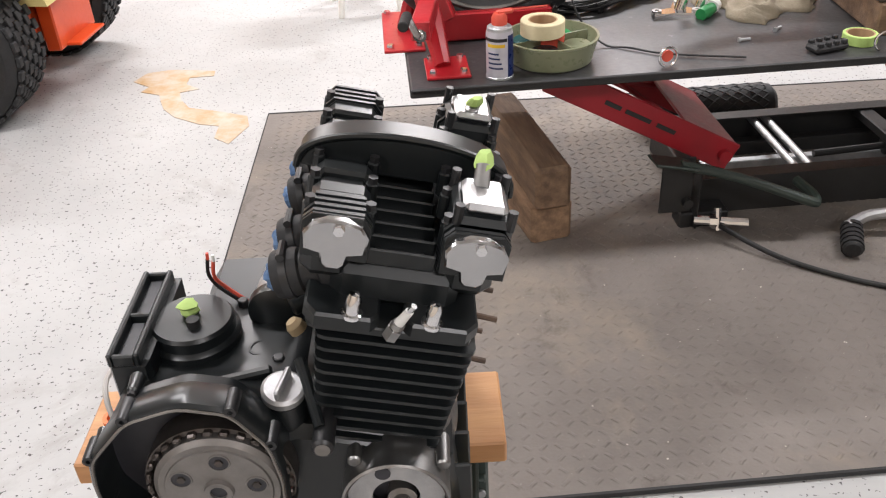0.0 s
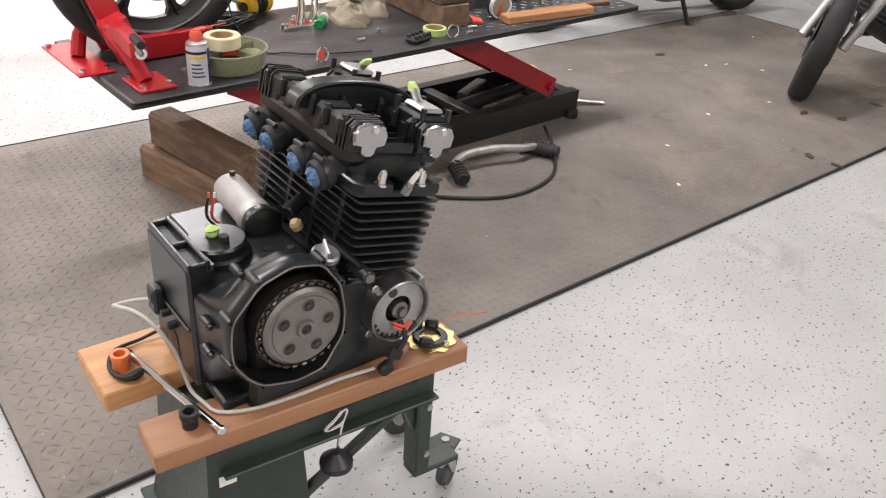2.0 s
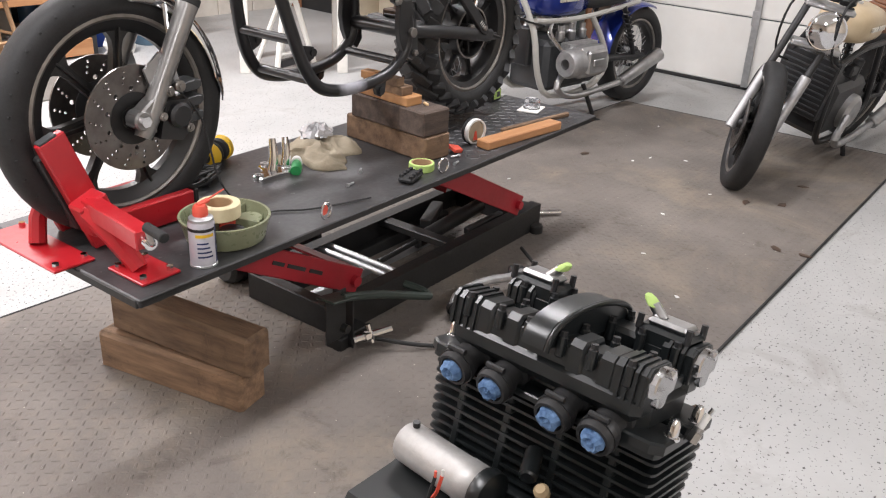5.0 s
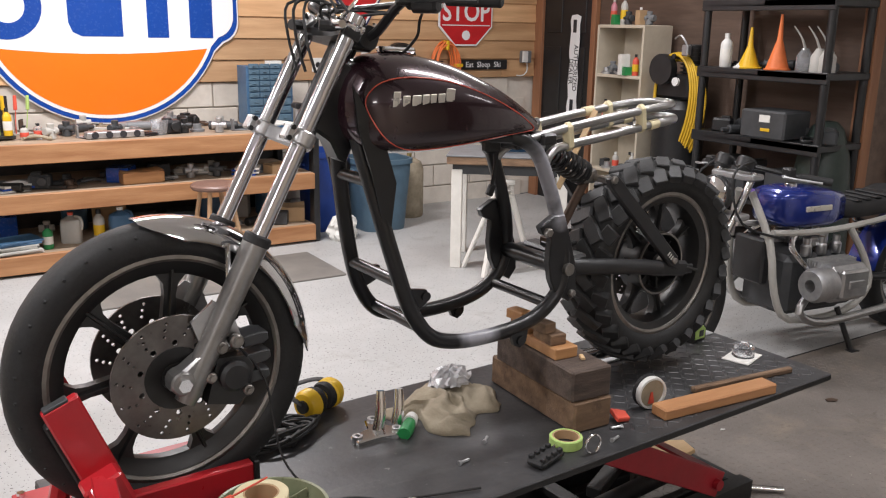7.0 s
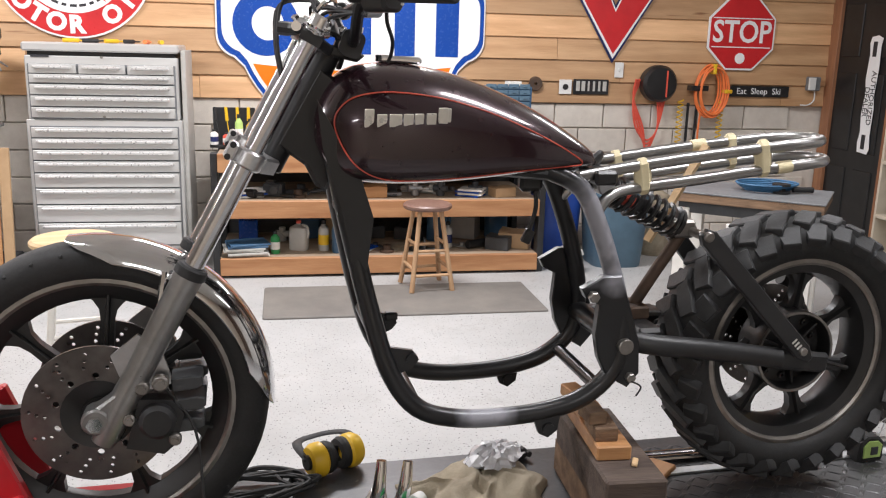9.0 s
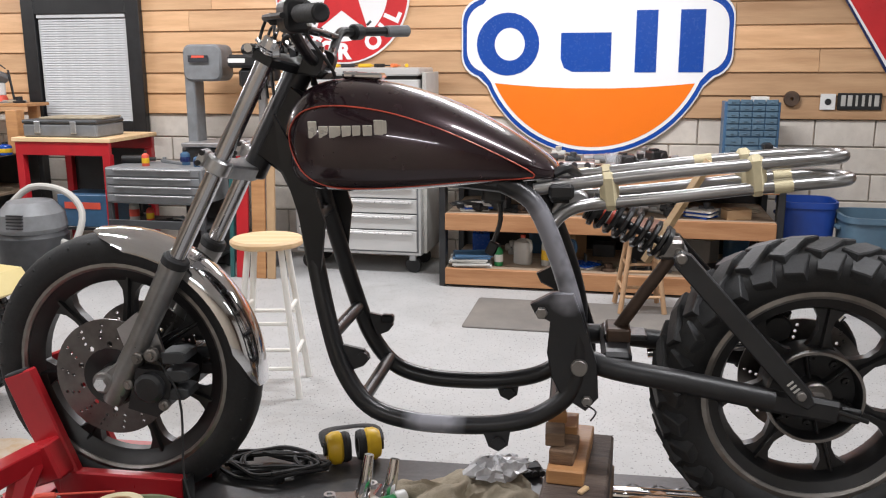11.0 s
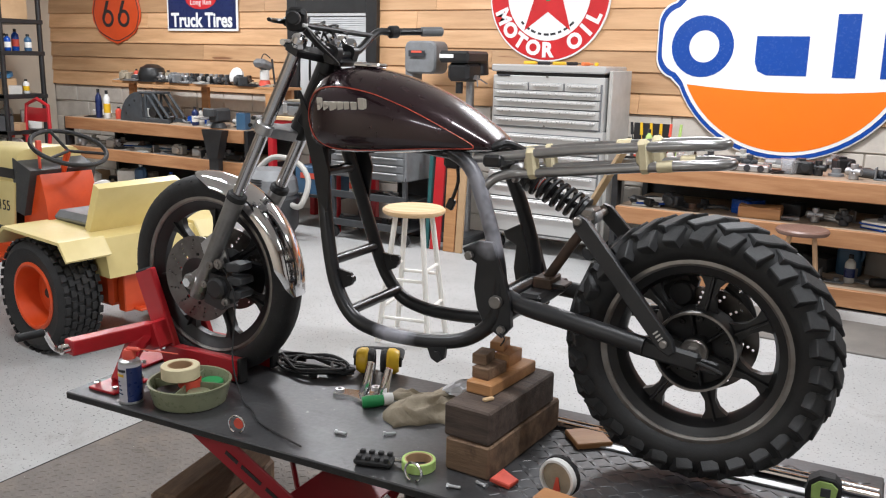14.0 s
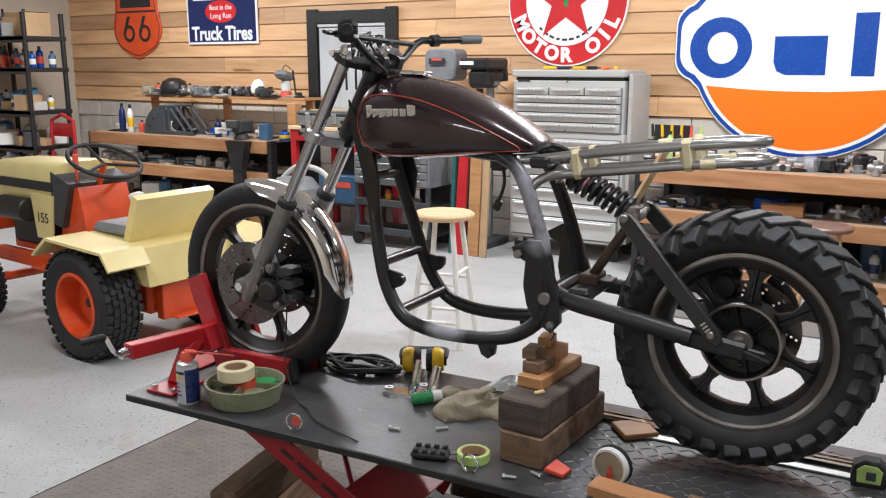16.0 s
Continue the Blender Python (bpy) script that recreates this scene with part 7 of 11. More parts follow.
part("barrel", Geo().box(0.006, 0, 0.07, 0.108, 0.31, 0.17, 0.01, LEAN_), "enginepaint", eng)
for k in range(10):
    z = 0.0 + k * 0.0152
    o = []
    for x, y in rrect(0.138 + 0.0026 * k, 0.348 + 0.0012 * k, 0.01, 2):
        o.append((x + 0.009, y))
    part("cooling_fin", Geo().prism(o, z, z + 0.0042, LEAN_), "enginepaint", eng)
for x in (-0.055, 0.066):
    for y in (-0.12, -0.04, 0.045, 0.125):
        part("fin_web", Geo().box(x, y, 0.07, 0.018, 0.012, 0.138, 0.002, LEAN_), "enginepaint", eng)
part("barrel_foot", Geo().box(0, 0, -0.015, 0.15, 0.33, 0.03, 0.008, LEAN_), "enginepaint", eng)
part("head", Geo().box(0, 0, 0.185, 0.128, 0.3, 0.05, 0.012, LEAN_), "enginepaint", eng)
for s in (-1, 1):
    for e in (-1, 1):
        part("head_ear", Geo().prism([(s * 0.012, e * 0.1), (s * 0.012, e * 0.176), (s * 0.02, e * 0.186), (s * 0.074, e * 0.186), (s * 0.086, e * 0.17), (s * 0.086, e * 0.1)][::s * e], 0.158, 0.173, LEAN_, bev=0.003), "enginepaint", eng, "flat black lug under the dome nut")
part("head_deck", Geo().prism(rrect(0.166, 0.36, 0.012, 2), 0.15, 0.159, LEAN_, bev=0.002), "enginepaint", eng)
for k in range(4):
    part("head_fin", Geo().box(0.0, 0.0, 0.18 + 0.011 * k, 0.05, 0.28, 0.004, 0.0015, LEAN_), "enginepaint", eng)
for k in range(12):
    part("valley_fin", Geo().box(0.0, -0.145 + 0.0255 * k, 0.219, 0.07, 0.004, 0.018, 0.0015, LEAN_), "enginepaint", eng)
for x, y in ((-0.039, -0.177), (0.039, -0.177), (-0.039, 0.177), (0.039, 0.177)):
    part("dome_nut", Geo().lathe([(0, 0.196), (0.005, 0.195), (0.008, 0.188), (0.0085, 0.174), (0.011, 0.173), (0.011, 0.169), (0, 0.169)], LEAN_ @ pose(x, y, 0), 14), "chrome", eng, "chromed dome nut")
for y in (-0.19, -0.06, 0.06, 0.16):
    sp_ = part("spark_plug", Geo().cyl(LEAN_ @ Vector((0.0, y, 0.16)), LEAN_ @ Vector((0.004, y - 0.003, 0.174)), 0.0085, seg=6).cyl(LEAN_ @ Vector((0.004, y - 0.003, 0.174)), LEAN_ @ Vector((0.006, y - 0.004, 0.18)), 0.0068, seg=14), "rawsteel", eng, "steel spark plug hexagon")
    part("insulator", Geo().cyl(LEAN_ @ Vector((0.006, y - 0.004, 0.18)), LEAN_ @ Vector((0.013, y - 0.009, 0.199)), 0.0052, 0.0042, seg=14), "plasticwhite", sp_, "white ceramic insulator")
    part("terminal", Geo().cyl(LEAN_ @ Vector((0.013, y - 0.009, 0.199)), LEAN_ @ Vector((0.016, y - 0.011, 0.207)), 0.0032, seg=10), "chrome", sp_)
# cam boxes
for x, nm in ((-0.07, "intake"), (0.069, "exhaust")):
    cb = part("cam_box", Geo().box(x, 0, 0.205, 0.052, 0.3, 0.04, 0.012, LEAN_), "enginepaint", eng)
    cm = LEAN_ @ pose(x + (0.006 if x < 0 else 0.001), 0, 0.24)
    hi = [(-0.03, -0.024), (0.03, -0.024), (0.03, 0.012), (0.022, 0.021), (-0.022, 0.021), (-0.03, 0.012)]
    lo = [(p * 0.86, q * 0.78 - 0.004) for p, q in hi]
    lid = part("cam_cover", Geo().prism(hi, 0.105, 0.148, cm @ XZ, bev=0.003).prism(lo, -0.148, 0.106, cm @ XZ, bev=0.004), "enginepaint", cb, "black stepped cam cover with cast ribs")
    for yy in [-0.146 + 0.0105 * k for k in range(4)]:
        part("cover_rib", Geo().prism([(p * 1.1, q * 1.12) for p, q in hi], -yy - 0.0025, -yy + 0.0025, cm @ XZ), "enginepaint", lid)
    for yy in ((-0.095, -0.05, 0.05, 0.095) if nm == "intake" else (0.0,)):
        part("cover_step", Geo().prism([(p * 0.98, q * 0.95) for p, q in hi], -yy - 0.011, -yy + 0.011, cm @ XZ, bev=0.004), "enginepaint", lid)
    part("far_end", Geo().prism(hi, -0.15, -0.105, cm @ XZ, bev=0.003), "enginepaint", lid)
    for yy in [0.112, 0.124, 0.136, 0.148]:
        part("cover_rib", Geo().prism([(p * 1.1, q * 1.12) for p, q in hi], -yy - 0.0025, -yy + 0.0025, cm @ XZ), "enginepaint", lid)
    for yy in (-0.125, -0.072, -0.026, 0.026, 0.072, 0.125):
        for s in (-1, 1):
            part("cover_bolt", Geo().cyl(cm @ Vector((s * 0.029, yy, -0.01)), cm @ Vector((s * 0.029, yy, 0.019)), 0.0068, seg=10, bev=0.002), "enginepaint", lid)
            part("bolt_head", Geo().cyl(cm @ Vector((s * 0.029, yy, 0.018)), cm @ Vector((s * 0.029, yy, 0.025)), 0.0055, seg=6), "satin", lid)
    oc = [(-0.031, 0.006), (-0.0235, 0.018), (-0.008, 0.0225), (0.008, 0.0225), (0.0235, 0.018), (0.031, 0.006), (0.0285, -0.012), (0.0135, -0.0155), (0.0115, -0.026), (0.006, -0.031), (-0.006, -0.031), (-0.0115, -0.026), (-0.0135, -0.0155), (-0.0285, -0.012)]
    part("cap_flange", Geo().prism([(p * 1.08, q * 1.08) for p, q in hi], 0.148, 0.153, cm @ XZ, bev=0.001), "enginepaint", cb)
    cap = part("end_cap", Geo().prism(oc, 0.153, 0.163, cm @ XZ, bev=0.0022), "capalu", cb, "polished alloy cam end cap with a hanging tongue")
    part("cap_bolt", Geo().cyl(cm @ Vector((0.002, -0.162, 0.015)), cm @ Vector((0.002, -0.169, 0.015)), 0.0055, seg=6), "chrome", cap)
ao = [(-0.116 * math.cos(radians(a)), 0.05 * math.sin(radians(a)) ** 0.75) for a in range(0, 181, 10)]
part("chain_tunnel", Geo().prism(ao, -0.02, 0.02, LEAN_ @ pose(0.0, 0.0, 0.237) @ XZ, bev=0.006), "enginepaint", eng, "black arched cam chain cover")
part("chain_tunnel_lip", Geo().tube([LEAN_ @ Vector((x, -0.02, 0.237 + z)) for x, z in ao], 0.004, seg=8), "enginepaint", eng)
for y, py in ((0.115, 0.08), (-0.098, -0.055)):
    hs_ = part("vent_housing", Geo().box(0.074, y, 0.255, 0.058, 0.08, 0.03, 0.006, LEAN_), "enginepaint", eng)
    for bx in (-0.026, 0.026):
        for by in (-0.036, 0.036):
            part("housing_bolt", Geo().cyl(LEAN_ @ Vector((0.074 + bx, y + by, 0.262)), LEAN_ @ Vector((0.074 + bx, y + by, 0.283)), 0.005, seg=8), "satin", hs_)
    part("vent_cover", Geo().box(0.075, y, 0.275, 0.044, 0.06, 0.011, 0.005, LEAN_), "alu", hs_, "bare alloy vent cover")
    p0, p1 = LEAN_ @ Vector((0.072, y + (py - y) * 0.3, 0.276)), LEAN_ @ Vector((0.073, py, 0.304))
    part("vent_stub", Geo().cyl(p0, p0.lerp(p1, 0.62), 0.009, 0.008, seg=12), "alu", hs_)
    part("green_plug", Geo().loft([[p0.lerp(p1, f) + Vector((q_ * math.cos(a), q_ * math.sin(a) * (1 + 0.2 * math.sin(3 * a)), 0)) for a in (2 * math.pi * q / 9 for q in range(9))] for f, q_ in ((0.55, 0.008), (0.62, 0.0105), (0.85, 0.009), (1.0, 0.006))]), "lime", hs_, "lime green tape plug")
for k, y in enumerate((-0.111, -0.047, 0.048, 0.114)):
    c0 = LEAN_ @ Vector((-0.06, y, 0.182))
    c1 = LEAN_ @ Vector((-0.119, y, 0.157))
    IM = Matrix.Translation(c0) @ (c1 - c0).to_track_quat("Z", "Y").to_matrix().to_4x4()
    it = part("intake_stub", Geo().lathe([(0.0, 0.0), (0.027, 0.0), (0.027, 0.014), (0.021, 0.018), (0.0205, 0.034), (0.024, 0.036), (0.0255, 0.042), (0.0255, 0.06), (0.0235, 0.064), (0.019, 0.064), (0.0185, 0.054), (0.0, 0.054)], IM, 26), "rubber", eng, "black rubber intake stub")
    rr_ = random.Random(k)
    ro = [[rr_.uniform(0.6, 1.3) for _ in range(16)] for _ in range(6)]
    part("rag_plug", Geo().loft([[IM @ Vector((s * 0.0165 * (0.7 + 0.3 * ro[j][q]) * math.cos(a), s * 0.0165 * (0.7 + 0.3 * ro[j][q]) * math.sin(a), h + 0.005 * (ro[j][q] - 1))) for q, a in ((q, 2 * math.pi * q / 16) for q in range(16))] for j, (h, s) in enumerate(((0.056, 1.0), (0.063, 1.0), (0.069, 0.9), (0.073, 0.6), (0.07, 0.35), (0.074, 0.12)))]), "bluerag", it, "crumpled blue paper towel plug", sharp=20)
    part("intake_clamp", Geo().lathe([(0.0256, 0.046), (0.0272, 0.046), (0.0272, 0.054), (0.0256, 0.054)], IM, 24, closed=True), "satin", it, "black clamp band")
    part("clamp_screw", Geo().cyl(c0.lerp(c1, 0.78) + Vector((-0.004, -0.014, 0.027)), c0.lerp(c1, 0.78) + Vector((-0.004, 0.014, 0.027)), 0.0045, seg=8), "satin", it)
for y in (-0.15, -0.1, 0.02, 0.1):
    for dz in (0.17, 0.115):
        part("exhaust_stud", Geo().cyl(LEAN_ @ Vector((0.07, y, dz)), LEAN_ @ Vector((0.107, y, dz - 0.004)), 0.003, seg=6), "rust", eng)
part("tensioner", Geo().cyl((-0.345, -1.57, 0.735), (-0.3, -1.55, 0.745), 0.013, seg=14, bev=0.003), "enginepaint", eng)
part("brass_fitting", Geo().lathe([(0, 0), (0.011, 0), (0.011, 0.01), (0.007, 0.016), (0, 0.016)], pose(-0.335, -1.59, 0.715, 0, -30, 0), 12), "cork", eng, "tan plug")
for k in range(7):
    part("sump_rib", Geo().box(-0.16, -1.7 + 0.05 * k, 0.55, 0.03, 0.006, 0.1, 0.002), "enginepaint", eng)
part("white_hose", Geo().tube([(-0.55, -1.512, 0.6), (-0.58, -1.47, 0.585), (-0.608, -1.436, 0.565), (-0.613, -1.455, 0.575), (-0.604, -1.53, 0.605), (-0.59, -1.575, 0.6), (-0.57, -1.6, 0.56), (-0.56, -1.606, 0.51), (-0.556, -1.62, 0.482), (-0.55, -1.655, 0.4795), (-0.54, -1.69, 0.4795), (-0.49, -1.713, 0.4795), (-0.42, -1.722, 0.48), (-0.34, -1.727, 0.484), (-0.275, -1.742, 0.492)], 0.0035, seg=8, smooth=3), "hosegrey", eng, "off-white hose looping over the board")

stand = thing("work_stand", "dark green folding work stand on castors", "work stand", EN, (-0.36, -1.56, 0))
SM = pose(-0.36, -1.6, 0, 0, 0, -3) @ pose(0.36, 1.6, 0)
part("pedestal", Geo().loft([[SM @ Vector((x, y, z)) for x, y in ((x0, y0), (x1, y0), (x1, y1), (x0, y1))] for x0, x1, y0, y1, z in ((-0.6, -0.37, -1.73, -1.44, 0.1), (-0.575, -0.39, -1.72, -1.45, 0.24), (-0.565, -0.4, -1.712, -1.455, 0.436))]), "standgreen", stand, "wide dark green sheet-steel leg", sharp=20)
part("foot_flange", Geo().box(-0.5, -1.585, 0.1, 0.24, 0.33, 0.012, 0.003, SM), "standgreen", stand)
part("sticker", Geo().box(-0.535, -1.7175, 0.345, 0.03, 0.002, 0.022, 0.0, SM, rot=(3, 0, 0)), "paper", stand, "small pale sticker")
for y in (-1.7, -1.47):
    rl = part("rail", Geo().box(-0.335, y, 0.402, 0.42, 0.032, 0.068, 0.005, SM), "standgreen", stand)
    part("rail_lip", Geo().box(-0.335, y - 0.013, 0.366, 0.42, 0.05, 0.007, 0.002, SM), "standgreen", rl)
    for x in (-0.38, -0.3, -0.235, -0.165):
        # Rail holes are dark discs that carry the shade as colour.
        part("rail_hole", Geo().cyl(SM @ Vector((x, y - 0.0168, 0.405)), SM @ Vector((x, y - 0.0155, 0.405)), 0.006, seg=12), "inkshade", rl)
for x in (-0.3, -0.16):
    part("cross_bar", Geo().box(x, -1.585, 0.395, 0.05, 0.2, 0.03, 0.004, SM), "standgreen", stand)
for y, e in ((-1.69, -1), (-1.47, 1)):
    lg = part("leg", Geo().box(-0.138, y, 0.285, 0.034, 0.05, 0.25, 0.004, SM), "standgreen", stand)
    part("gusset", Geo().prism([(-0.155, 0.37), (-0.24, 0.37), (-0.205, 0.35), (-0.175, 0.32), (-0.155, 0.27)], -y - 0.006, -y + 0.012, SM @ XZ, bev=0.002), "standgreen", lg)
    for z in (0.33, 0.21):
        part("leg_bolt", Geo().cyl(SM @ Vector((-0.132, y - 0.03, z)), SM @ Vector((-0.132, y - 0.02, z)), 0.007, seg=8), "castalu", lg)
    part("foot", Geo().box(-0.1, y, 0.155, 0.11, 0.044, 0.014, 0.003, SM), "standgreen", lg)
for fx, fy, rz in ((-0.035, -1.66, 30), (-0.04, -1.45, -20), (-0.525, -1.36, 60), (-0.63, -1.77, -30)):
    cs = part("caster_plate", Geo().box(fx, fy, 0.128, 0.06, 0.05, 0.006, 0.002, rot=(0, 0, rz)).box(fx + (-0.04 if fx > -0.3 else 0.03), fy + (-0.015 if fy < -1.5 else 0.03) * (0 if fx > -0.3 else 1), 0.137, 0.09, 0.05, 0.01, 0.002), "standgreen", stand)
    CM_ = pose(fx, fy, 0, 0, 0, rz)
    fk = part("caster_fork", Geo().lathe([(0, 0.098), (0.022, 0.098), (0.024, 0.108), (0.014, 0.124), (0.009, 0.145), (0, 0.147)], CM_, 18), "castalu", stand, "grey metal castor fork")
    for s in (-1, 1):
        part("fork_side", Geo().prism([(-0.02, 0.1), (0.018, 0.1), (0.034, 0.045), (0.026, 0.034), (0.014, 0.04)], s * 0.016 - 0.002, s * 0.016 + 0.002, CM_ @ XZ), "castalu", fk)
    part("caster_wheel", Geo().lathe([(0, -0.012), (0.034, -0.012), (0.038, -0.006), (0.038, 0.006), (0.034, 0.012), (0, 0.012)], CM_ @ pose(0.022, 0, 0.038) @ AY, 24), "darkgrey", fk, "dark castor wheel")
    part("brake_tab", Geo().box(-0.02, 0, 0.09, 0.04, 0.024, 0.006, 0.002, CM_, rot=(0, 25, 0)), "castalu", fk)
part("brace", Geo().cyl((-0.45, -1.69, 0.18), (-0.16, -1.69, 0.34), 0.012, seg=8), "standgreen", stand)
part("screw_handle", Geo().tube([(-0.345, -1.735, 0.33), (-0.338, -1.735, 0.38), (-0.328, -1.736, 0.415), (-0.335, -1.737, 0.423), (-0.35, -1.738, 0.41), (-0.372, -1.738, 0.395), (-0.36, -1.736, 0.388), (-0.338, -1.735, 0.39)], 0.0038, seg=8, smooth=3), "chrome", stand, "bright bent wire handle")
part("clamp_knob", Geo().lathe([(0, 0.3), (0.02, 0.3), (0.03, 0.306), (0.03, 0.318), (0.018, 0.328), (0.008, 0.336), (0, 0.336)], pose(-0.352, -1.742, 0), 24), "satin", stand, "black clamp knob")
solo("pine_board", Geo().box(-0.385, -1.477, 0.456, 0.585, 0.148, 0.038, 0.003), "pine", "orange pine board under the engine on the stand", "board", EN, group="boards under the engine")
solo("pine_board", Geo().box(0, 0, 0, 0.58, 0.09, 0.038, 0.003), "boardred", "red-brown wooden board under the engine on the stand", "board", pose(-0.368, -1.7, 0.456, 0, 0, -3.2), group="boards under the engine")
br = thing("breaker_bar", "bright steel rod lying across both boards", "rod", EN, (-0.58, -1.6, 0.476))
part("rod", Geo().cyl((-0.611, -1.478, 0.4895), (-0.556, -1.735, 0.4845), 0.0062, 0.0066, seg=14, bev=0.001), "chrome", br)
part("rod_head", Geo().cyl((-0.614, -1.466, 0.4855), (-0.611, -1.484, 0.489), 0.0095, seg=12, bev=0.002), "satin", br, "dark drive end")
part("rod_end", Geo().cyl((-0.5562, -1.734, 0.4846), (-0.5545, -1.742, 0.4845), 0.0085, seg=12, bev=0.002), "chrome", br)
solo("orange_cap", Geo().lathe([(0.0, 0.0), (0.013, 0.0), (0.014, 0.022), (0.016, 0.024), (0.016, 0.032), (0.01, 0.032), (0.009, 0.006), (0, 0.006)], None, 20), "cordorange", "small open orange plastic cap on the board", "cap", pose(-0.629, -1.495, 0.4755))
solo("socket", Geo().lathe([(0.008, 0), (0.013, 0), (0.013, 0.016), (0.0155, 0.019), (0.0155, 0.03), (0.0095, 0.03), (0.008, 0.02)], None, 18, closed=True), "satin", "small black socket standing on the board", "socket", pose(-0.588, -1.692, 0.4755))
solo("plug_lead", Geo().tube([(-0.53, -1.44, 0.492), (-0.575, -1.44, 0.482), (-0.62, -1.445, 0.481), (-0.642, -1.47, 0.4805), (-0.648, -1.505, 0.4805), (-0.638, -1.53, 0.482), (-0.622, -1.536, 0.484), (-0.608, -1.53, 0.484)], [0.003, 0.003, 0.0035, 0.0035, 0.004, 0.005, 0.0085, 0.0075], seg=8), "rubber", "black spark plug lead on the pine board", "cable", EN)
sp = thing("stator_plate", "brass ignition plate with black coils on the board", "engine part", pose(-0.13, -1.706, 0.4755, 0, 0, 20))
part("plate", Geo().prism([((0.046 + 0.004 * math.sin(9 * t)) * math.cos(t), (0.046 + 0.004 * math.sin(9 * t)) * math.sin(t)) for t in (2 * math.pi * k / 48 for k in range(48))], 0, 0.003), "brass", sp)
part("inner_ring", Geo().lathe([(0.02, 0.003), (0.033, 0.003), (0.033, 0.007), (0.03, 0.009), (0.02, 0.009)], None, 28, closed=True), "satin", sp, "black inner ring")
for a in (0.5, 3.5):
    part("coil", Geo().box(0.03 * math.cos(a), 0.03 * math.sin(a), 0.014, 0.026, 0.016, 0.018, 0.005, rot=(0, 0, math.degrees(a) + 90)), "satin", sp, "black coil")
    part("clamp_screw", Geo().cyl((0.036 * math.cos(a + 1.2), 0.036 * math.sin(a + 1.2), 0.003), (0.036 * math.cos(a + 1.2), 0.036 * math.sin(a + 1.2), 0.01), 0.006, seg=10, bev=0.001), "chrome", sp, "bright screw")
solo("thin_wire", Geo().tube([(-0.09, -1.69, 0.49), (-0.06, -1.69, 0.492), (-0.02, -1.7, 0.488), (0.01, -1.705, 0.485)], 0.0016, seg=5), "copper", "thin coloured wires trailing off the board", "wire", EN)


# ---- signs on the plank wall ----
FY = WALL_Y - 0.022
WM = Matrix(((1, 0, 0, 0), (0, 0, -1, FY), (0, 1, 0, 0), (0, 0, 0, 1)))  # wall coordinates: x, z, out of the wall


def on_wall(x, z, out=0.0):
    return WM @ Matrix.Translation((x, z, out))


# the great orange, white and blue enamel sign
def badge_outline(k):
    R, hx, zb = 0.857 - k, 0.972 - k, 1.38 + k
    zc, cx = 1.69, 0.87
    zt = 2 * zc - zb
    half = math.sqrt(max(R * R - (zc - zb) ** 2, 0))
    a = math.degrees(math.asin((zc - zb) / R))
    out = []
    r = 0.16
    out += circle(r, 7, cx + hx - r, zb + r + 0.02, -75, 0)
    out += circle(r, 7, cx + hx - r, zt - r - 0.02, 0, 75)
    out += circle(R, 25, cx, zc, a + 3, 177 - a)
    out += circle(r, 7, cx - hx + r, zt - r - 0.02, 105, 180)
    out += circle(r, 7, cx - hx + r, zb + r + 0.02, 180, 255)
    out += circle(R, 25, cx, zc, 183 + a, 357 - a)
    return out


gs = thing("enamel_sign", "large orange, white and blue enamel petrol sign on planks", "sign", WM, (0.87, 0.85, 0))
part("backing", Geo().prism(badge_outline(0.0), 0.004, 0.016, None, bev=0.004), "signwhite", gs)
part("border", Geo().prism(badge_outline(0.012), 0.016, 0.019), "signblue", gs, "blue border")
part("field", Geo().prism(badge_outline(0.042), 0.019, 0.022), "signwhite", gs, "white field")
Rk, zc, cx = 0.857 - 0.068, 1.69, 0.87
aa = math.degrees(math.asin((zc - 1.365) / Rk))
seg_ = circle(Rk, 30, cx, zc, 180 + aa, 360 - aa)
hw_ = Rk * math.cos(radians(aa))
seg_ += [(cx + hw_ * t, 1.365 - 0.038 * (1 - t * t)) for t in (0.8, 0.5, 0.2, -0.2, -0.5, -0.8)]
part("lower_field", Geo().prism(seg_, 0.022, 0.0245), "signorange", gs, "orange lower field")
seg_ = [(x, 2 * zc - z) for x, z in seg_]
part("upper_field", Geo().prism(seg_, 0.022, 0.0245), "signorange", gs, "orange upper field")
n = 28
o1, o2 = circle(0.231, n, 0.246, 1.646, 0, 360, 0.226), circle(0.112, n, 0.26, 1.646, 0, 360, 0.118)
g = Geo()
g.add([(x, z, h) for o, h in ((o1, 0.022), (o1, 0.025), (o2, 0.025), (o2, 0.022)) for x, z in o], [(k * n + i, k * n + (i + 1) % n, (k + 1) * n + (i + 1) % n, (k + 1) * n + i) for k in range(3) for i in range(n)])
part("blue_ring", g, "signblue", gs, "plain blue ring")
part("blue_block", Geo().prism([(0.635, 1.724), (0.635, 1.54), (0.66, 1.475), (0.72, 1.447), (0.995, 1.447), (0.995, 1.724)], 0.022, 0.025), "signblue", gs, "plain blue block")
part("blue_bar", Geo().prism([(1.165, 1.442), (1.315, 1.442), (1.315, 1.876), (1.165, 1.876)], 0.022, 0.025), "signblue", gs, "plain blue bar")
part("blue_bar", Geo().prism([(1.47, 1.442), (1.64, 1.442), (1.64, 1.876), (1.47, 1.876)], 0.022, 0.025), "signblue", gs, "plain blue bar")

# round motor oil sign
ms = thing("round_sign", "round red and white enamel motor oil sign with star", "sign", on_wall(-1.03, 2.04))
part("plate", Geo().prism(circle(0.535, 56), 0.002, 0.014, None, bev=0.003), "signwhite", ms)
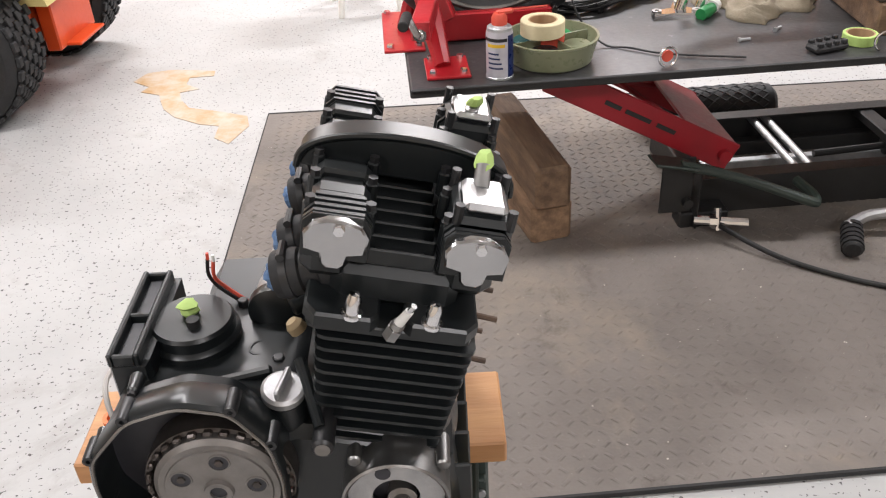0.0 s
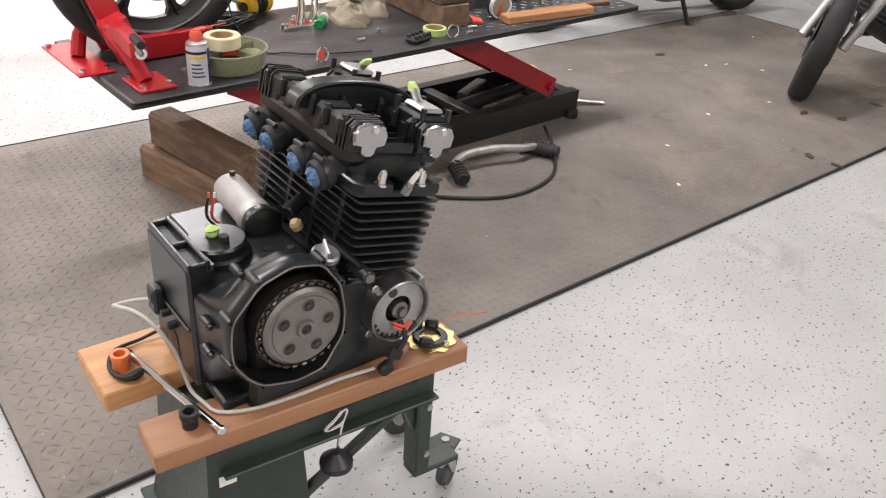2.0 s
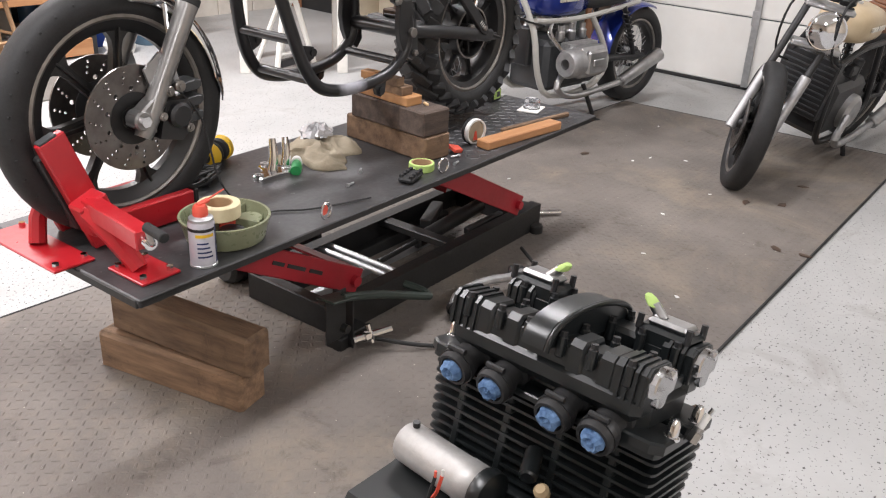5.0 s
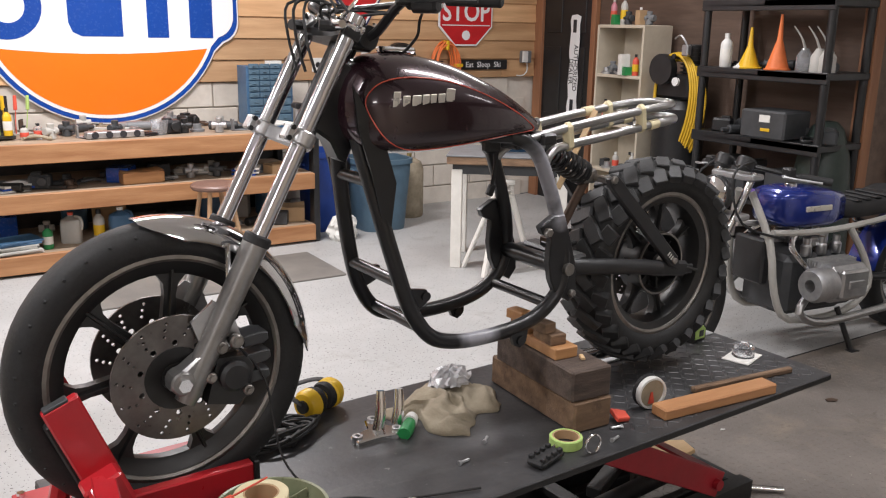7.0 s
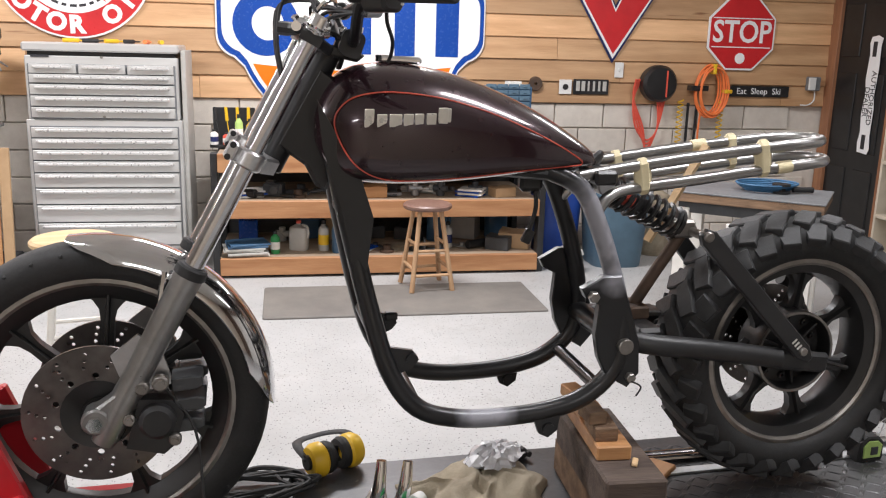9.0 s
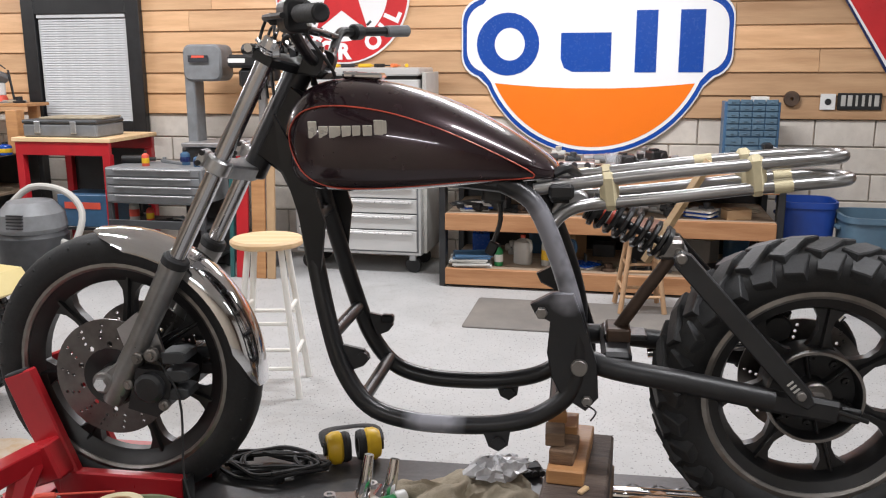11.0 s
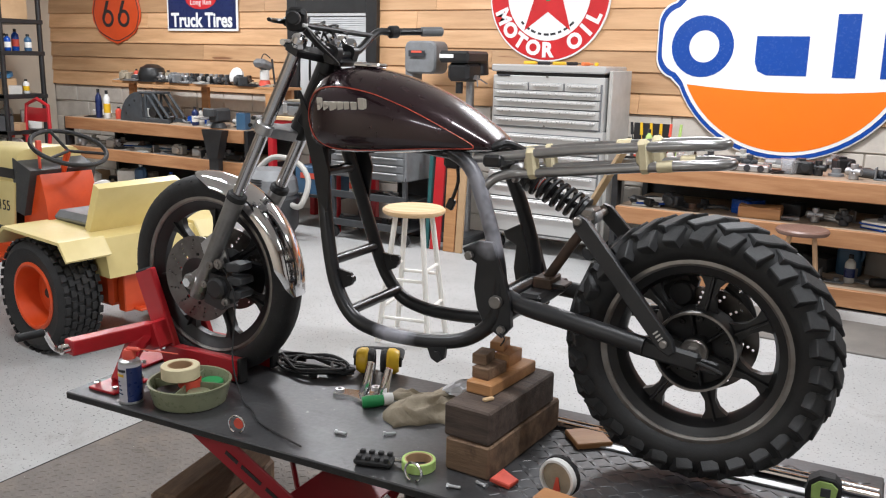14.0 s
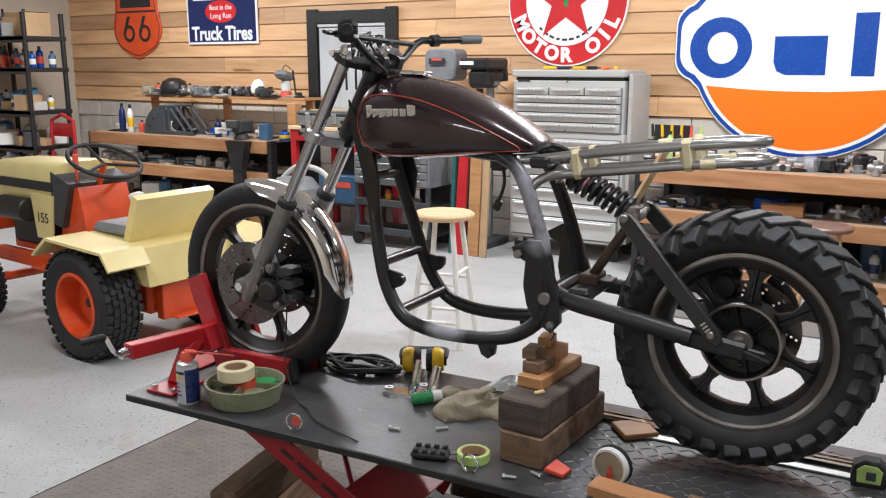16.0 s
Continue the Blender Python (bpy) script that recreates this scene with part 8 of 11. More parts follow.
part("red_ring", Geo().prism(circle(0.52, 56), 0.014, 0.0165), "signred", ms, "red outer ring")
part("white_disc", Geo().prism(circle(0.365, 48), 0.0165, 0.019), "signwhite", ms, "white centre")
star = [((0.35 if k % 2 == 0 else 0.135) * math.sin(math.pi * k / 5), (0.35 if k % 2 == 0 else 0.135) * math.cos(math.pi * k / 5)) for k in range(10)]
part("star", Geo().prism(star, 0.019, 0.0215), "signred", ms, "red star")
part("green_bar", Geo().box(0, 0.06, 0.0225, 0.1, 0.03, 0.003).box(0, 0.0, 0.0225, 0.035, 0.1, 0.003), "green", ms, "plain green mark")
for ch, a in zip("MOTOROIL", (203, 220, 237, 254, 271, 304, 321, 336)):
    letters(ch, 0.16, "signwhite", pose(0.443 * math.cos(radians(a)), 0.443 * math.sin(radians(a)), 0.0175, 0, 0, a + 90), ms, "white letter", bold=0.008, name="letter")
for k in range(9):
    a = 225 + k * 11
    part("printed_bar", Geo().box(0, 0, 0, 0.045 if k % 3 else 0.03, 0.018, 0.002, m=pose(0.315 * math.cos(radians(a)), 0.315 * math.sin(radians(a)), 0.0195, 0, 0, a + 90)), "inkshade", ms, "black printed bar")

# truck tyre sign
ts = thing("truck_sign", "navy enamel truck tyre sign with white border and red oval", "sign", on_wall(-4.96, 1.737))
part("plate", Geo().box(0, 0.29, 0.008, 1.02, 0.58, 0.012, 0.003), "signwhite", ts)
part("navy_field", Geo().box(0, 0.29, 0.0155, 0.97, 0.53, 0.004), "navy", ts, "navy blue field")
letters("Truck Tires", 0.2, "signwhite", pose(0, 0.105, 0.0185), ts, "white lettering", bold=0.006, squeeze=0.92)
part("oval", Geo().prism(circle(0.225, 32, 0, 0.335, 0, 360, 0.115), 0.0175, 0.02), "signred", ts, "red oval")
letters("Best in the", 0.075, "signwhite", pose(0, 0.375, 0.021), ts, "white lettering")
letters("Long Run", 0.08, "signwhite", pose(0, 0.29, 0.021), ts, "white lettering")
part("name_bar", Geo().box(0, 0.5, 0.0185, 0.8, 0.09, 0.003), "signwhite", ts, "plain white bar")

# red-orange shield
def shield(k):
    right = [(0.0, 0.0 + k * 1.2), (0.16, 0.05 + k), (0.3, 0.13 + k * 0.7), (0.385 - k, 0.25), (0.4 - k, 0.36), (0.36 - k, 0.5), (0.34 - k, 0.62), (0.36 - k, 0.72 - k), (0.2, 0.76 - k), (0.0, 0.78 - k)]
    return right + [(-x, z) for x, z in right[-2:0:-1]]


sh = thing("shield_sign", "red-orange enamel highway shield sign with dark outline", "sign", on_wall(-6.29, 1.59))
part("plate", Geo().prism(shield(0), 0.002, 0.014, None, bev=0.003), "shieldorange", sh)
part("outline", Geo().tube([(x, z, 0.0145) for x, z in shield(0.03)], 0.006, seg=6, closed=True, smooth=3, flat=0.4), "inkshade", sh, "dark outline")
for x in (-0.13, 0.13):
    part("dark_ring", Geo().lathe([(0.06, 0.014), (0.095, 0.014), (0.095, 0.0175), (0.06, 0.0175)], pose(x, 0.28, 0), 24, closed=True).prism([(-0.095, 0.0), (-0.055, 0.0), (0.03, 0.19), (-0.02, 0.19)], 0.0141, 0.017, pose(x, 0.28, 0)), "inkshade", sh, "plain dark ring mark")
part("dark_band", Geo().box(0, 0.52, 0.0155, 0.64, 0.02, 0.003), "inkshade", sh)
part("name_bar", Geo().box(0, 0.62, 0.0155, 0.5, 0.11, 0.003), "inkshade", sh, "plain dark bar")

# V-shaped sign
vs_ = thing("vee_sign", "red V-shaped enamel sign with white edge", "sign", on_wall(2.85, 1.427))
def vee(k):
    return [(0, k * 2.0), (0.62 - k * 1.1, 1.0 - k), (0.28 + k * 0.2, 1.0 - k), (0, 0.42 - k * 1.3), (-0.28 - k * 0.2, 1.0 - k), (-0.62 + k * 1.1, 1.0 - k)]


part("plate", Geo().prism(vee(0), 0.002, 0.016, None), "navy", vs_, "dark edge")
part("white_edge", Geo().prism(vee(0.016), 0.016, 0.018, None), "signwhite", vs_, "white edge")
part("red_field", Geo().prism(vee(0.034), 0.018, 0.0205, None), "signred", vs_, "red field")

# stop sign
ss = thing("stop_sign", "red octagonal stop sign with white reflector lettering", "sign", on_wall(3.905, 1.675))
part("plate", Geo().prism(circle(0.305, 8, a0=22.5, a1=382.5), 0.002, 0.014, None, bev=0.002), "signwhite", ss)
part("red_field", Geo().prism(circle(0.288, 8, a0=22.5, a1=382.5), 0.014, 0.0165), "signred", ss, "red field")
for z in (0.115, -0.105):
    part("white_rule", Geo().box(0, z, 0.0175, 0.5, 0.008, 0.003), "signwhite", ss)
letters("STOP", 0.235, "signwhite", pose(0, 0.005, 0.0175), ss, "white reflector lettering", bold=0.004, squeeze=0.88)
part("medallion", Geo().lathe([(0, 0.016), (0.042, 0.016), (0.042, 0.019), (0.028, 0.02), (0.0, 0.021)], pose(0, -0.19, 0), 20), "signwhite", ss)

pl = thing("number_plate", "old black number plate", "number plate", on_wall(2.695, 1.243))
part("plate", Geo().box(0, 0, 0.005, 0.285, 0.115, 0.006, 0.002), "satin", pl)
for k, w_ in enumerate((0.03, 0.03, 0.015, 0.018, 0.018, 0.03)):
    part("plate_bar", Geo().box(-0.105 + 0.043 * k, 0.005, 0.0095, w_, 0.075, 0.003, 0.001), "lightgrey", pl, "plain pale bar")
sw = thing("wall_socket", "white wall socket plate with a dark outlet", "socket", on_wall(2.49, 1.24))
part("plate", Geo().box(0, 0, 0.006, 0.1, 0.11, 0.008, 0.002), "plasticwhite", sw)
part("outlet", Geo().cyl((0, 0, 0.009), (0, 0, 0.014), 0.022, seg=18), "rubber", sw, "black round outlet")
sw = thing("wall_switch", "cream wall switch plate", "switch", on_wall(2.915, 1.375))
part("plate", Geo().box(0, 0, 0.006, 0.07, 0.115, 0.008, 0.002), "plasticwhite", sw)
part("toggle", Geo().box(0, 0, 0.013, 0.012, 0.024, 0.012, 0.002), "plasticwhite", sw)
es = thing("slogan_board", "small black board with white lettering", "sign", on_wall(4.1, 1.23))
part("board", Geo().box(0, 0, 0.008, 0.53, 0.085, 0.014, 0.003), "satin", es)
letters("Eat  Sleep  Ski", 0.068, "signwhite", pose(0, 0, 0.016), es, "white lettering")
tb = thing("junction_box", "grey junction box with a white cover and lead", "electrical box", on_wall(4.56, 1.3))
part("box", Geo().box(0, 0, 0.03, 0.1, 0.11, 0.06, 0.006), "grey", tb)
part("cover", Geo().box(-0.03, 0.0, 0.065, 0.06, 0.1, 0.02, 0.005), "plasticwhite", tb)
part("lead", Geo().tube([(0.02, -0.05, 0.03), (0.03, -0.13, 0.02), (-0.02, -0.17, 0.02), (-0.08, -0.17, 0.01)], 0.006, seg=6), "plasticwhite", tb)
solo("iron_pulley", Geo().lathe([(0.012, 0.0), (0.05, 0.0), (0.055, 0.012), (0.05, 0.024), (0.012, 0.024)], None, 20, closed=True), "rust", "small rusty iron wheel hung on the wall", "wheel", on_wall(2.25, 1.26))

cr = thing("cord_reel", "black wall cord reel with hanging red cord", "cord reel", on_wall(3.2, 1.26))
part("reel", Geo().lathe([(0, 0.0), (0.12, 0.0), (0.14, 0.02), (0.14, 0.1), (0.12, 0.13), (0, 0.135)], pose(0.02, 0.02, 0), 28), "black", cr)
part("reel_band", Geo().box(0.06, 0.02, 0.136, 0.012, 0.2, 0.004), "cordred", cr, "red band")
for k in range(4):
    part("cord_loop", Geo().tube([(-0.1 - 0.02 * k, 0.05, 0.03 + 0.01 * k), (-0.16, -0.1, 0.03), (-0.13 + 0.02 * k, -0.32, 0.04), (-0.03, -0.42 - 0.03 * k, 0.04), (0.05, -0.33, 0.04), (0.03 + 0.02 * k, -0.1, 0.05)], 0.008, seg=6), "cordred", cr, "red cord loop")
oc_ = thing("extension_cord", "bright orange extension cord coiled on a wall hook", "extension cord", on_wall(3.66, 1.2))
for k in range(7):
    a_ = 0.1 + 0.008 * (k % 4)
    part("coil_loop", Geo().tube([(a_ * math.cos(t) + 0.006 * k - 0.02, (0.18 + 0.012 * (k % 3)) * math.sin(t) + 0.03, 0.04 + 0.012 * k) for t in (2 * math.pi * q / 14 for q in range(14))], 0.008, seg=6, closed=True, smooth=2), "cordorange", oc_, "orange cord loop")
part("tail", Geo().tube([(-0.06, -0.1, 0.05), (-0.07, -0.3, 0.05), (-0.06, -0.45, 0.05)], 0.009, seg=6), "cordorange", oc_)
part("hook", Geo().box(-0.1, 0.05, 0.05, 0.14, 0.04, 0.09, 0.005), "black", oc_, "black wall hook")
part("yellow_tie", Geo().box(0.0, 0.2, 0.07, 0.03, 0.08, 0.1, 0.006), "yellow", oc_, "yellow cable tie")
part("yellow_tie", Geo().box(0.13, 0.03, 0.07, 0.06, 0.03, 0.1, 0.006), "yellow", oc_, "yellow cable tie")
for x0 in (3.42, 3.76):
    hel = [(x0 + 0.022 * math.cos(0.9 * q), 1.16 - 0.0055 * q, 0.06 + 0.022 * math.sin(0.9 * q)) for q in range(90)]
    solo("coiled_hose", Geo().tube(hel, 0.005, seg=5, smooth=1), "yellow", "thin yellow coiled hose hanging on the wall", "hose", WM)
for x0 in (3.5, 3.57):
    solo("strap", Geo().box(x0, 0.86, 0.03, 0.022, 0.55, 0.008, 0.002), "rubber", "black strap hanging on the wall", "strap", WM)


# ---- clutter makers ----
CLUT = random.Random(11)
DULL = ["grey", "darkgrey", "rust", "lightgrey", "satin", "galv", "castalu", "darkgrey", "satin", "khaki"]
BRIGHT = ["cordred", "signblue", "plasticwhite", "green", "paper", "lightgrey", "cabblue", "navy", "darkgrey", "khaki"]


def jug(m, mat="plasticwhite", s=1.0, label="white plastic fluid jug on the shelf"):
    t = thing("jug", label, "jug", m)
    part("body", Geo().loft([[(w * 0.075 * s * math.copysign(abs(math.cos(a)) ** 0.6, math.cos(a)), w * 0.05 * s * math.copysign(abs(math.sin(a)) ** 0.6, math.sin(a)), z * s) for a in (2 * math.pi * q / 20 for q in range(20))] for w, z in ((0.92, 0), (1, 0.01), (1, 0.15), (0.9, 0.18), (0.45, 0.2), (0.24, 0.205), (0.24, 0.215))]), mat, t)
    part("cap", Geo().cyl((0, 0, 0.213 * s), (0, 0, 0.235 * s), 0.021 * s, seg=14, bev=0.002), CLUT.choice(("cordred", "signblue", "plasticwhite")), t, "screw cap")
    part("handle", Geo().tube([(0.03 * s, 0, 0.2 * s), (0.07 * s, 0, 0.19 * s), (0.082 * s, 0, 0.14 * s), (0.072 * s, 0, 0.1 * s)], 0.011 * s, seg=8), mat, t)
    return t


def bottle(m, mat, h=0.2, r=0.033, label="plastic bottle on the shelf", capm="rubber"):
    t = thing("bottle", label, "bottle", m)
    part("body", Geo().lathe([(0, 0), (r * 0.92, 0), (r, 0.006), (r, h * 0.66), (r * 0.9, h * 0.74), (r * 0.42, h * 0.84), (r * 0.4, h * 0.88), (0, h * 0.88)], None, 18), mat, t)
    part("cap", Geo().lathe([(0, h * 0.87), (r * 0.46, h * 0.87), (r * 0.44, h), (0, h)], None, 12), capm, t, "cap")
    part("label_band", Geo().lathe([(r * 1.01, h * 0.2), (r * 1.02, h * 0.21), (r * 1.02, h * 0.52), (r * 1.01, h * 0.53)], None, 18), CLUT.choice(("paper", "navy", "cordred", "yellow")), t, "printed label band")
    return t


def carton(m, sx, sy, sz, mat="card", label="cardboard carton on the shelf"):
    t = thing("carton", label, "box", m)
    part("body", Geo().box(0, 0, sz / 2, sx, sy, sz, 0.003), mat, t)
    part("flap", Geo().box(-sx * 0.25, 0, sz + 0.002, sx * 0.48, sy * 0.98, 0.003, rot=(0, CLUT.uniform(0, 8), 0)), mat, t)
    part("flap", Geo().box(sx * 0.25, 0, sz + 0.002, sx * 0.48, sy * 0.98, 0.003, rot=(0, -CLUT.uniform(0, 8), 0)), mat, t)
    return t


def papers(m, sx, sy, n, label="untidy stack of papers and manuals on the shelf"):
    t = thing("paper_stack", label, "papers", m)
    for k in range(n):
        part("sheet", Geo().box(CLUT.uniform(-0.02, 0.02), CLUT.uniform(-0.02, 0.02), 0.007 + 0.014 * k, sx, sy, 0.012, 0.001, rot=(0, 0, CLUT.uniform(-9, 9))), CLUT.choice(("paper", "paper", "cabblue", "lightgrey", "signblue")), t)
    return t


def metal_bit(m, k, mat):
    """A scrap of machinery: flange, bar, bracket, box or housing."""
    g = Geo()
    if k == 0:
        g.lathe([(0.012, 0), (0.05, 0), (0.05, 0.015), (0.03, 0.02), (0.028, 0.05), (0.012, 0.05)], None, 18, closed=True)
        nm, lb = "flange", "dull machined flange on the shelf"
    elif k == 1:
        g.box(0, 0, 0.012, 0.3, 0.035, 0.022, 0.003).cyl((-0.12, 0, 0.02), (-0.12, 0, 0.04), 0.014, seg=10)
        nm, lb = "steel_bar", "length of dull steel bar on the shelf"
    elif k == 2:
        g.box(0, 0, 0.004, 0.16, 0.07, 0.008, 0.002).box(-0.07, 0, 0.04, 0.01, 0.07, 0.08, 0.002).cyl((0.03, 0, 0.008), (0.03, 0, 0.03), 0.02, seg=12)
        nm, lb = "bracket", "folded metal bracket on the shelf"
    elif k == 3:
        g.box(0, 0, 0.045, 0.13, 0.1, 0.09, 0.012).cyl((0.02, -0.05, 0.05), (0.02, -0.075, 0.05), 0.03, seg=16, bev=0.004).box(-0.02, 0, 0.095, 0.06, 0.05, 0.02, 0.004)
        nm, lb = "small_housing", "small machine housing on the shelf"
    elif k == 4:
        g.cyl((-0.1, 0, 0.03), (0.1, 0.02, 0.03), 0.03, seg=16, bev=0.005).cyl((0.1, 0.02, 0.03), (0.15, 0.025, 0.03), 0.014, seg=12)
        nm, lb = "cylinder_part", "dull cylindrical part lying on the shelf"
    elif k == 6:
        for j in range(3):
            g.box(0.01 * j, 0.006 * j, 0.003 + 0.007 * j, 0.24 - 0.03 * j, 0.13 - 0.01 * j, 0.005, 0.001, rot=(0, 0, 9 * j))
        g.cyl((0.03, 0, 0.02), (0.03, 0, 0.026), 0.03, seg=14)
        nm, lb = "flat_plate", "small pile of flat gaskets and plates on the shelf"
    elif k == 7:
        g.cyl((-0.05, 0, 0.05), (0.05, 0, 0.05), 0.026, 0.022, seg=14, bev=0.003).cyl((0, 0, 0), (0, 0, 0.045), 0.03, seg=14, bev=0.005).cyl((0, 0, 0.05), (0, 0, 0.1), 0.02, 0.024, seg=14, bev=0.004).cyl((0.0, -0.045, 0.05), (0.0, 0.045, 0.05), 0.007, seg=8)
        nm, lb = "carburettor", "dull carburettor on the shelf"
    else:
        g.tube([(-0.08, -0.03, 0.012), (-0.03, 0.05, 0.012), (0.05, 0.04, 0.02), (0.08, -0.03, 0.012), (0.02, -0.05, 0.03), (-0.05, -0.02, 0.02), (0.0, 0.03, 0.03)], 0.01, seg=7)
        nm, lb = "cable_tangle", "tangled dark cable on the shelf"
    return solo(nm, g, mat, lb, nm.replace("_", " "), m, group="shelf clutter")


def strew(x0, x1, y, z, step, kinds="mmmjbcp", dy=0.12, big=1.0):
    x = x0
    while x < x1:
        k = CLUT.choice(kinds)
        m = pose(x, y + CLUT.uniform(-dy, dy), z, 0, 0, CLUT.uniform(-35, 35))
        if k == "m":
            metal_bit(m, CLUT.choice((0, 1, 1, 2, 3, 4, 5, 6, 6, 7, 7)), CLUT.choice(DULL))
        elif k == "j":
            mt_, lb = CLUT.choice((("plasticwhite", "white plastic fluid jug on the shelf"), ("lightgrey", "pale grey plastic jug on the shelf"), ("cabblue", "blue plastic fluid jug on the shelf")))
            jug(m, mt_, big * CLUT.uniform(0.8, 1.05), lb)
        elif k == "b":
            mt_ = CLUT.choice(BRIGHT)
            bottle(m, mt_, big * CLUT.uniform(0.14, 0.24), CLUT.uniform(0.025, 0.038), M[mt_].name.replace("_", " ") + " bottle on the shelf")
        elif k == "c":
            mt_ = CLUT.choice(("card", "paper", "card", "darkgrey", "lightgrey", "signblue"))
            carton(m, CLUT.uniform(0.12, 0.26), CLUT.uniform(0.1, 0.2), CLUT.uniform(0.06, 0.16) * big, mt_, M[mt_].name.replace("_", " ") + " box on the shelf")
        else:
            papers(m, CLUT.uniform(0.16, 0.24), CLUT.uniform(0.12, 0.2), CLUT.randrange(2, 6))
        x += step * CLUT.uniform(0.7, 1.3)


# ---- workbench under the big sign ----
def bench(x0, x1, yf, yb, name, label):
    b = thing(name, label, "workbench", pose((x0 + x1) / 2, (yf + yb) / 2, 0))
    w_, d_ = x1 - x0, yb - yf
    for zt, zb, nm in ((0.82, 0.7, "top"), (0.515, 0.4, "shelf"), (0.135, 0.02, "lower_shelf")):
        part(nm + "_board", Geo().box(0, 0.015, zt - 0.012, w_, d_ - 0.03, 0.022, 0.002), "plywood", b, "worn plywood surface")
        part("front_rail", Geo().box(0, -d_ / 2 + 0.015, (zt + zb) / 2 - 0.001, w_, 0.038, zt - zb, 0.004), "bench", b, "orange fir front rail")
    for sx in (-1, 1):
        for sy in (-1, 1):
            part("post", Geo().box(sx * (w_ / 2 + 0.022), sy * (d_ / 2 - 0.06), 0.41, 0.045, 0.09, 0.82, 0.004), "satin", b, "black painted post")
    part("back_panel", Geo().box(0, d_ / 2 - 0.01, 0.4, w_, 0.016, 0.78), "darkgrey", b, "dark back panel")
    return b


bench(-0.06, 2.08, 3.95, 4.78, "workbench", "fir workbench with two cluttered shelves below")
strew(0.02, 2.0, 4.25, 0.515, 0.1, "mmmmpcm", 0.16)
strew(0.08, 0.6, 4.12, 0.515, 0.17, "mpm", 0.03)
strew(1.0, 1.95, 4.12, 0.515, 0.19, "mmc", 0.03)
strew(0.12, 1.0, 4.13, 0.135, 0.14, "jbjbcp", 0.08)
strew(0.95, 2.0, 4.15, 0.135, 0.11, "cmmcbm", 0.08)
strew(0.1, 2.0, 4.5, 0.135, 0.22, "cjmc", 0.08, 1.2)
strew(0.15, 1.65, 4.5, 0.82, 0.075, "mmmmmm", 0.2, 0.6)
strew(0.3, 1.7, 4.2, 0.82, 0.1, "mmm", 0.1, 0.6)
papers(pose(0.1, 4.08, 0.135, 0, 0, 6), 0.26, 0.2, 6)
papers(pose(1.85, 4.2, 0.82, 0, 0, 12), 0.3, 0.22, 3)
carton(pose(0.9, 4.12, 0.515, 0, 0, 3), 0.27, 0.16, 0.075, "pine", "flat wooden box with white lid on the shelf")
dc = thing("drawer_cabinet", "blue steel small-parts drawer cabinet on the workbench", "drawer cabinet", pose(1.95, 4.53, 0.82))
part("case", Geo().box(0, 0.02, 0.215, 0.36, 0.2, 0.43, 0.004), "cabblue", dc)
for k in range(9):
    nn = 4 if k > 2 else 3
    hh = 0.04 if k > 2 else 0.055
    zz = 0.02 + (k * 0.06 if k <= 2 else 0.18 + (k - 3) * 0.042)
    for j in range(nn):
        ww = 0.33 / nn
        part("drawer", Geo().box(-0.165 + ww * (j + 0.5), -0.085, zz + hh / 2, ww - 0.006, 0.014, hh - 0.006, 0.003).box(-0.165 + ww * (j + 0.5), -0.095, zz + hh / 2, ww * 0.3, 0.01, 0.008, 0.002), "binblue", dc)
carton(pose(2.0, 4.5, 1.252, 0, 0, 10), 0.1, 0.08, 0.03, "paper", "small white box on the drawer cabinet")
hs = thing("parts_manifold", "long bright engine head casting on the workbench", "engine part", pose(0.75, 4.1, 0.82, 0, 0, 3))
part("body", Geo().box(0, 0, 0.022, 0.36, 0.09, 0.044, 0.006), "castalu", hs)
for k in range(4):
    # Ports are solid dark discs, their inner shade put into the colour.
    part("port", Geo().cyl((-0.13 + 0.087 * k, -0.05, 0.025), (-0.13 + 0.087 * k, -0.035, 0.025), 0.022, seg=16), "inkshade", hs, "dark disc for the shade in a port")
solo("clear_tub", Geo().lathe([(0, 0), (0.05, 0), (0.06, 0.1), (0.056, 0.1), (0.047, 0.006), (0, 0.006)], None, 20), "clear", "clear plastic tub on the workbench", "tub", pose(1.05, 4.15, 0.82))
vg = thing("bench_grinder", "small grey bench tool on the workbench end", "bench tool", pose(2.0, 4.05, 0.82))
part("base", Geo().box(0, 0, 0.02, 0.1, 0.12, 0.04, 0.006), "castalu", vg)
part("column", Geo().cyl((0, 0, 0.04), (0, 0, 0.16), 0.016, seg=12), "galv", vg)
part("head", Geo().box(0, 0, 0.17, 0.06, 0.1, 0.04, 0.008), "black", vg)
part("lever", Geo().tube([(0.03, 0, 0.17), (0.08, 0, 0.14), (0.09, 0, 0.05)], 0.006, seg=6), "castalu", vg)

# tools and pots between the tool chest and the bench
pb = thing("pot_shelf", "small black shelf unit crowded with brushes and pots", "shelf", pose(0.03, 4.3, 0.82))
part("rack", Geo().box(0, 0.1, 0.13, 0.28, 0.02, 0.26, 0.003).box(0, 0, 0.02, 0.3, 0.22, 0.02, 0.003), "satin", pb)
for k, (x, mt_, h) in enumerate(((-0.12, "plasticwhite", 0.1), (-0.04, "cordred", 0.08), (0.04, "lime", 0.2), (0.11, "yellow", 0.17), (0.2, "lightgrey", 0.09), (0.28, "clear", 0.1))):
    bottle(pose(0.03 + x, 4.2, 0.851 if x < 0.15 else 0.82), mt_, h, 0.026, "small coloured pot among brushes", "rubber")
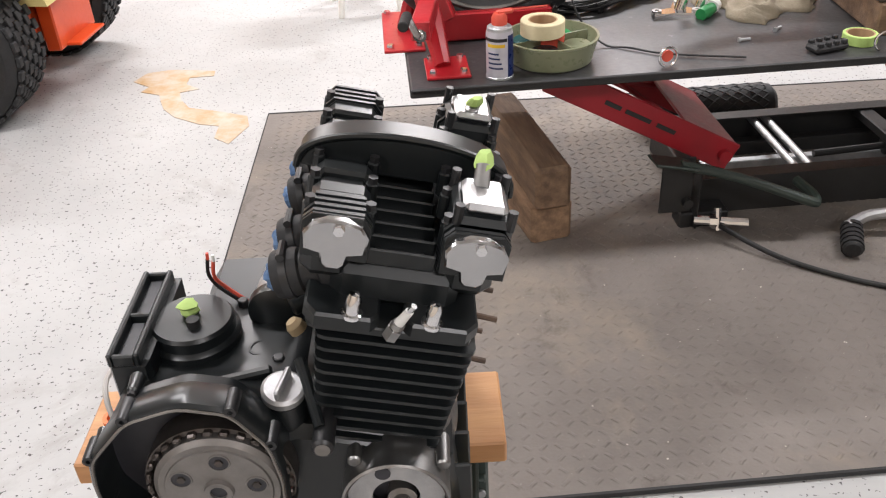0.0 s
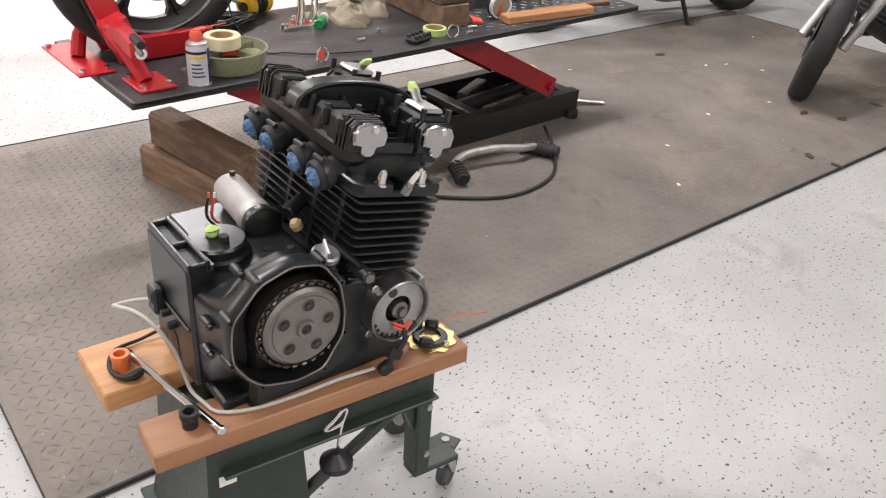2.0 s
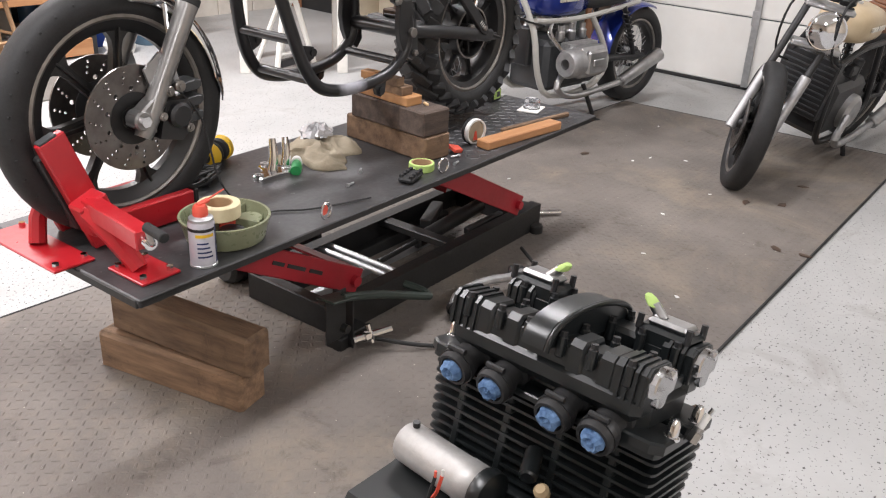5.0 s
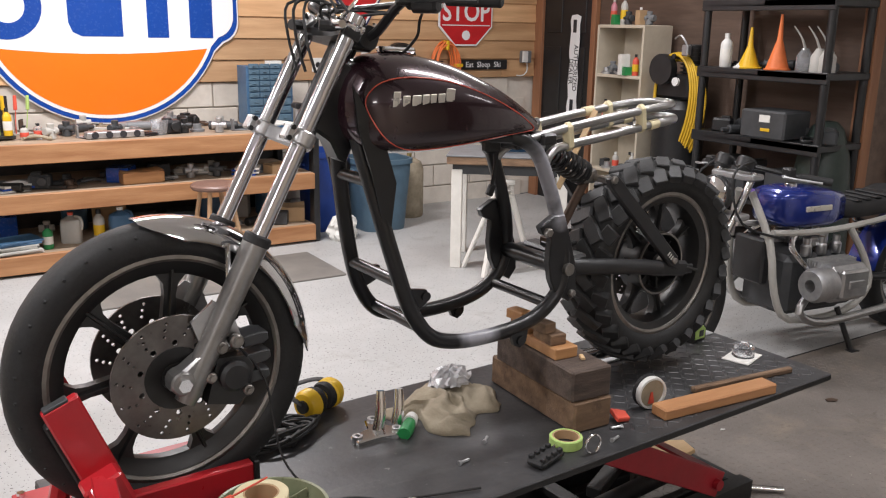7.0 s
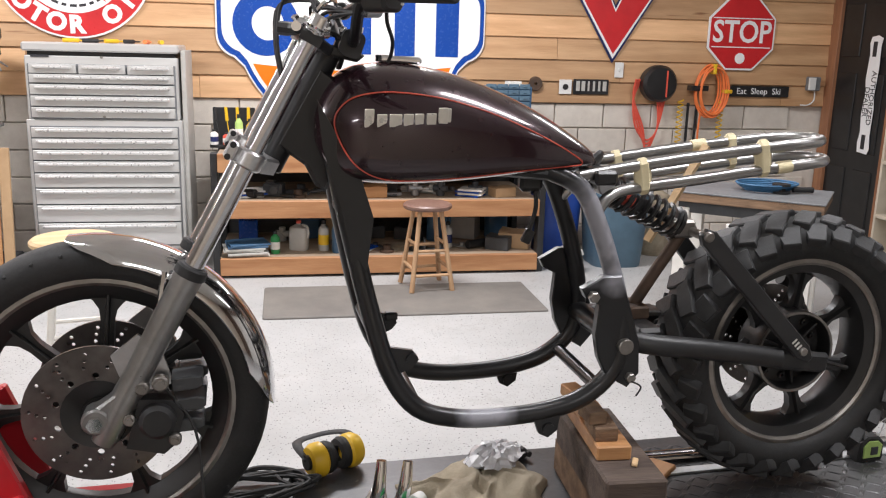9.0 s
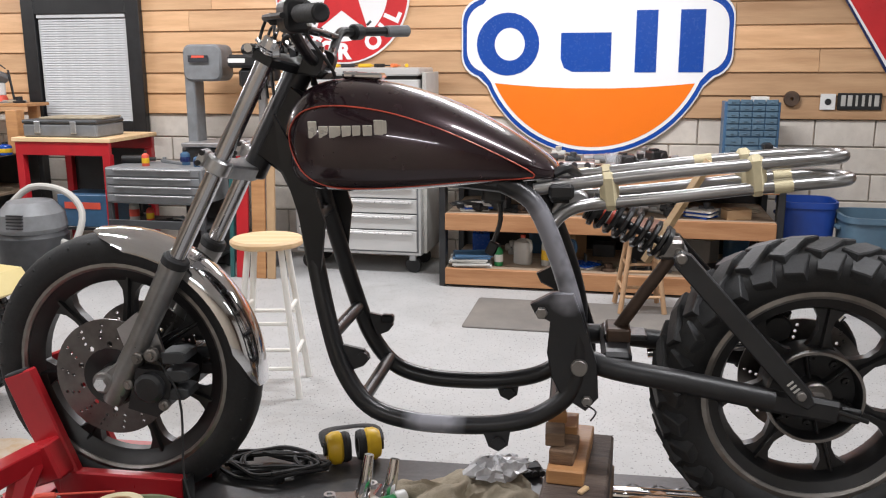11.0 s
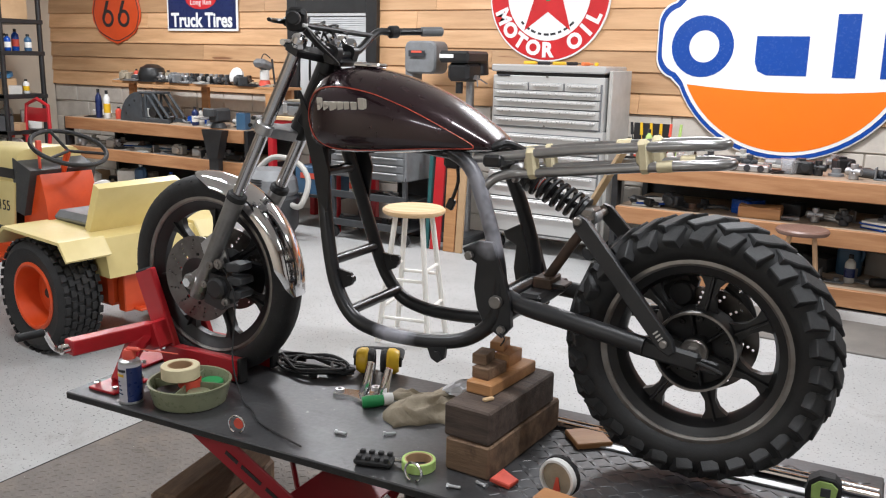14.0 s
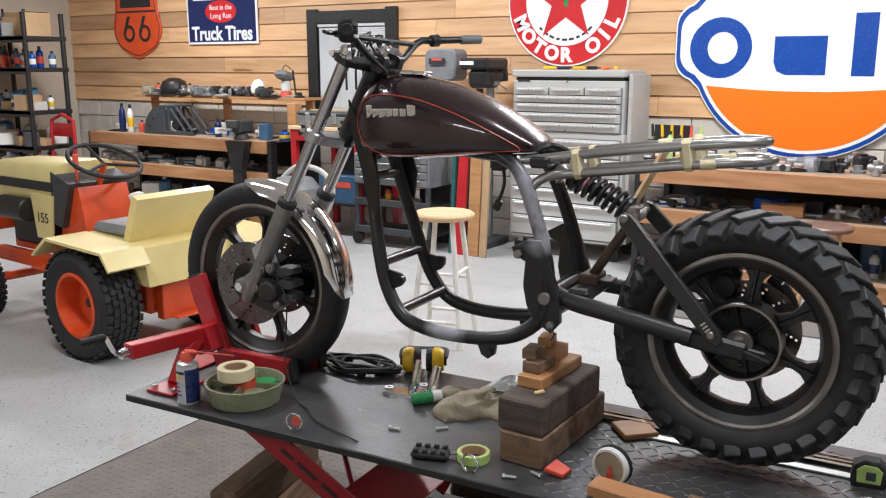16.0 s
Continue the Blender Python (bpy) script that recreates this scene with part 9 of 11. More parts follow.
for k in range(6):
    solo("screwdriver", Geo().cyl((0, 0, 0), (0.01 * (k - 3), 0.01, 0.15), 0.003, seg=6).cyl((0.01 * (k - 3), 0.01, 0.15), (0.013 * (k - 3), 0.012, 0.24), 0.012, 0.01, seg=8, bev=0.002), CLUT.choice(("yellow", "cordred", "lime", "rubber")), "screwdriver stored upright in the rack", "screwdriver", pose(-0.05 + 0.06 * k, 4.26, 0.851), group="upright screwdrivers")

# ---- stainless tool chest ----
tc = thing("tool_chest", "tall brushed stainless tool chest with many drawers on castors", "tool chest", pose(-0.775, 4.46, 0))
part("lower_body", Geo().box(0, 0.02, 0.57, 0.96, 0.46, 0.86, 0.006), "stainless", tc)
part("upper_body", Geo().box(0, 0.02, 1.2, 0.93, 0.44, 0.4, 0.006), "stainless", tc)
# Added grey panels whose colour gives the shade between drawers.
part("drawer_recess", Geo().box(0, -0.2115, 0.56, 0.915, 0.006, 0.8, 0.001), "grey", tc, "grey panel for the shade in the drawer gaps")
part("drawer_recess", Geo().box(0, -0.2015, 1.175, 0.9, 0.006, 0.35, 0.001), "grey", tc, "grey panel for the shade in the drawer gaps")
part("lid", Geo().box(0, 0.01, 1.455, 0.95, 0.46, 0.055, 0.01), "stainless", tc, "raised stainless lid")
part("open_tray", Geo().box(0, 0.02, 1.412, 0.9, 0.4, 0.028, 0.002), "satin", tc, "dark open top tray")
part("side_panel", Geo().box(0.495, 0.05, 0.8, 0.03, 0.42, 1.3, 0.004), "lightgrey", tc, "grey side panel")
for z, h in ((0.885, 0.07), (0.812, 0.07), (0.739, 0.07), (0.66, 0.076), (0.56, 0.097), (0.45, 0.107), (0.33, 0.117), (0.17, 0.157)):
    d = part("drawer", Geo().box(0, -0.224, z + h / 2, 0.9, 0.02, h - 0.008, 0.003), "stainless", tc)
    part("drawer_pull", Geo().box(0, -0.243, z + h - 0.022, 0.84, 0.026, 0.016, 0.004), "pull", d, "bright full-width pull")
for z, h in ((1.01, 0.07), (1.083, 0.07), (1.156, 0.07), (1.229, 0.06)):
    d = part("drawer", Geo().box(0, -0.214, z + h / 2, 0.88, 0.02, h - 0.008, 0.003), "stainless", tc)
    part("drawer_pull", Geo().box(0, -0.234, z + h - 0.022, 0.82, 0.026, 0.016, 0.004), "pull", d, "bright full-width pull")
for x in (-0.297, 0.0, 0.297):
    d = part("drawer", Geo().box(x, -0.214, 1.32, 0.283, 0.02, 0.056, 0.003), "stainless", tc)
    part("drawer_pull", Geo().box(x, -0.234, 1.33, 0.23, 0.026, 0.016, 0.004), "pull", d, "bright pull")
for z in (1.02, 1.395):
    part("lock", Geo().cyl((0, -0.2, z), (0, -0.226 if z < 1.2 else -0.21, z), 0.009, seg=12), "rimalu", tc, "small lock")
part("badge", Geo().box(-0.37, -0.204, 1.397, 0.11, 0.006, 0.014, 0.002), "inkshade", tc, "plain dark badge")
for x in (-0.4, 0.4):
    for y in (-0.14, 0.18):
        cs = part("caster", Geo().box(x, y, 0.115, 0.05, 0.05, 0.05, 0.004), "galv", tc)
        part("caster_wheel", Geo().lathe([(0, -0.018), (0.055, -0.018), (0.06, -0.01), (0.06, 0.01), (0.055, 0.018), (0, 0.018)], pose(x, y, 0.06) @ AY, 20), "rubber", cs, "dark castor wheel")
for k, (x, mt_) in enumerate(((-0.2, "yellow"), (-0.08, "rubber"), (0.05, "yellow"), (0.16, "rubber"), (0.27, "cordorange"), (0.36, "yellow"))):
    solo("hand_tool", Geo().cyl((-0.05, 0, 0.014), (0.05, 0.01, 0.014), 0.014, seg=10, bev=0.003).cyl((0.05, 0.01, 0.014), (0.12, 0.015, 0.014), 0.005, seg=8), mt_, "hand tool lying on the tool chest lid", "hand tool", pose(-0.775 + x, 4.36, 1.483, 0, 0, 20 * k), group="tools on the chest")


# ---- stools ----
def stool(m, seat_h, r, seatm, legm, label, legr=0.016):
    s_ = thing("stool", label, "stool", m)
    part("seat", Geo().lathe([(0, seat_h - 0.034), (r * 0.94, seat_h - 0.034), (r, seat_h - 0.022), (r, seat_h - 0.01), (r * 0.93, seat_h), (0, seat_h)], None, 36), seatm, s_)
    f = []
    for k in range(4):
        a = radians(45 + 90 * k)
        p0 = (r * 0.62 * math.cos(a), r * 0.62 * math.sin(a), seat_h - 0.035)
        p1 = (r * 1.22 * math.cos(a), r * 1.22 * math.sin(a), 0.0)
        f.append((Vector(p0), Vector(p1)))
        part("leg", Geo().cyl(p0, p1, legr * 0.9, legr, seg=12), legm, s_)
    for k in range(4):
        for t in ((0.42, 0.72) if k % 2 else (0.5, 0.8)):
            part("rung", Geo().cyl(f[k][0].lerp(f[k][1], t), f[(k + 1) % 4][0].lerp(f[(k + 1) % 4][1], t), legr * 0.62, seg=8), legm, s_)
    return s_


stool(pose(-0.48, 1.93, 0, 0, 0, 12), 0.732, 0.17, "blondwood", "whitepaint", "white painted stool with pale wooden seat")
stool(pose(1.245, 3.62, 0.012, 0, 0, 8), 0.545, 0.155, "brownpad", "stoolwood", "brown worn wooden stool with dark padded seat")

# ---- bins, bottle, table, jack stand ----
for x, y, w_, h, mt_, lb in ((2.72, 4.2, 0.46, 0.56, "binblue", "blue-grey plastic waste bin"), (2.32, 4.35, 0.36, 0.62, "recblue", "dark blue recycling bin")):
    b = thing("waste_bin", lb, "bin", pose(x, y, 0))
    part("body", Geo().loft([[(s * w_ / 2 * math.copysign(abs(math.cos(a)) ** 0.5, math.cos(a)), s * w_ / 2 * math.copysign(abs(math.sin(a)) ** 0.5, math.sin(a)), z * h) for a in (2 * math.pi * q / 28 for q in range(28))] for s, z in ((0.78, 0), (0.8, 0.02), (0.97, 0.9), (0.97, 0.93), (1.03, 0.935), (1.03, 1.0), (0.94, 1.0), (0.8, 0.2))]), mt_, b)
    for s in (-1, 1):
        part("handle", Geo().box(s * w_ * 0.5, 0, h * 0.84, 0.03, 0.12, 0.025, 0.006), mt_, b)
bagr = [[(s * 0.14 * math.cos(a) * (1 + 0.45 * noise.noise(Vector((2.2 * math.cos(a), 2.2 * math.sin(a), z * 14)))), s * 0.12 * math.sin(a) * (1 + 0.45 * noise.noise(Vector((2.2 * math.cos(a), 2.2 * math.sin(a), z * 14 + 5)))), z + 0.02 * noise.noise(Vector((3 * math.cos(a), 3 * math.sin(a), z * 9))) * (z > 0)) for a in (2 * math.pi * q / 26 for q in range(26))] for s, z in ((0.85, 0), (1.0, 0.03), (1.05, 0.07), (0.95, 0.11), (1.0, 0.15), (0.8, 0.19), (0.75, 0.22), (0.4, 0.24), (0.15, 0.245))]
solo("crumpled_bag", Geo().loft(bagr), "paper", "crumpled white bag on the floor beside the bin", "bag", pose(2.3, 3.95, 0) @ Matrix.Scale(0.76, 4), sharp=18)
gb = thing("gas_cylinder", "tan gas cylinder standing against the block wall", "gas cylinder", pose(3.15, 4.45, 0))
part("shell", Geo().lathe([(0, 0), (0.11, 0), (0.12, 0.02), (0.12, 0.4), (0.1, 0.46), (0.05, 0.49), (0, 0.49)], None, 28), "khaki", gb)
part("valve", Geo().cyl((0, 0, 0.49), (0, 0, 0.55), 0.02, seg=10).cyl((-0.03, 0, 0.545), (0.03, 0, 0.545), 0.012, seg=8), "brass", gb)
wt = thing("work_table", "worn dark grey topped work table with pale legs", "table", pose(3.02, 2.85, 0, 0, 0, -38))
part("top", Geo().box(0, 0, 0.75, 0.82, 0.55, 0.01, 0.003), "grey", wt, "worn dark grey table top")
part("apron", Geo().box(0, 0, 0.72, 0.81, 0.54, 0.049, 0.004), "timber", wt, "brown wooden apron")
part("apron", Geo().box(0, -0.22, 0.675, 0.74, 0.03, 0.09, 0.003).box(0, 0.22, 0.675, 0.74, 0.03, 0.09, 0.003), "darkgrey", wt)
for x in (-0.34, 0.34):
    for y in (-0.21, 0.21):
        part("leg", Geo().box(x, y, 0.33, 0.07, 0.07, 0.66, 0.004), "whitepaint", wt, "white painted leg")
bc = thing("coiled_cable", "blue cable coiled on the work table", "cable", pose(3.1, 2.85, 0.757))
for k in range(5):
    part("coil_loop", Geo().tube([((0.13 + 0.012 * k) * math.cos(t), (0.1 + 0.01 * k) * math.sin(t), 0.008 + 0.009 * k) for t in (2 * math.pi * q / 16 for q in range(16))], 0.006, seg=6, closed=True, smooth=2), "cordblue", bc)
part("plug", Geo().cyl((0.1, -0.1, 0.02), (0.22, -0.12, 0.02), 0.016, seg=10, bev=0.004), "rubber", bc, "black plug")
solo("cable_reel", Geo().lathe([(0.01, 0), (0.05, 0), (0.05, 0.012), (0.025, 0.014), (0.025, 0.04), (0.05, 0.042), (0.05, 0.054), (0.01, 0.054)], None, 20, closed=True), "rubber", "small black reel on the work table", "reel", pose(3.13, 2.75, 0.757))
js = thing("jack_stand", "white steel A-frame stand on the floor", "stand", pose(2.84, 2.66, 0, 0, 0, 10))
for s in (-1, 1):
    part("leg", Geo().tube([(s * 0.045, 0, 0.58), (s * 0.06, 0, 0.5), (s * 0.22, -0.05, 0.0)], 0.02, seg=8, smooth=1), "whitepaint", js)
    part("rear_leg", Geo().tube([(s * 0.045, 0.02, 0.56), (s * 0.15, 0.22, 0.0)], 0.016, seg=8, smooth=1), "whitepaint", js)
part("head", Geo().box(0, 0, 0.585, 0.13, 0.06, 0.03, 0.006).box(0, 0, 0.5, 0.13, 0.05, 0.02, 0.004).box(0, -0.01, 0.54, 0.09, 0.04, 0.012, 0.003), "whitepaint", js)
part("cross_bar", Geo().cyl((-0.16, -0.03, 0.16), (0.16, -0.03, 0.16), 0.012, seg=8), "whitepaint", js)
part("lower_bracket", Geo().box(0, -0.03, 0.1, 0.3, 0.04, 0.05, 0.004), "satin", js, "black lower bracket")

# ---- right wall: cabinet, hose, plastic shelving ----
cb_ = thing("open_cabinet", "tan open steel cabinet with bottles against the wall", "cabinet", pose(4.54, 3.35, 0))
for y in (-0.25, 0.25):
    part("side", Geo().box(0, y, 0.8, 0.3, 0.02, 1.58, 0.003), "tan", cb_)
part("back", Geo().box(0.142, 0, 0.8, 0.015, 0.48, 1.56), "tan", cb_)
for z in (0.05, 0.45, 0.82, 1.2, 1.58):
    part("shelf", Geo().box(-0.005, 0, z, 0.285, 0.48, 0.025, 0.003), "tan", cb_)
for z in (0.4625, 0.8325, 1.2125, 1.5925):
    for j in range(8 if z > 1.0 else 6):
        x, y = 4.45 + CLUT.uniform(-0.04, 0.06), 3.15 + (0.055 if z > 1.0 else 0.075) * j
        k = CLUT.random()
        if k < 0.45:
            mt_ = CLUT.choice(("cordred", "plasticwhite", "lightgrey", "paper", "green", "khaki", "darkgrey", "pinkcan"))
            bottle(pose(x, y, z), mt_, CLUT.uniform(0.09, 0.22), CLUT.uniform(0.02, 0.03), M[mt_].name.replace("_", " ") + " bottle in the open cabinet", CLUT.choice(("rubber", "lightgrey", "plasticwhite")))
        elif k < 0.75:
            mt_ = CLUT.choice(("card", "paper", "lightgrey", "darkgrey", "green"))
            carton(pose(x, y, z, 0, 0, CLUT.uniform(-20, 20)), 0.08, 0.05, CLUT.uniform(0.05, 0.18), mt_, M[mt_].name.replace("_", " ") + " box in the open cabinet")
        else:
            metal_bit(pose(x, y, z, 0, 0, 80 + CLUT.uniform(-20, 20)), CLUT.choice((0, 5, 7)), CLUT.choice(DULL))
hz = thing("air_hose_coil", "yellow air hose hung in long loops", "air hose", pose(4.42, 2.75, 1.03))
for k in range(7):
    a_, b_ = 0.17 + 0.012 * k, 0.36 + 0.012 * (k % 4)
    part("hose_loop", Geo().tube([(0.012 * k - 0.04, a_ * math.cos(t) * (1 + 0.2 * math.sin(t)), b_ * math.sin(t) - 0.01 * k) for t in (2 * math.pi * q / 18 for q in range(18))], 0.0115, seg=7, closed=True, smooth=2), "hose", hz)
part("hanger", Geo().cyl((0.28, 0, 0.34), (-0.06, 0, 0.345), 0.02, seg=10), "satin", hz, "black hanger")
ac = thing("air_compressor", "tall dark air compressor tank behind the hose", "compressor", pose(4.5, 2.78, 0))
part("tank", Geo().lathe([(0, 0.06), (0.14, 0.06), (0.19, 0.12), (0.19, 1.0), (0.14, 1.06), (0, 1.07)], None, 28), "black", ac)
part("pump", Geo().box(0, 0, 1.16, 0.22, 0.34, 0.18, 0.02).cyl((0, -0.1, 1.22), (0, -0.1, 1.46), 0.075, seg=18, bev=0.008), "black", ac)
for k in range(7):
    part("pump_fin", Geo().lathe([(0.07, 1.26 + 0.028 * k), (0.095, 1.26 + 0.028 * k), (0.095, 1.268 + 0.028 * k), (0.07, 1.268 + 0.028 * k)], pose(0, -0.1, 0), 20, closed=True), "black", ac)
part("belt_guard", Geo().lathe([(0, 0), (0.1, 0), (0.11, 0.02), (0.11, 0.07), (0, 0.07)], pose(-0.1, 0.06, 1.28, 0, -90, 0), 26), "satin", ac, "round black belt guard")
part("regulator", Geo().box(-0.14, -0.15, 1.42, 0.05, 0.06, 0.08, 0.01).tube([(-0.14, -0.15, 1.46), (-0.15, -0.1, 1.52), (-0.12, -0.02, 1.5)], 0.008, seg=8), "castalu", ac, "bright regulator")
part("gauge", Geo().lathe([(0, 0), (0.03, 0), (0.03, 0.02), (0, 0.022)], pose(-0.16, -0.1, 1.2, 0, -90, 0), 18), "plasticwhite", ac, "white dial gauge")
for a in range(3):
    part("foot", Geo().box(0.15 * math.cos(a * 2.1), 0.15 * math.sin(a * 2.1), 0.035, 0.05, 0.05, 0.07, 0.006), "black", ac)


def rack(m, w_, d_, zs, label, h):
    r_ = thing("plastic_shelving", label, "shelving", m)
    for z in zs:
        part("shelf", Geo().box(0, 0, z, w_, d_, 0.045, 0.006).box(0, -d_ / 2 + 0.006, z - 0.01, w_ + 0.004, 0.012, 0.07, 0.004), "satin", r_)
    for sx in (-1, 1):
        for sy in (-1, 1):
            part("post", Geo().cyl((sx * (w_ / 2 - 0.03), sy * (d_ / 2 - 0.03), 0), (sx * (w_ / 2 - 0.03), sy * (d_ / 2 - 0.03), h), 0.026, seg=12), "satin", r_)
    return r_


rack(pose(4.47, 1.92, 0, 0, 0, -90), 1.0, 0.44, (0.16, 0.5, 0.87, 1.3, 1.73), "black plastic shelving loaded with garage supplies", 2.1)


def funnel(m, mat, h, label):
    f = thing("funnel", label, "funnel", m)
    part("cone", Geo().lathe([(0.08, 0), (0.082, 0.008), (0.07, 0.012), (0.018, h * 0.55), (0.008, h), (0.005, h), (0.014, h * 0.55), (0.066, 0.008)], None, 24, closed=True), mat, f)
    part("tab", Geo().box(0.085, 0, 0.006, 0.03, 0.03, 0.005, 0.002), mat, f)


funnel(pose(4.32, 2.05, 1.323), "yellow", 0.26, "yellow and white plastic funnel on the black shelving")
funnel(pose(4.32, 2.07, 1.323), "plasticwhite", 0.12, "white plastic funnel on the black shelving")
funnel(pose(4.32, 1.83, 1.323), "cordorange", 0.34, "orange plastic long-neck funnel on the black shelving")
bottle(pose(4.33, 2.25, 1.323), "plasticwhite", 0.22, 0.04, "white plastic bottle on the black shelving", "plasticwhite")
for y, mt_ in ((1.66, "clear"), (1.56, "lightgrey"), (1.5, "lightgrey")):
    o_ = thing("oil_can", "grey oil can with a thin spout on the shelving", "oil can", pose(4.35, y, 1.323))
    part("body", Geo().lathe([(0, 0), (0.05, 0), (0.05, 0.09), (0.02, 0.14), (0, 0.14)], None, 18), mt_, o_)
    part("spout", Geo().tube([(0, 0, 0.13), (-0.02, 0.02, 0.2), (-0.05, 0.06, 0.27)], [0.009, 0.006, 0.003], seg=8), "lightgrey", o_)
tk_ = thing("tool_case", "black tool case with a white label on the shelving", "tool case", pose(4.36, 1.83, 0.893))
part("case", Geo().box(0, 0, 0.09, 0.26, 0.34, 0.18, 0.012), "darkgrey", tk_)
part("label_plate", Geo().box(-0.132, -0.02, 0.13, 0.004, 0.08, 0.045), "paper", tk_, "white label")
part("latch", Geo().box(-0.133, -0.03, 0.06, 0.008, 0.07, 0.02, 0.002), "yellow", tk_, "yellow latch")
for y, k in ((2.25, 3), (2.1, 4), (1.55, 5), (1.45, 3)):
    metal_bit(pose(4.36, y, 0.893, 0, 0, 40 * k), k, CLUT.choice(("darkgrey", "satin", "galv")))
for y, k, mt_ in ((2.25, 0, "darkgrey"), (2.1, 3, "darkgrey"), (1.95, 1, "purple"), (1.8, 1, "signblue"), (1.68, 2, "cordred"), (1.55, 1, "cordorange")):
    metal_bit(pose(4.33, y, 0.523, 0, 0, 80), k, mt_)
for z, n in ((0.893, 7), (0.523, 8), (1.323, 5)):
    for k in range(n):
        metal_bit(pose(4.47 + CLUT.uniform(-0.05, 0.08), 1.48 + 0.86 * (k + 0.5) / n, z, 0, 0, CLUT.uniform(0, 180)), CLUT.choice((0, 2, 3, 4, 5)), CLUT.choice(("darkgrey", "satin", "satin", "grey")))
carton(pose(4.4, 2.1, 0.523, 0, 0, 85), 0.28, 0.2, 0.2, "darkgrey", "dark storage box on the black shelving")
carton(pose(4.45, 1.7, 0.523, 0, 0, 95), 0.3, 0.22, 0.16, "darkgrey", "dark storage box on the black shelving")
strew(4.3, 4.6, 2.2, 1.753, 0.12, "bcb", 0.1)
carton(pose(4.42, 1.75, 1.753, 0, 0, 90), 0.4, 0.28, 0.22, "darkgrey", "dark crate on top of the shelving")
solo("dark_bag", Geo().loft([[(s * 0.18 * math.cos(a) * (1 + 0.12 * math.sin(3 * a + k)), s * 0.2 * math.sin(a), z) for a in (2 * math.pi * q / 20 for q in range(20))] for k, (s, z) in enumerate(((0.9, 0), (1.05, 0.15), (1.0, 0.5), (0.8, 0.8), (0.5, 0.98), (0.3, 1.02)))]), "standgreen", "dark green sack standing by the shelving", "sack", pose(4.5, 1.55, 0.0))


# ---- left side: bench, hutch, vice, tool cart ----
bench(-6.25, -3.7, 4.02, 4.78, "workbench", "long fir workbench with cluttered shelves beside the window")
hu = thing("bench_hutch", "raised pine shelf on posts over the workbench", "shelf", pose(-4.75, 4.55, 0.82))
part("board", Geo().box(0, 0, 0.375, 2.4, 0.28, 0.025, 0.003), "pine", hu)
for x in (-1.1, 0.0, 1.12):
    part("post", Geo().box(x, 0.05, 0.18, 0.09, 0.04, 0.362, 0.003), "pine", hu)
for k in range(13):
    metal_bit(pose(-5.12 + 0.068 * k, 4.52, 1.2085, 0, 0, 90 + CLUT.uniform(-12, 12)), 7, CLUT.choice(("castalu", "satin", "darkgrey", "galv")))
strew(-5.9, -5.15, 4.52, 1.2085, 0.075, "mmmmmb", 0.06, 0.6)
strew(-4.2, -3.65, 4.52, 1.2085, 0.09, "mmmm", 0.06, 0.6)
strew(-5.8, -3.8, 4.46, 1.2085, 0.12, "mmm", 0.04, 0.6)
strew(-6.1, -3.8, 4.3, 0.82, 0.13, "mmcb", 0.1, 0.8)
strew(-6.1, -3.8, 4.3, 0.515, 0.09, "mmmpm", 0.12)
strew(-6.1, -3.8, 4.15, 0.515, 0.12, "mmm", 0.05)
strew(-6.1, -3.8, 4.25, 0.135, 0.12, "mmcmjm", 0.12)
hm = thing("helmet", "glossy black helmet on the raised shelf", "helmet", pose(-5.42, 4.5, 1.2085))
part("shell", Geo().lathe([(0.13, 0), (0.145, 0.03), (0.145, 0.08), (0.12, 0.14), (0.06, 0.175), (0, 0.182)], None, 28), "black", hm)
part("rim", Geo().lathe([(0.128, 0), (0.15, 0), (0.15, 0.012), (0.128, 0.012)], None, 28, closed=True), "rubber", hm)
solo("white_disc", Geo().lathe([(0, 0), (0.08, 0), (0.085, 0.01), (0.085, 0.03), (0.06, 0.04), (0, 0.042)], pose(0, 0, 0.085, 78, 0, 0), 28), "plasticwhite", "white round cover leaning on the raised shelf", "cover", pose(-4.2, 4.5, 1.2085))
cf = thing("work_lamp", "grey and red work lamp on the raised shelf", "lamp", pose(-3.85, 4.5, 1.2085))
part("base", Geo().cyl((0, 0, 0), (0, 0, 0.06), 0.06, 0.05, seg=18, bev=0.006), "cordred", cf, "red base")
part("jar", Geo().cyl((0, 0, 0.06), (0, 0, 0.16), 0.045, seg=18, bev=0.006), "plasticwhite", cf)
part("hood", Geo().box(0, -0.02, 0.21, 0.15, 0.17, 0.08, 0.03, rot=(-18, 0, 0)), "grey", cf)
part("wire_handle", Geo().tube([(-0.05, 0, 0.24), (-0.02, 0.02, 0.31), (0.04, 0.04, 0.27)], 0.005, seg=6), "satin", cf)
part("stand_leg", Geo().tube([(0.07, 0.03, 0.26), (0.1, 0.02, 0.1), (0.12, 0.01, 0.0)], 0.01, seg=6), "satin", cf)
for x, mt_, h, lb in ((-5.87, "navy", 0.3, "navy steel flask on the workbench"), (-5.74, "plasticwhite", 0.29, "tall white flask on the workbench"), (-4.45, "navy", 0.18, "blue spray can on the workbench")):
    bottle(pose(x, 4.16, 0.82), mt_, h, 0.034, lb)
cl = thing("machine_guard", "large blue-grey open machine casting on the workbench", "machine part", pose(-5.12, 4.22, 0.82))
arc_ = [(-0.36 + 0.3 * (1 - math.cos(radians(a))), 0.3 * math.sin(radians(a))) for a in range(0, 91, 15)]
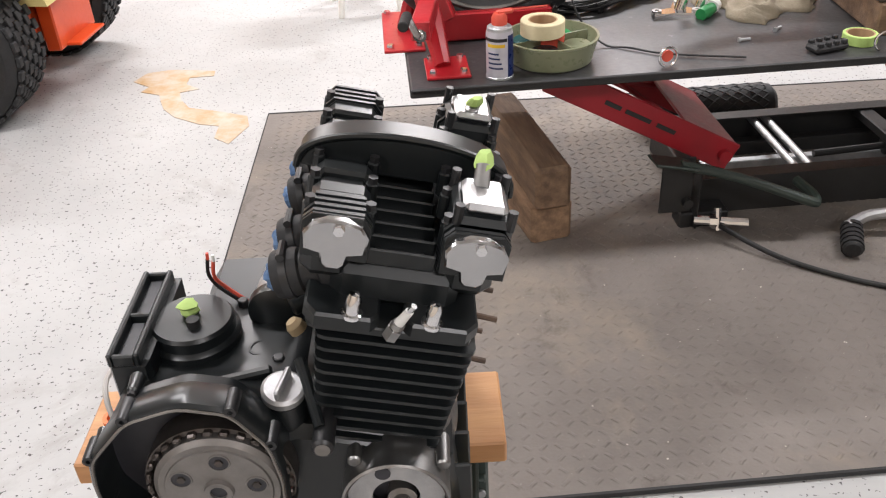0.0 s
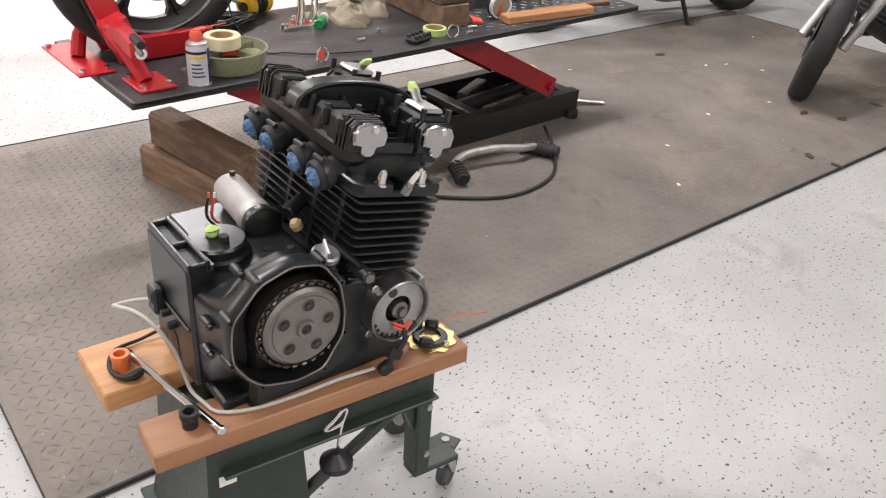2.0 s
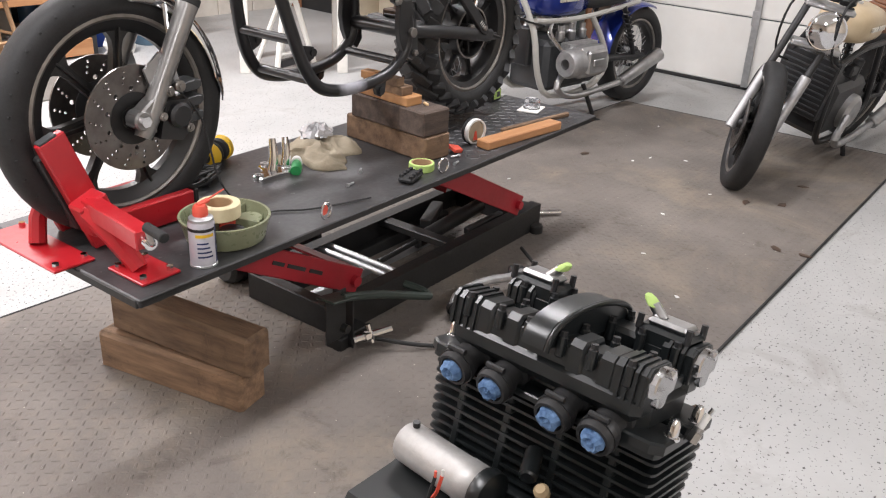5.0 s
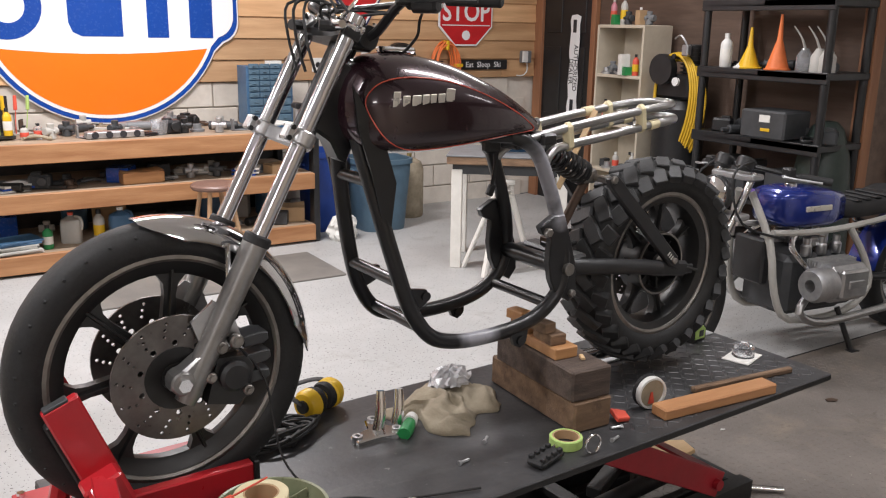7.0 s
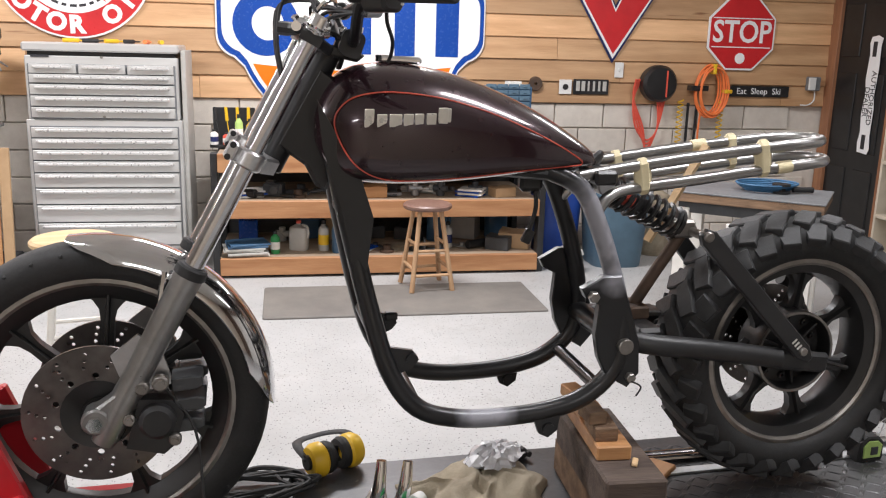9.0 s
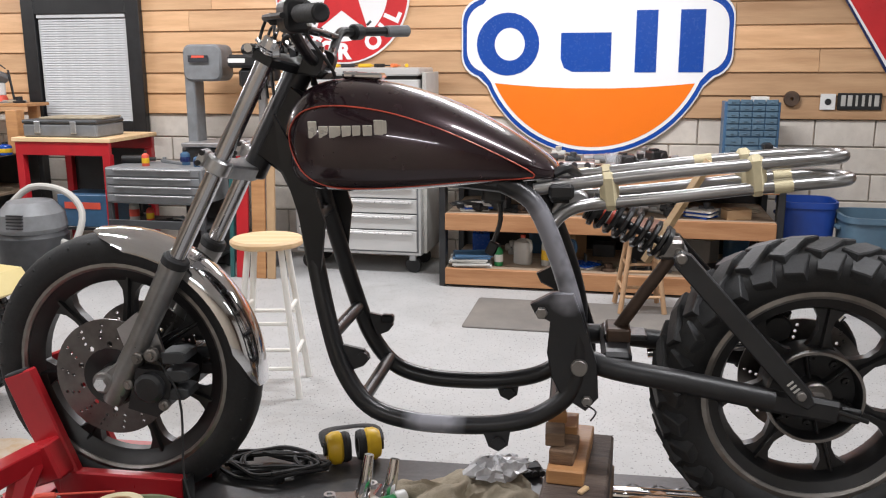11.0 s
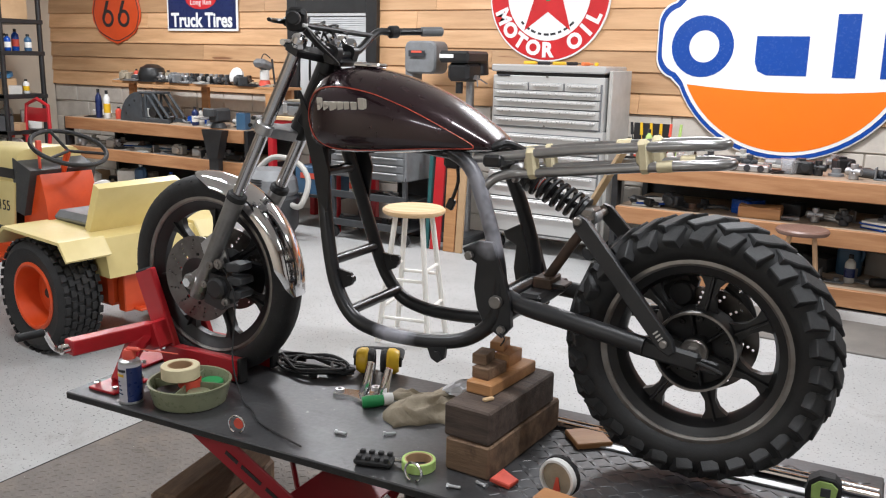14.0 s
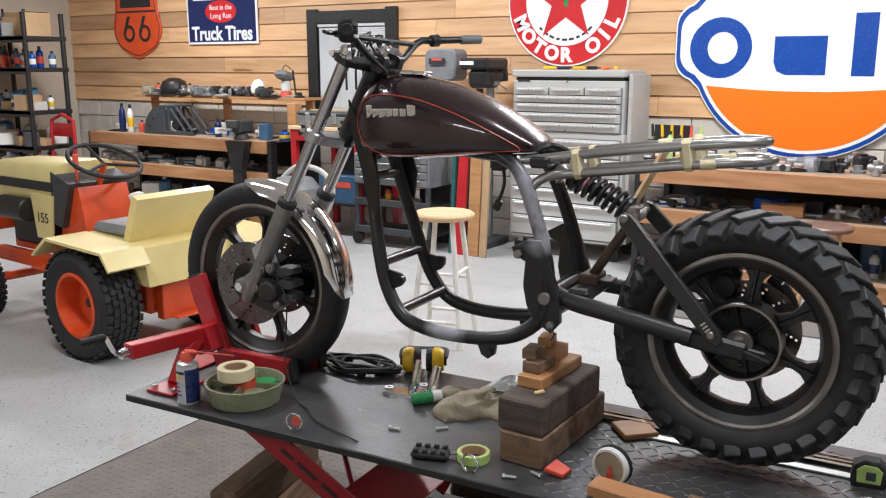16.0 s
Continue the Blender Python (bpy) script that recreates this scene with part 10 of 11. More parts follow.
for y in (-0.1, 0.1):
    sd = part("side_plate", Geo().prism(arc_ + [(-0.06, 0.0)], -y - 0.008, -y + 0.008, XZ, bev=0.002), "guardgrey", cl)
    part("foot_rail", Geo().box(0.14, y, 0.02, 0.44, 0.02, 0.04, 0.004), "guardgrey", cl)
    for p, q in (((-0.06, 0.29), (0.14, 0.29)), ((0.13, 0.285), (0.35, 0.05)), ((0.05, 0.27), (0.25, 0.04)), ((-0.05, 0.02), (-0.05, 0.29)), ((0.02, 0.02), (0.02, 0.29))):
        part("frame_bar", Geo().tube([(p[0], y, p[1]), (q[0], y, q[1])], 0.014, seg=6, smooth=1), "guardgrey", cl)
    for a in (20, 45, 70):
        part("rib_bolt", Geo().cyl((-0.06 - 0.22 * math.cos(radians(a)), y - 0.012, 0.22 * math.sin(radians(a))), (-0.06 - 0.22 * math.cos(radians(a)), y + 0.012, 0.22 * math.sin(radians(a))), 0.012, seg=8), "satin", sd)
part("web", Geo().box(0.04, 0, 0.29, 0.22, 0.2, 0.02, 0.004), "guardgrey", cl)
part("roller", Geo().cyl((0.1, -0.09, 0.1), (0.1, 0.09, 0.1), 0.055, seg=18), "satin", cl)
for x in (-4.35, -5.36):
    solo("toy_wheel", Geo().lathe([(0.02, -0.03), (0.07, -0.03), (0.08, -0.015), (0.08, 0.015), (0.07, 0.03), (0.02, 0.03)], pose(0, 0, 0.08) @ AY, 22, closed=True), "rubber", "small wheel standing on the workbench", "wheel", pose(x, 4.35, 0.82))
vc = thing("bench_vice", "dark iron bench vice on the bench corner", "vice", pose(-4.08, 4.1, 0.82))
carton(pose(-3.8, 4.14, 0.82, 0, 0, 8), 0.1, 0.09, 0.15, "cabblue", "small bright blue box on the bench corner")
part("base", Geo().cyl((0, 0, 0), (0, 0, 0.05), 0.08, 0.06, seg=18, bev=0.006), "darkgrey", vc)
part("body", Geo().box(0, 0.02, 0.12, 0.12, 0.2, 0.13, 0.02), "darkgrey", vc)
part("jaw", Geo().box(-0.0, -0.11, 0.15, 0.15, 0.05, 0.08, 0.01), "darkgrey", vc)
part("screw", Geo().cyl((0, -0.13, 0.1), (0, -0.24, 0.1), 0.013, seg=10).cyl((-0.08, -0.23, 0.1), (0.08, -0.23, 0.1), 0.007, seg=8), "castalu", vc)
pd_ = thing("vice_post", "black steel post carrying the vice", "post", pose(-4.0, 3.97, 0))
part("column", Geo().box(0, 0, 0.37, 0.12, 0.07, 0.74, 0.008), "satin", pd_)
part("flare", Geo().prism([(-0.06, 0.55), (0.06, 0.55), (0.13, 0.815), (-0.13, 0.815)], -0.045, 0.045, XZ), "satin", pd_)
bottle(pose(-3.62, 4.2, 0.82), "signblue", 0.1, 0.05, "bright blue box-shaped pot on the bench end")
solo("bench_post", Geo().box(-3.62, 4.35, 0.99, 0.1, 0.1, 0.34, 0.004), "pine", "short pine post holding the raised shelf end", "post")

rack(pose(-6.93, 3.72, 0), 1.0, 0.5, (0.3, 0.66, 1.03, 1.47, 1.79), "black plastic shelving with bottles and boxes", 2.05)
for z, kinds, bg in ((1.813, "cbcb", 1.3), (1.493, "bbbbb", 1.0), (1.053, "bbcbb", 1.0), (0.683, "cmcj", 1.2), (0.323, "cjc", 1.3)):
    strew(-7.33, -6.5, 3.6, z, 0.075, kinds, 0.06, bg)
    strew(-7.33, -6.5, 3.82, z, 0.15, kinds, 0.04, bg)
carton(pose(-6.68, 3.7, 1.813), 0.34, 0.3, 0.24, "card", "large brown carton on top of the shelving")
solo("blue_band", Geo().lathe([(0.1, 0), (0.14, 0), (0.14, 0.04), (0.1, 0.04)], pose(0, 0, 0, 15, 0, 0), 24, closed=True), "cordblue", "bright blue strap roll on the shelving", "strap", pose(-6.7, 3.6, 1.21))
rc = thing("red_chair", "red metal chair frame beside the shelving", "chair", pose(-6.25, 3.7, 0))
part("back_frame", Geo().tube([(-0.2, 0, 0.45), (-0.2, 0.02, 0.95), (0.15, 0.02, 0.95), (0.15, 0, 0.45)], 0.02, seg=8, smooth=2), "red", rc)
part("back_panel", Geo().box(-0.02, 0.02, 0.85, 0.34, 0.02, 0.14, 0.006), "red", rc)
part("seat", Geo().box(-0.02, -0.18, 0.46, 0.38, 0.38, 0.03, 0.01), "red", rc)
for x in (-0.18, 0.14):
    for y in (-0.34, 0.0):
        part("leg", Geo().cyl((x, y, 0.46), (x * 1.1, y * 1.1, 0), 0.014, seg=8), "red", rc)

# red bench with tool case
rb = thing("red_bench", "red steel bench with a pale wooden top", "workbench", pose(-2.97, 4.3, 0))
part("top", Geo().box(0, 0, 0.965, 0.82, 0.66, 0.03, 0.003), "blondwood", rb, "pale wooden top")
for y in (-0.3, 0.3):
    part("frame_rail", Geo().box(0, y, 0.9, 0.78, 0.04, 0.1, 0.004), "red", rb)
for x in (-0.36, 0.36):
    for y in (-0.29, 0.29):
        part("leg", Geo().box(x, y, 0.43, 0.06, 0.06, 0.86, 0.004), "red", rb)
part("lower_shelf", Geo().box(0, 0, 0.3, 0.74, 0.6, 0.03, 0.004), "satin", rb)
part("back_panel", Geo().box(0, 0.31, 0.6, 0.74, 0.01, 0.55), "satin", rb)
gc = thing("tool_case", "grey hard tool case with steel latches on the red bench", "tool case", pose(-3.0, 4.2, 0.98))
part("base", Geo().box(0, 0, 0.05, 0.62, 0.36, 0.1, 0.012), "grey", gc)
part("lid", Geo().box(0, 0, 0.115, 0.63, 0.37, 0.03, 0.01), "darkgrey", gc)
for x in (-0.18, 0.12):
    part("latch", Geo().box(x, -0.185, 0.075, 0.05, 0.014, 0.09, 0.004), "galv", gc, "steel latch")
solo("flat_board", Geo().box(0, 0, 0.008, 0.5, 0.3, 0.016, 0.003), "khaki", "thin grey-brown board lying on the tool case", "board", pose(-2.95, 4.22, 1.111, 0, 0, 6))
bx_ = thing("parts_carton", "blue printed box under the red bench", "box", pose(-2.85, 4.15, 0.315))
part("body", Geo().box(0, 0, 0.12, 0.42, 0.3, 0.24, 0.004), "cabblue", bx_)
part("print_bar", Geo().box(0, -0.152, 0.16, 0.3, 0.003, 0.05), "cordred", bx_, "plain red print bar")
sv = thing("shop_vacuum", "grey rounded shop vacuum on the floor", "vacuum", pose(-2.95, 3.55, 0))
part("drum", Geo().lathe([(0, 0.05), (0.2, 0.05), (0.23, 0.1), (0.24, 0.34), (0.22, 0.37), (0, 0.37)], None, 28), "darkgrey", sv)
part("motor_head", Geo().lathe([(0.22, 0.37), (0.235, 0.4), (0.22, 0.5), (0.15, 0.58), (0, 0.6)], None, 28), "grey", sv)
for k in range(5):
    # Solid dark bars paint the shade within the vent slots.
    part("vent", Geo().box(0.03, -0.222 + 0.002 * k, 0.42 + 0.022 * k, 0.12, 0.02, 0.008), "inkshade", sv, "dark bar for the shade in a vent slot")
part("hose", Geo().tube([(0.2, 0, 0.3), (0.34, -0.02, 0.3), (0.36, 0.06, 0.5), (0.2, 0.1, 0.64), (-0.05, 0.08, 0.66), (-0.22, 0.02, 0.5)], 0.024, seg=10), "lightgrey", sv, "pale grey ribbed hose")
for a in range(4):
    part("caster_wheel", Geo().cyl((0.17 * math.cos(a * 1.57 + 0.8), 0.17 * math.sin(a * 1.57 + 0.8), 0), (0.17 * math.cos(a * 1.57 + 0.8), 0.17 * math.sin(a * 1.57 + 0.8), 0.05), 0.025, seg=10), "rubber", sv)
tcart = thing("tool_cart", "dark grey rolling tool cart with open lower trays", "tool cart", pose(-2.16, 4.05, 0))
part("chest", Geo().box(0, 0, 0.66, 0.76, 0.42, 0.26, 0.01), "grey", tcart)
for k in range(4):
    d = part("drawer", Geo().box(0, -0.215, 0.57 + 0.062 * k, 0.72, 0.014, 0.052, 0.004), "grey", tcart)
    part("drawer_pull", Geo().box(0, -0.228, 0.59 + 0.062 * k, 0.6, 0.014, 0.012, 0.003), "galv", d)
for z in (0.12, 0.36):
    part("tray", Geo().box(0, 0, z, 0.76, 0.42, 0.02, 0.003).box(0, -0.205, z + 0.02, 0.76, 0.012, 0.06, 0.003), "darkgrey", tcart)
for x in (-0.36, 0.36):
    for y in (-0.19, 0.19):
        part("upright", Geo().box(x, y, 0.34, 0.035, 0.035, 0.46, 0.003), "darkgrey", tcart)
        part("caster_wheel", Geo().lathe([(0, -0.015), (0.05, -0.015), (0.055, 0), (0.05, 0.015), (0, 0.015)], pose(x, y, 0.055) @ AY, 18), "rubber", tcart)
strew(-2.45, -1.85, 4.0, 0.37, 0.14, "mmb", 0.08, 0.7)
strew(-2.45, -1.85, 4.0, 0.13, 0.16, "mmc", 0.08, 0.7)
strew(-2.45, -1.85, 4.05, 0.79, 0.15, "mmb", 0.1, 0.6)
bs = thing("band_saw", "grey band saw with a rounded upper wheel cover", "band saw", pose(-1.99, 4.45, 0))
part("stand", Geo().box(0, 0, 0.45, 0.34, 0.34, 0.9, 0.01), "darkgrey", bs)
part("column", Geo().box(-0.12, 0, 1.2, 0.08, 0.16, 0.6, 0.01), "grey", bs)
part("wheel_cover", Geo().prism(rrect(0.31, 0.27, 0.06), -0.1, 0.1, pose(0, 0, 1.52) @ XZ, bev=0.015), "grey", bs)
part("badge_bar", Geo().box(-0.02, -0.117, 1.55, 0.16, 0.004, 0.05), "inkshade", bs, "dark badge with plain bar")
part("badge_bar", Geo().box(-0.02, -0.1195, 1.565, 0.1, 0.003, 0.016), "cordred", bs, "plain red bar")
part("table", Geo().box(0.04, -0.06, 0.92, 0.36, 0.34, 0.03, 0.004), "castalu", bs)
dp = thing("drill_press", "black bench drill press with belt cover", "drill press", pose(-1.58, 4.4, 0))
part("base", Geo().box(0, 0, 0.03, 0.3, 0.4, 0.06, 0.01), "darkgrey", dp)
part("column", Geo().cyl((0, 0.1, 0.06), (0, 0.1, 1.4), 0.035, seg=16), "castalu", dp)
part("belt_cover", Geo().box(0, -0.02, 1.53, 0.28, 0.36, 0.095, 0.02), "black", dp)
part("name_bar", Geo().box(-0.06, -0.202, 1.535, 0.13, 0.004, 0.03), "plasticwhite", dp, "plain white bar")
part("head", Geo().box(0.03, -0.06, 1.41, 0.2, 0.24, 0.15, 0.03).cyl((0.02, -0.12, 1.24), (0.02, -0.12, 1.33), 0.03, seg=14), "black", dp)
part("motor", Geo().cyl((0.03, 0.2, 1.38), (0.02, 0.2, 1.5), 0.08, seg=18, bev=0.01), "black", dp)
part("feed_handle", Geo().cyl((0.1, -0.06, 1.37), (0.16, -0.06, 1.37), 0.02, seg=10).cyl((0.15, -0.06, 1.37), (0.2, -0.14, 1.3), 0.006, seg=6).cyl((0.15, -0.06, 1.37), (0.19, 0.04, 1.32), 0.006, seg=6), "castalu", dp)
part("table", Geo().box(0, -0.1, 0.95, 0.28, 0.28, 0.025, 0.004), "castalu", dp)
for x, w_, mt_, lb, h, ln in ((-1.63, 0.03, "teal", "teal board leaning upright by the tool chest", 0.8, 5), (-1.55, 0.09, "red", "red board leaning upright by the tool chest", 0.95, 6), (-1.42, 0.1, "pine", "pine plank leaning upright by the tool chest", 0.9, 4), (-1.33, 0.06, "card", "brown strip leaning upright by the tool chest", 0.85, 5)):
    solo("leaning_board", Geo().box(0, 0, h / 2, w_, 0.025, h, 0.003), mt_, lb, "board", pose(x, 3.93, 0, -ln, 0, 0), group="boards by the tool chest")

# ---- garden tractor ----
TR = pose(-1.89, 1.13, 0, 0, 0, 175.5)  # local x forward, y to its left, from under the rear axle
tra = thing("garden_tractor", "orange and cream garden tractor parked on the floor", "garden tractor", TR)


def turf_tyre(parent, c, R, rr, w_, name):
    m = pose(*c) @ AY
    prof = [(rr, -w_ * 0.4), (R * 0.86, -w_ * 0.5), (R * 0.97, -w_ * 0.42), (R, -w_ * 0.2), (R, w_ * 0.2), (R * 0.97, w_ * 0.42), (R * 0.86, w_ * 0.5), (rr, w_ * 0.4)]
    g = Geo().lathe(prof, m, 44, closed=True)
    tread = Geo()
    for k in range(34):
        for j in range(6):
            a = 2 * math.pi * (k + 0.5 * (j % 2)) / 34
            tread.box(R + 0.003, 0, (j - 2.5) * w_ * 0.155, 0.014, R * 0.13, w_ * 0.12, 0.0025, m @ Matrix.Rotation(a, 4, "Z"))
    t = part(name, g, "rubber", parent, "black turf tread tyre")
    tagged(part("tread", tread, "rubber", t), kind="stuff")
    s = 1 if c[1] > 0 else -1
    part("rim", Geo().lathe([(rr + 0.012, s * w_ * 0.43), (rr, s * w_ * 0.455), (rr - 0.01, s * w_ * 0.44), (rr - 0.02, s * w_ * 0.22), (rr - 0.034, -s * w_ * 0.04), (rr * 0.62, -s * w_ * 0.06), (rr * 0.5, s * w_ * 0.02), (0.02, s * w_ * 0.03), (0.02, -s * w_ * 0.06), (rr * 0.55, -s * w_ * 0.12), (rr - 0.02, -s * w_ * 0.12), (rr, s * w_ * 0.2)], m, 40, closed=True), "orange", t, "orange dished rim", sharp=22)
    part("hub", Geo().cyl((c[0], c[1] - s * w_ * 0.1, c[2]), (c[0], c[1] + s * w_ * 0.1, c[2]), 0.026, seg=14, bev=0.004), "satin", t)
    for k in range(5):
        a = 2 * math.pi * k / 5
        q = (c[0] + 0.055 * math.cos(a), c[2] + 0.055 * math.sin(a))
        part("lug", Geo().cyl((q[0], c[1] - s * w_ * 0.12, q[1]), (q[0], c[1] + s * w_ * 0.0, q[1]), 0.008, seg=6), "satin", t)
    return t


for y in (0.4, -0.4):
    turf_tyre(tra, (0.0, y, 0.295), 0.29, 0.165, 0.23, "rear_tyre")
    turf_tyre(tra, (1.25, y * 0.95, 0.205), 0.2, 0.105, 0.16, "front_tyre")
    s = 1 if y > 0 else -1
    g = Geo().prism([(-0.36, 0.53), (-0.3, 0.615), (0.2, 0.635), (0.34, 0.53), (0.33, 0.52), (0.19, 0.62), (-0.29, 0.6), (-0.35, 0.52)], -y - 0.12, -y + 0.12, XZ)
    g.prism([(-0.36, 0.53), (-0.3, 0.615), (0.2, 0.635), (0.34, 0.53), (0.24, 0.53), (-0.1, 0.53)], -(y - s * 0.12) - 0.004, -(y - s * 0.12) + 0.004, XZ)
    part("fender", g, "cream", tra, "cream painted rear fender")
part("seat_deck", Geo().prism([(-0.34, 0.4), (-0.3, 0.6), (0.22, 0.625), (0.3, 0.42)], -0.28, 0.28, XZ), "cream", tra, "cream seat deck")
part("transaxle", Geo().box(0.02, 0, 0.34, 0.46, 0.4, 0.26, 0.02), "orange", tra)
part("hitch_plate", Geo().box(-0.26, 0, 0.3, 0.06, 0.34, 0.22, 0.006).box(-0.3, 0, 0.2, 0.1, 0.24, 0.012, 0.003), "orange", tra)
part("seat_cushion", Geo().box(0.07, 0, 0.64, 0.36, 0.44, 0.07, 0.03), "grey", tra, "dark grey seat pad")
part("seat_back", Geo().prism([(-0.14, 0.6), (-0.1, 0.62), (-0.2, 0.86), (-0.245, 0.84)], -0.25, 0.25, XZ, bev=0.004), "cream", tra, "cream seat back")
part("frame_rail", Geo().box(0.75, 0.16, 0.36, 1.2, 0.05, 0.09, 0.006).box(0.75, -0.16, 0.36, 1.2, 0.05, 0.09, 0.006), "orange", tra)
part("dash_tower", Geo().prism([(0.36, 0.4), (0.66, 0.4), (0.6, 0.8), (0.44, 0.84), (0.4, 0.7)], -0.16, 0.16, XZ, bev=0.006), "orange", tra, "orange dash tower")
part("instrument_panel", Geo().prism([(0.46, 0.86), (0.64, 0.92), (0.66, 0.62), (0.56, 0.6)], -0.2, 0.2, XZ), "darkgrey", tra, "dark instrument panel")
for y in (0.24, -0.24):
    part("floor_board", Geo().box(0.45, y, 0.38, 0.46, 0.2, 0.015, 0.004), "orange", tra)
hood = Geo().loft([[(x, 0.2 * math.copysign(abs(math.cos(a)) ** 0.4, math.cos(a)), 0.84 + dz + 0.13 * math.copysign(abs(math.sin(a)) ** 0.5, math.sin(a))) for a in (2 * math.pi * q / 24 for q in range(24))] for x, dz in ((0.6, 0.0), (0.62, 0.005), (1.3, -0.02), (1.36, -0.04), (1.38, -0.06))])
hd = part("hood", hood, "cream", tra, "cream hood with a black side stripe")
for y in (-0.203, 0.203):
    part("stripe", Geo().box(0.98, y, 0.83, 0.7, 0.005, 0.055), "satin", hd, "black side stripe")
    s = 1 if y > 0 else -1
    pnl = part("side_panel", Geo().prism([(0.62, 0.78), (0.86, 0.78), (0.82, 0.52), (0.66, 0.52)], -y - 0.006, -y + 0.006, XZ, bev=0.002), "cream", tra, "cream side panel")
    letters("155", 0.085, "inkshade", Matrix(((-s, 0, 0, 0.745), (0, 0, s, y + s * 0.008), (0, 1, 0, 0.64), (0, 0, 0, 1))), pnl, "black numerals")
part("engine_block", Geo().box(1.0, 0, 0.58, 0.36, 0.34, 0.28, 0.03), "satin", tra, "dark engine block")
part("muffler", Geo().cyl((0.86, 0.22, 0.68), (1.16, 0.22, 0.68), 0.07, seg=18, bev=0.01), "satin", tra)
part("grille", Geo().box(1.36, 0, 0.68, 0.03, 0.36, 0.36, 0.01), "orange", tra)
part("belly_plate", Geo().box(0.95, 0, 0.44, 0.5, 0.3, 0.06, 0.01), "orange", tra)
part("front_axle", Geo().cyl((1.25, -0.34, 0.22), (1.25, 0.34, 0.22), 0.03, seg=12), "orange", tra)
SWC, SWA = Vector((0.4, 0, 0.98)), pose(0.4, 0, 0.98, 0, -24, 0)
sw_ = part("steering_wheel", Geo().tube([SWA @ Vector((0.2 * math.cos(t), 0.2 * math.sin(t), 0)) for t in (2 * math.pi * q / 24 for q in range(24))], 0.013, seg=8, closed=True, smooth=2), "rubber", tra, "dark grey steering wheel")
for k in range(3):
    a = 2 * math.pi * k / 3
    part("spoke", Geo().cyl(SWA @ Vector((0, 0, -0.02)), SWA @ Vector((0.195 * math.cos(a), 0.195 * math.sin(a), 0)), 0.009, seg=8), "rubber", sw_)
part("steering_column", Geo().cyl((0.5, 0, 0.8), (0.41, 0, 0.965), 0.018, seg=10), "orange", tra)
part("lever", Geo().cyl((0.5, 0.12, 0.78), (0.47, 0.14, 0.98), 0.008, seg=8).box(0.468, 0.14, 0.99, 0.02, 0.03, 0.07, 0.004), "cordred", tra, "red lever knob")
part("headlamp", Geo().lathe([(0, 0), (0.05, 0), (0.06, 0.03), (0.05, 0.04), (0, 0.04)], pose(0.42, -0.2, 0.72, 0, 30, 0), 18), "plasticwhite", tra, "white lamp lens")


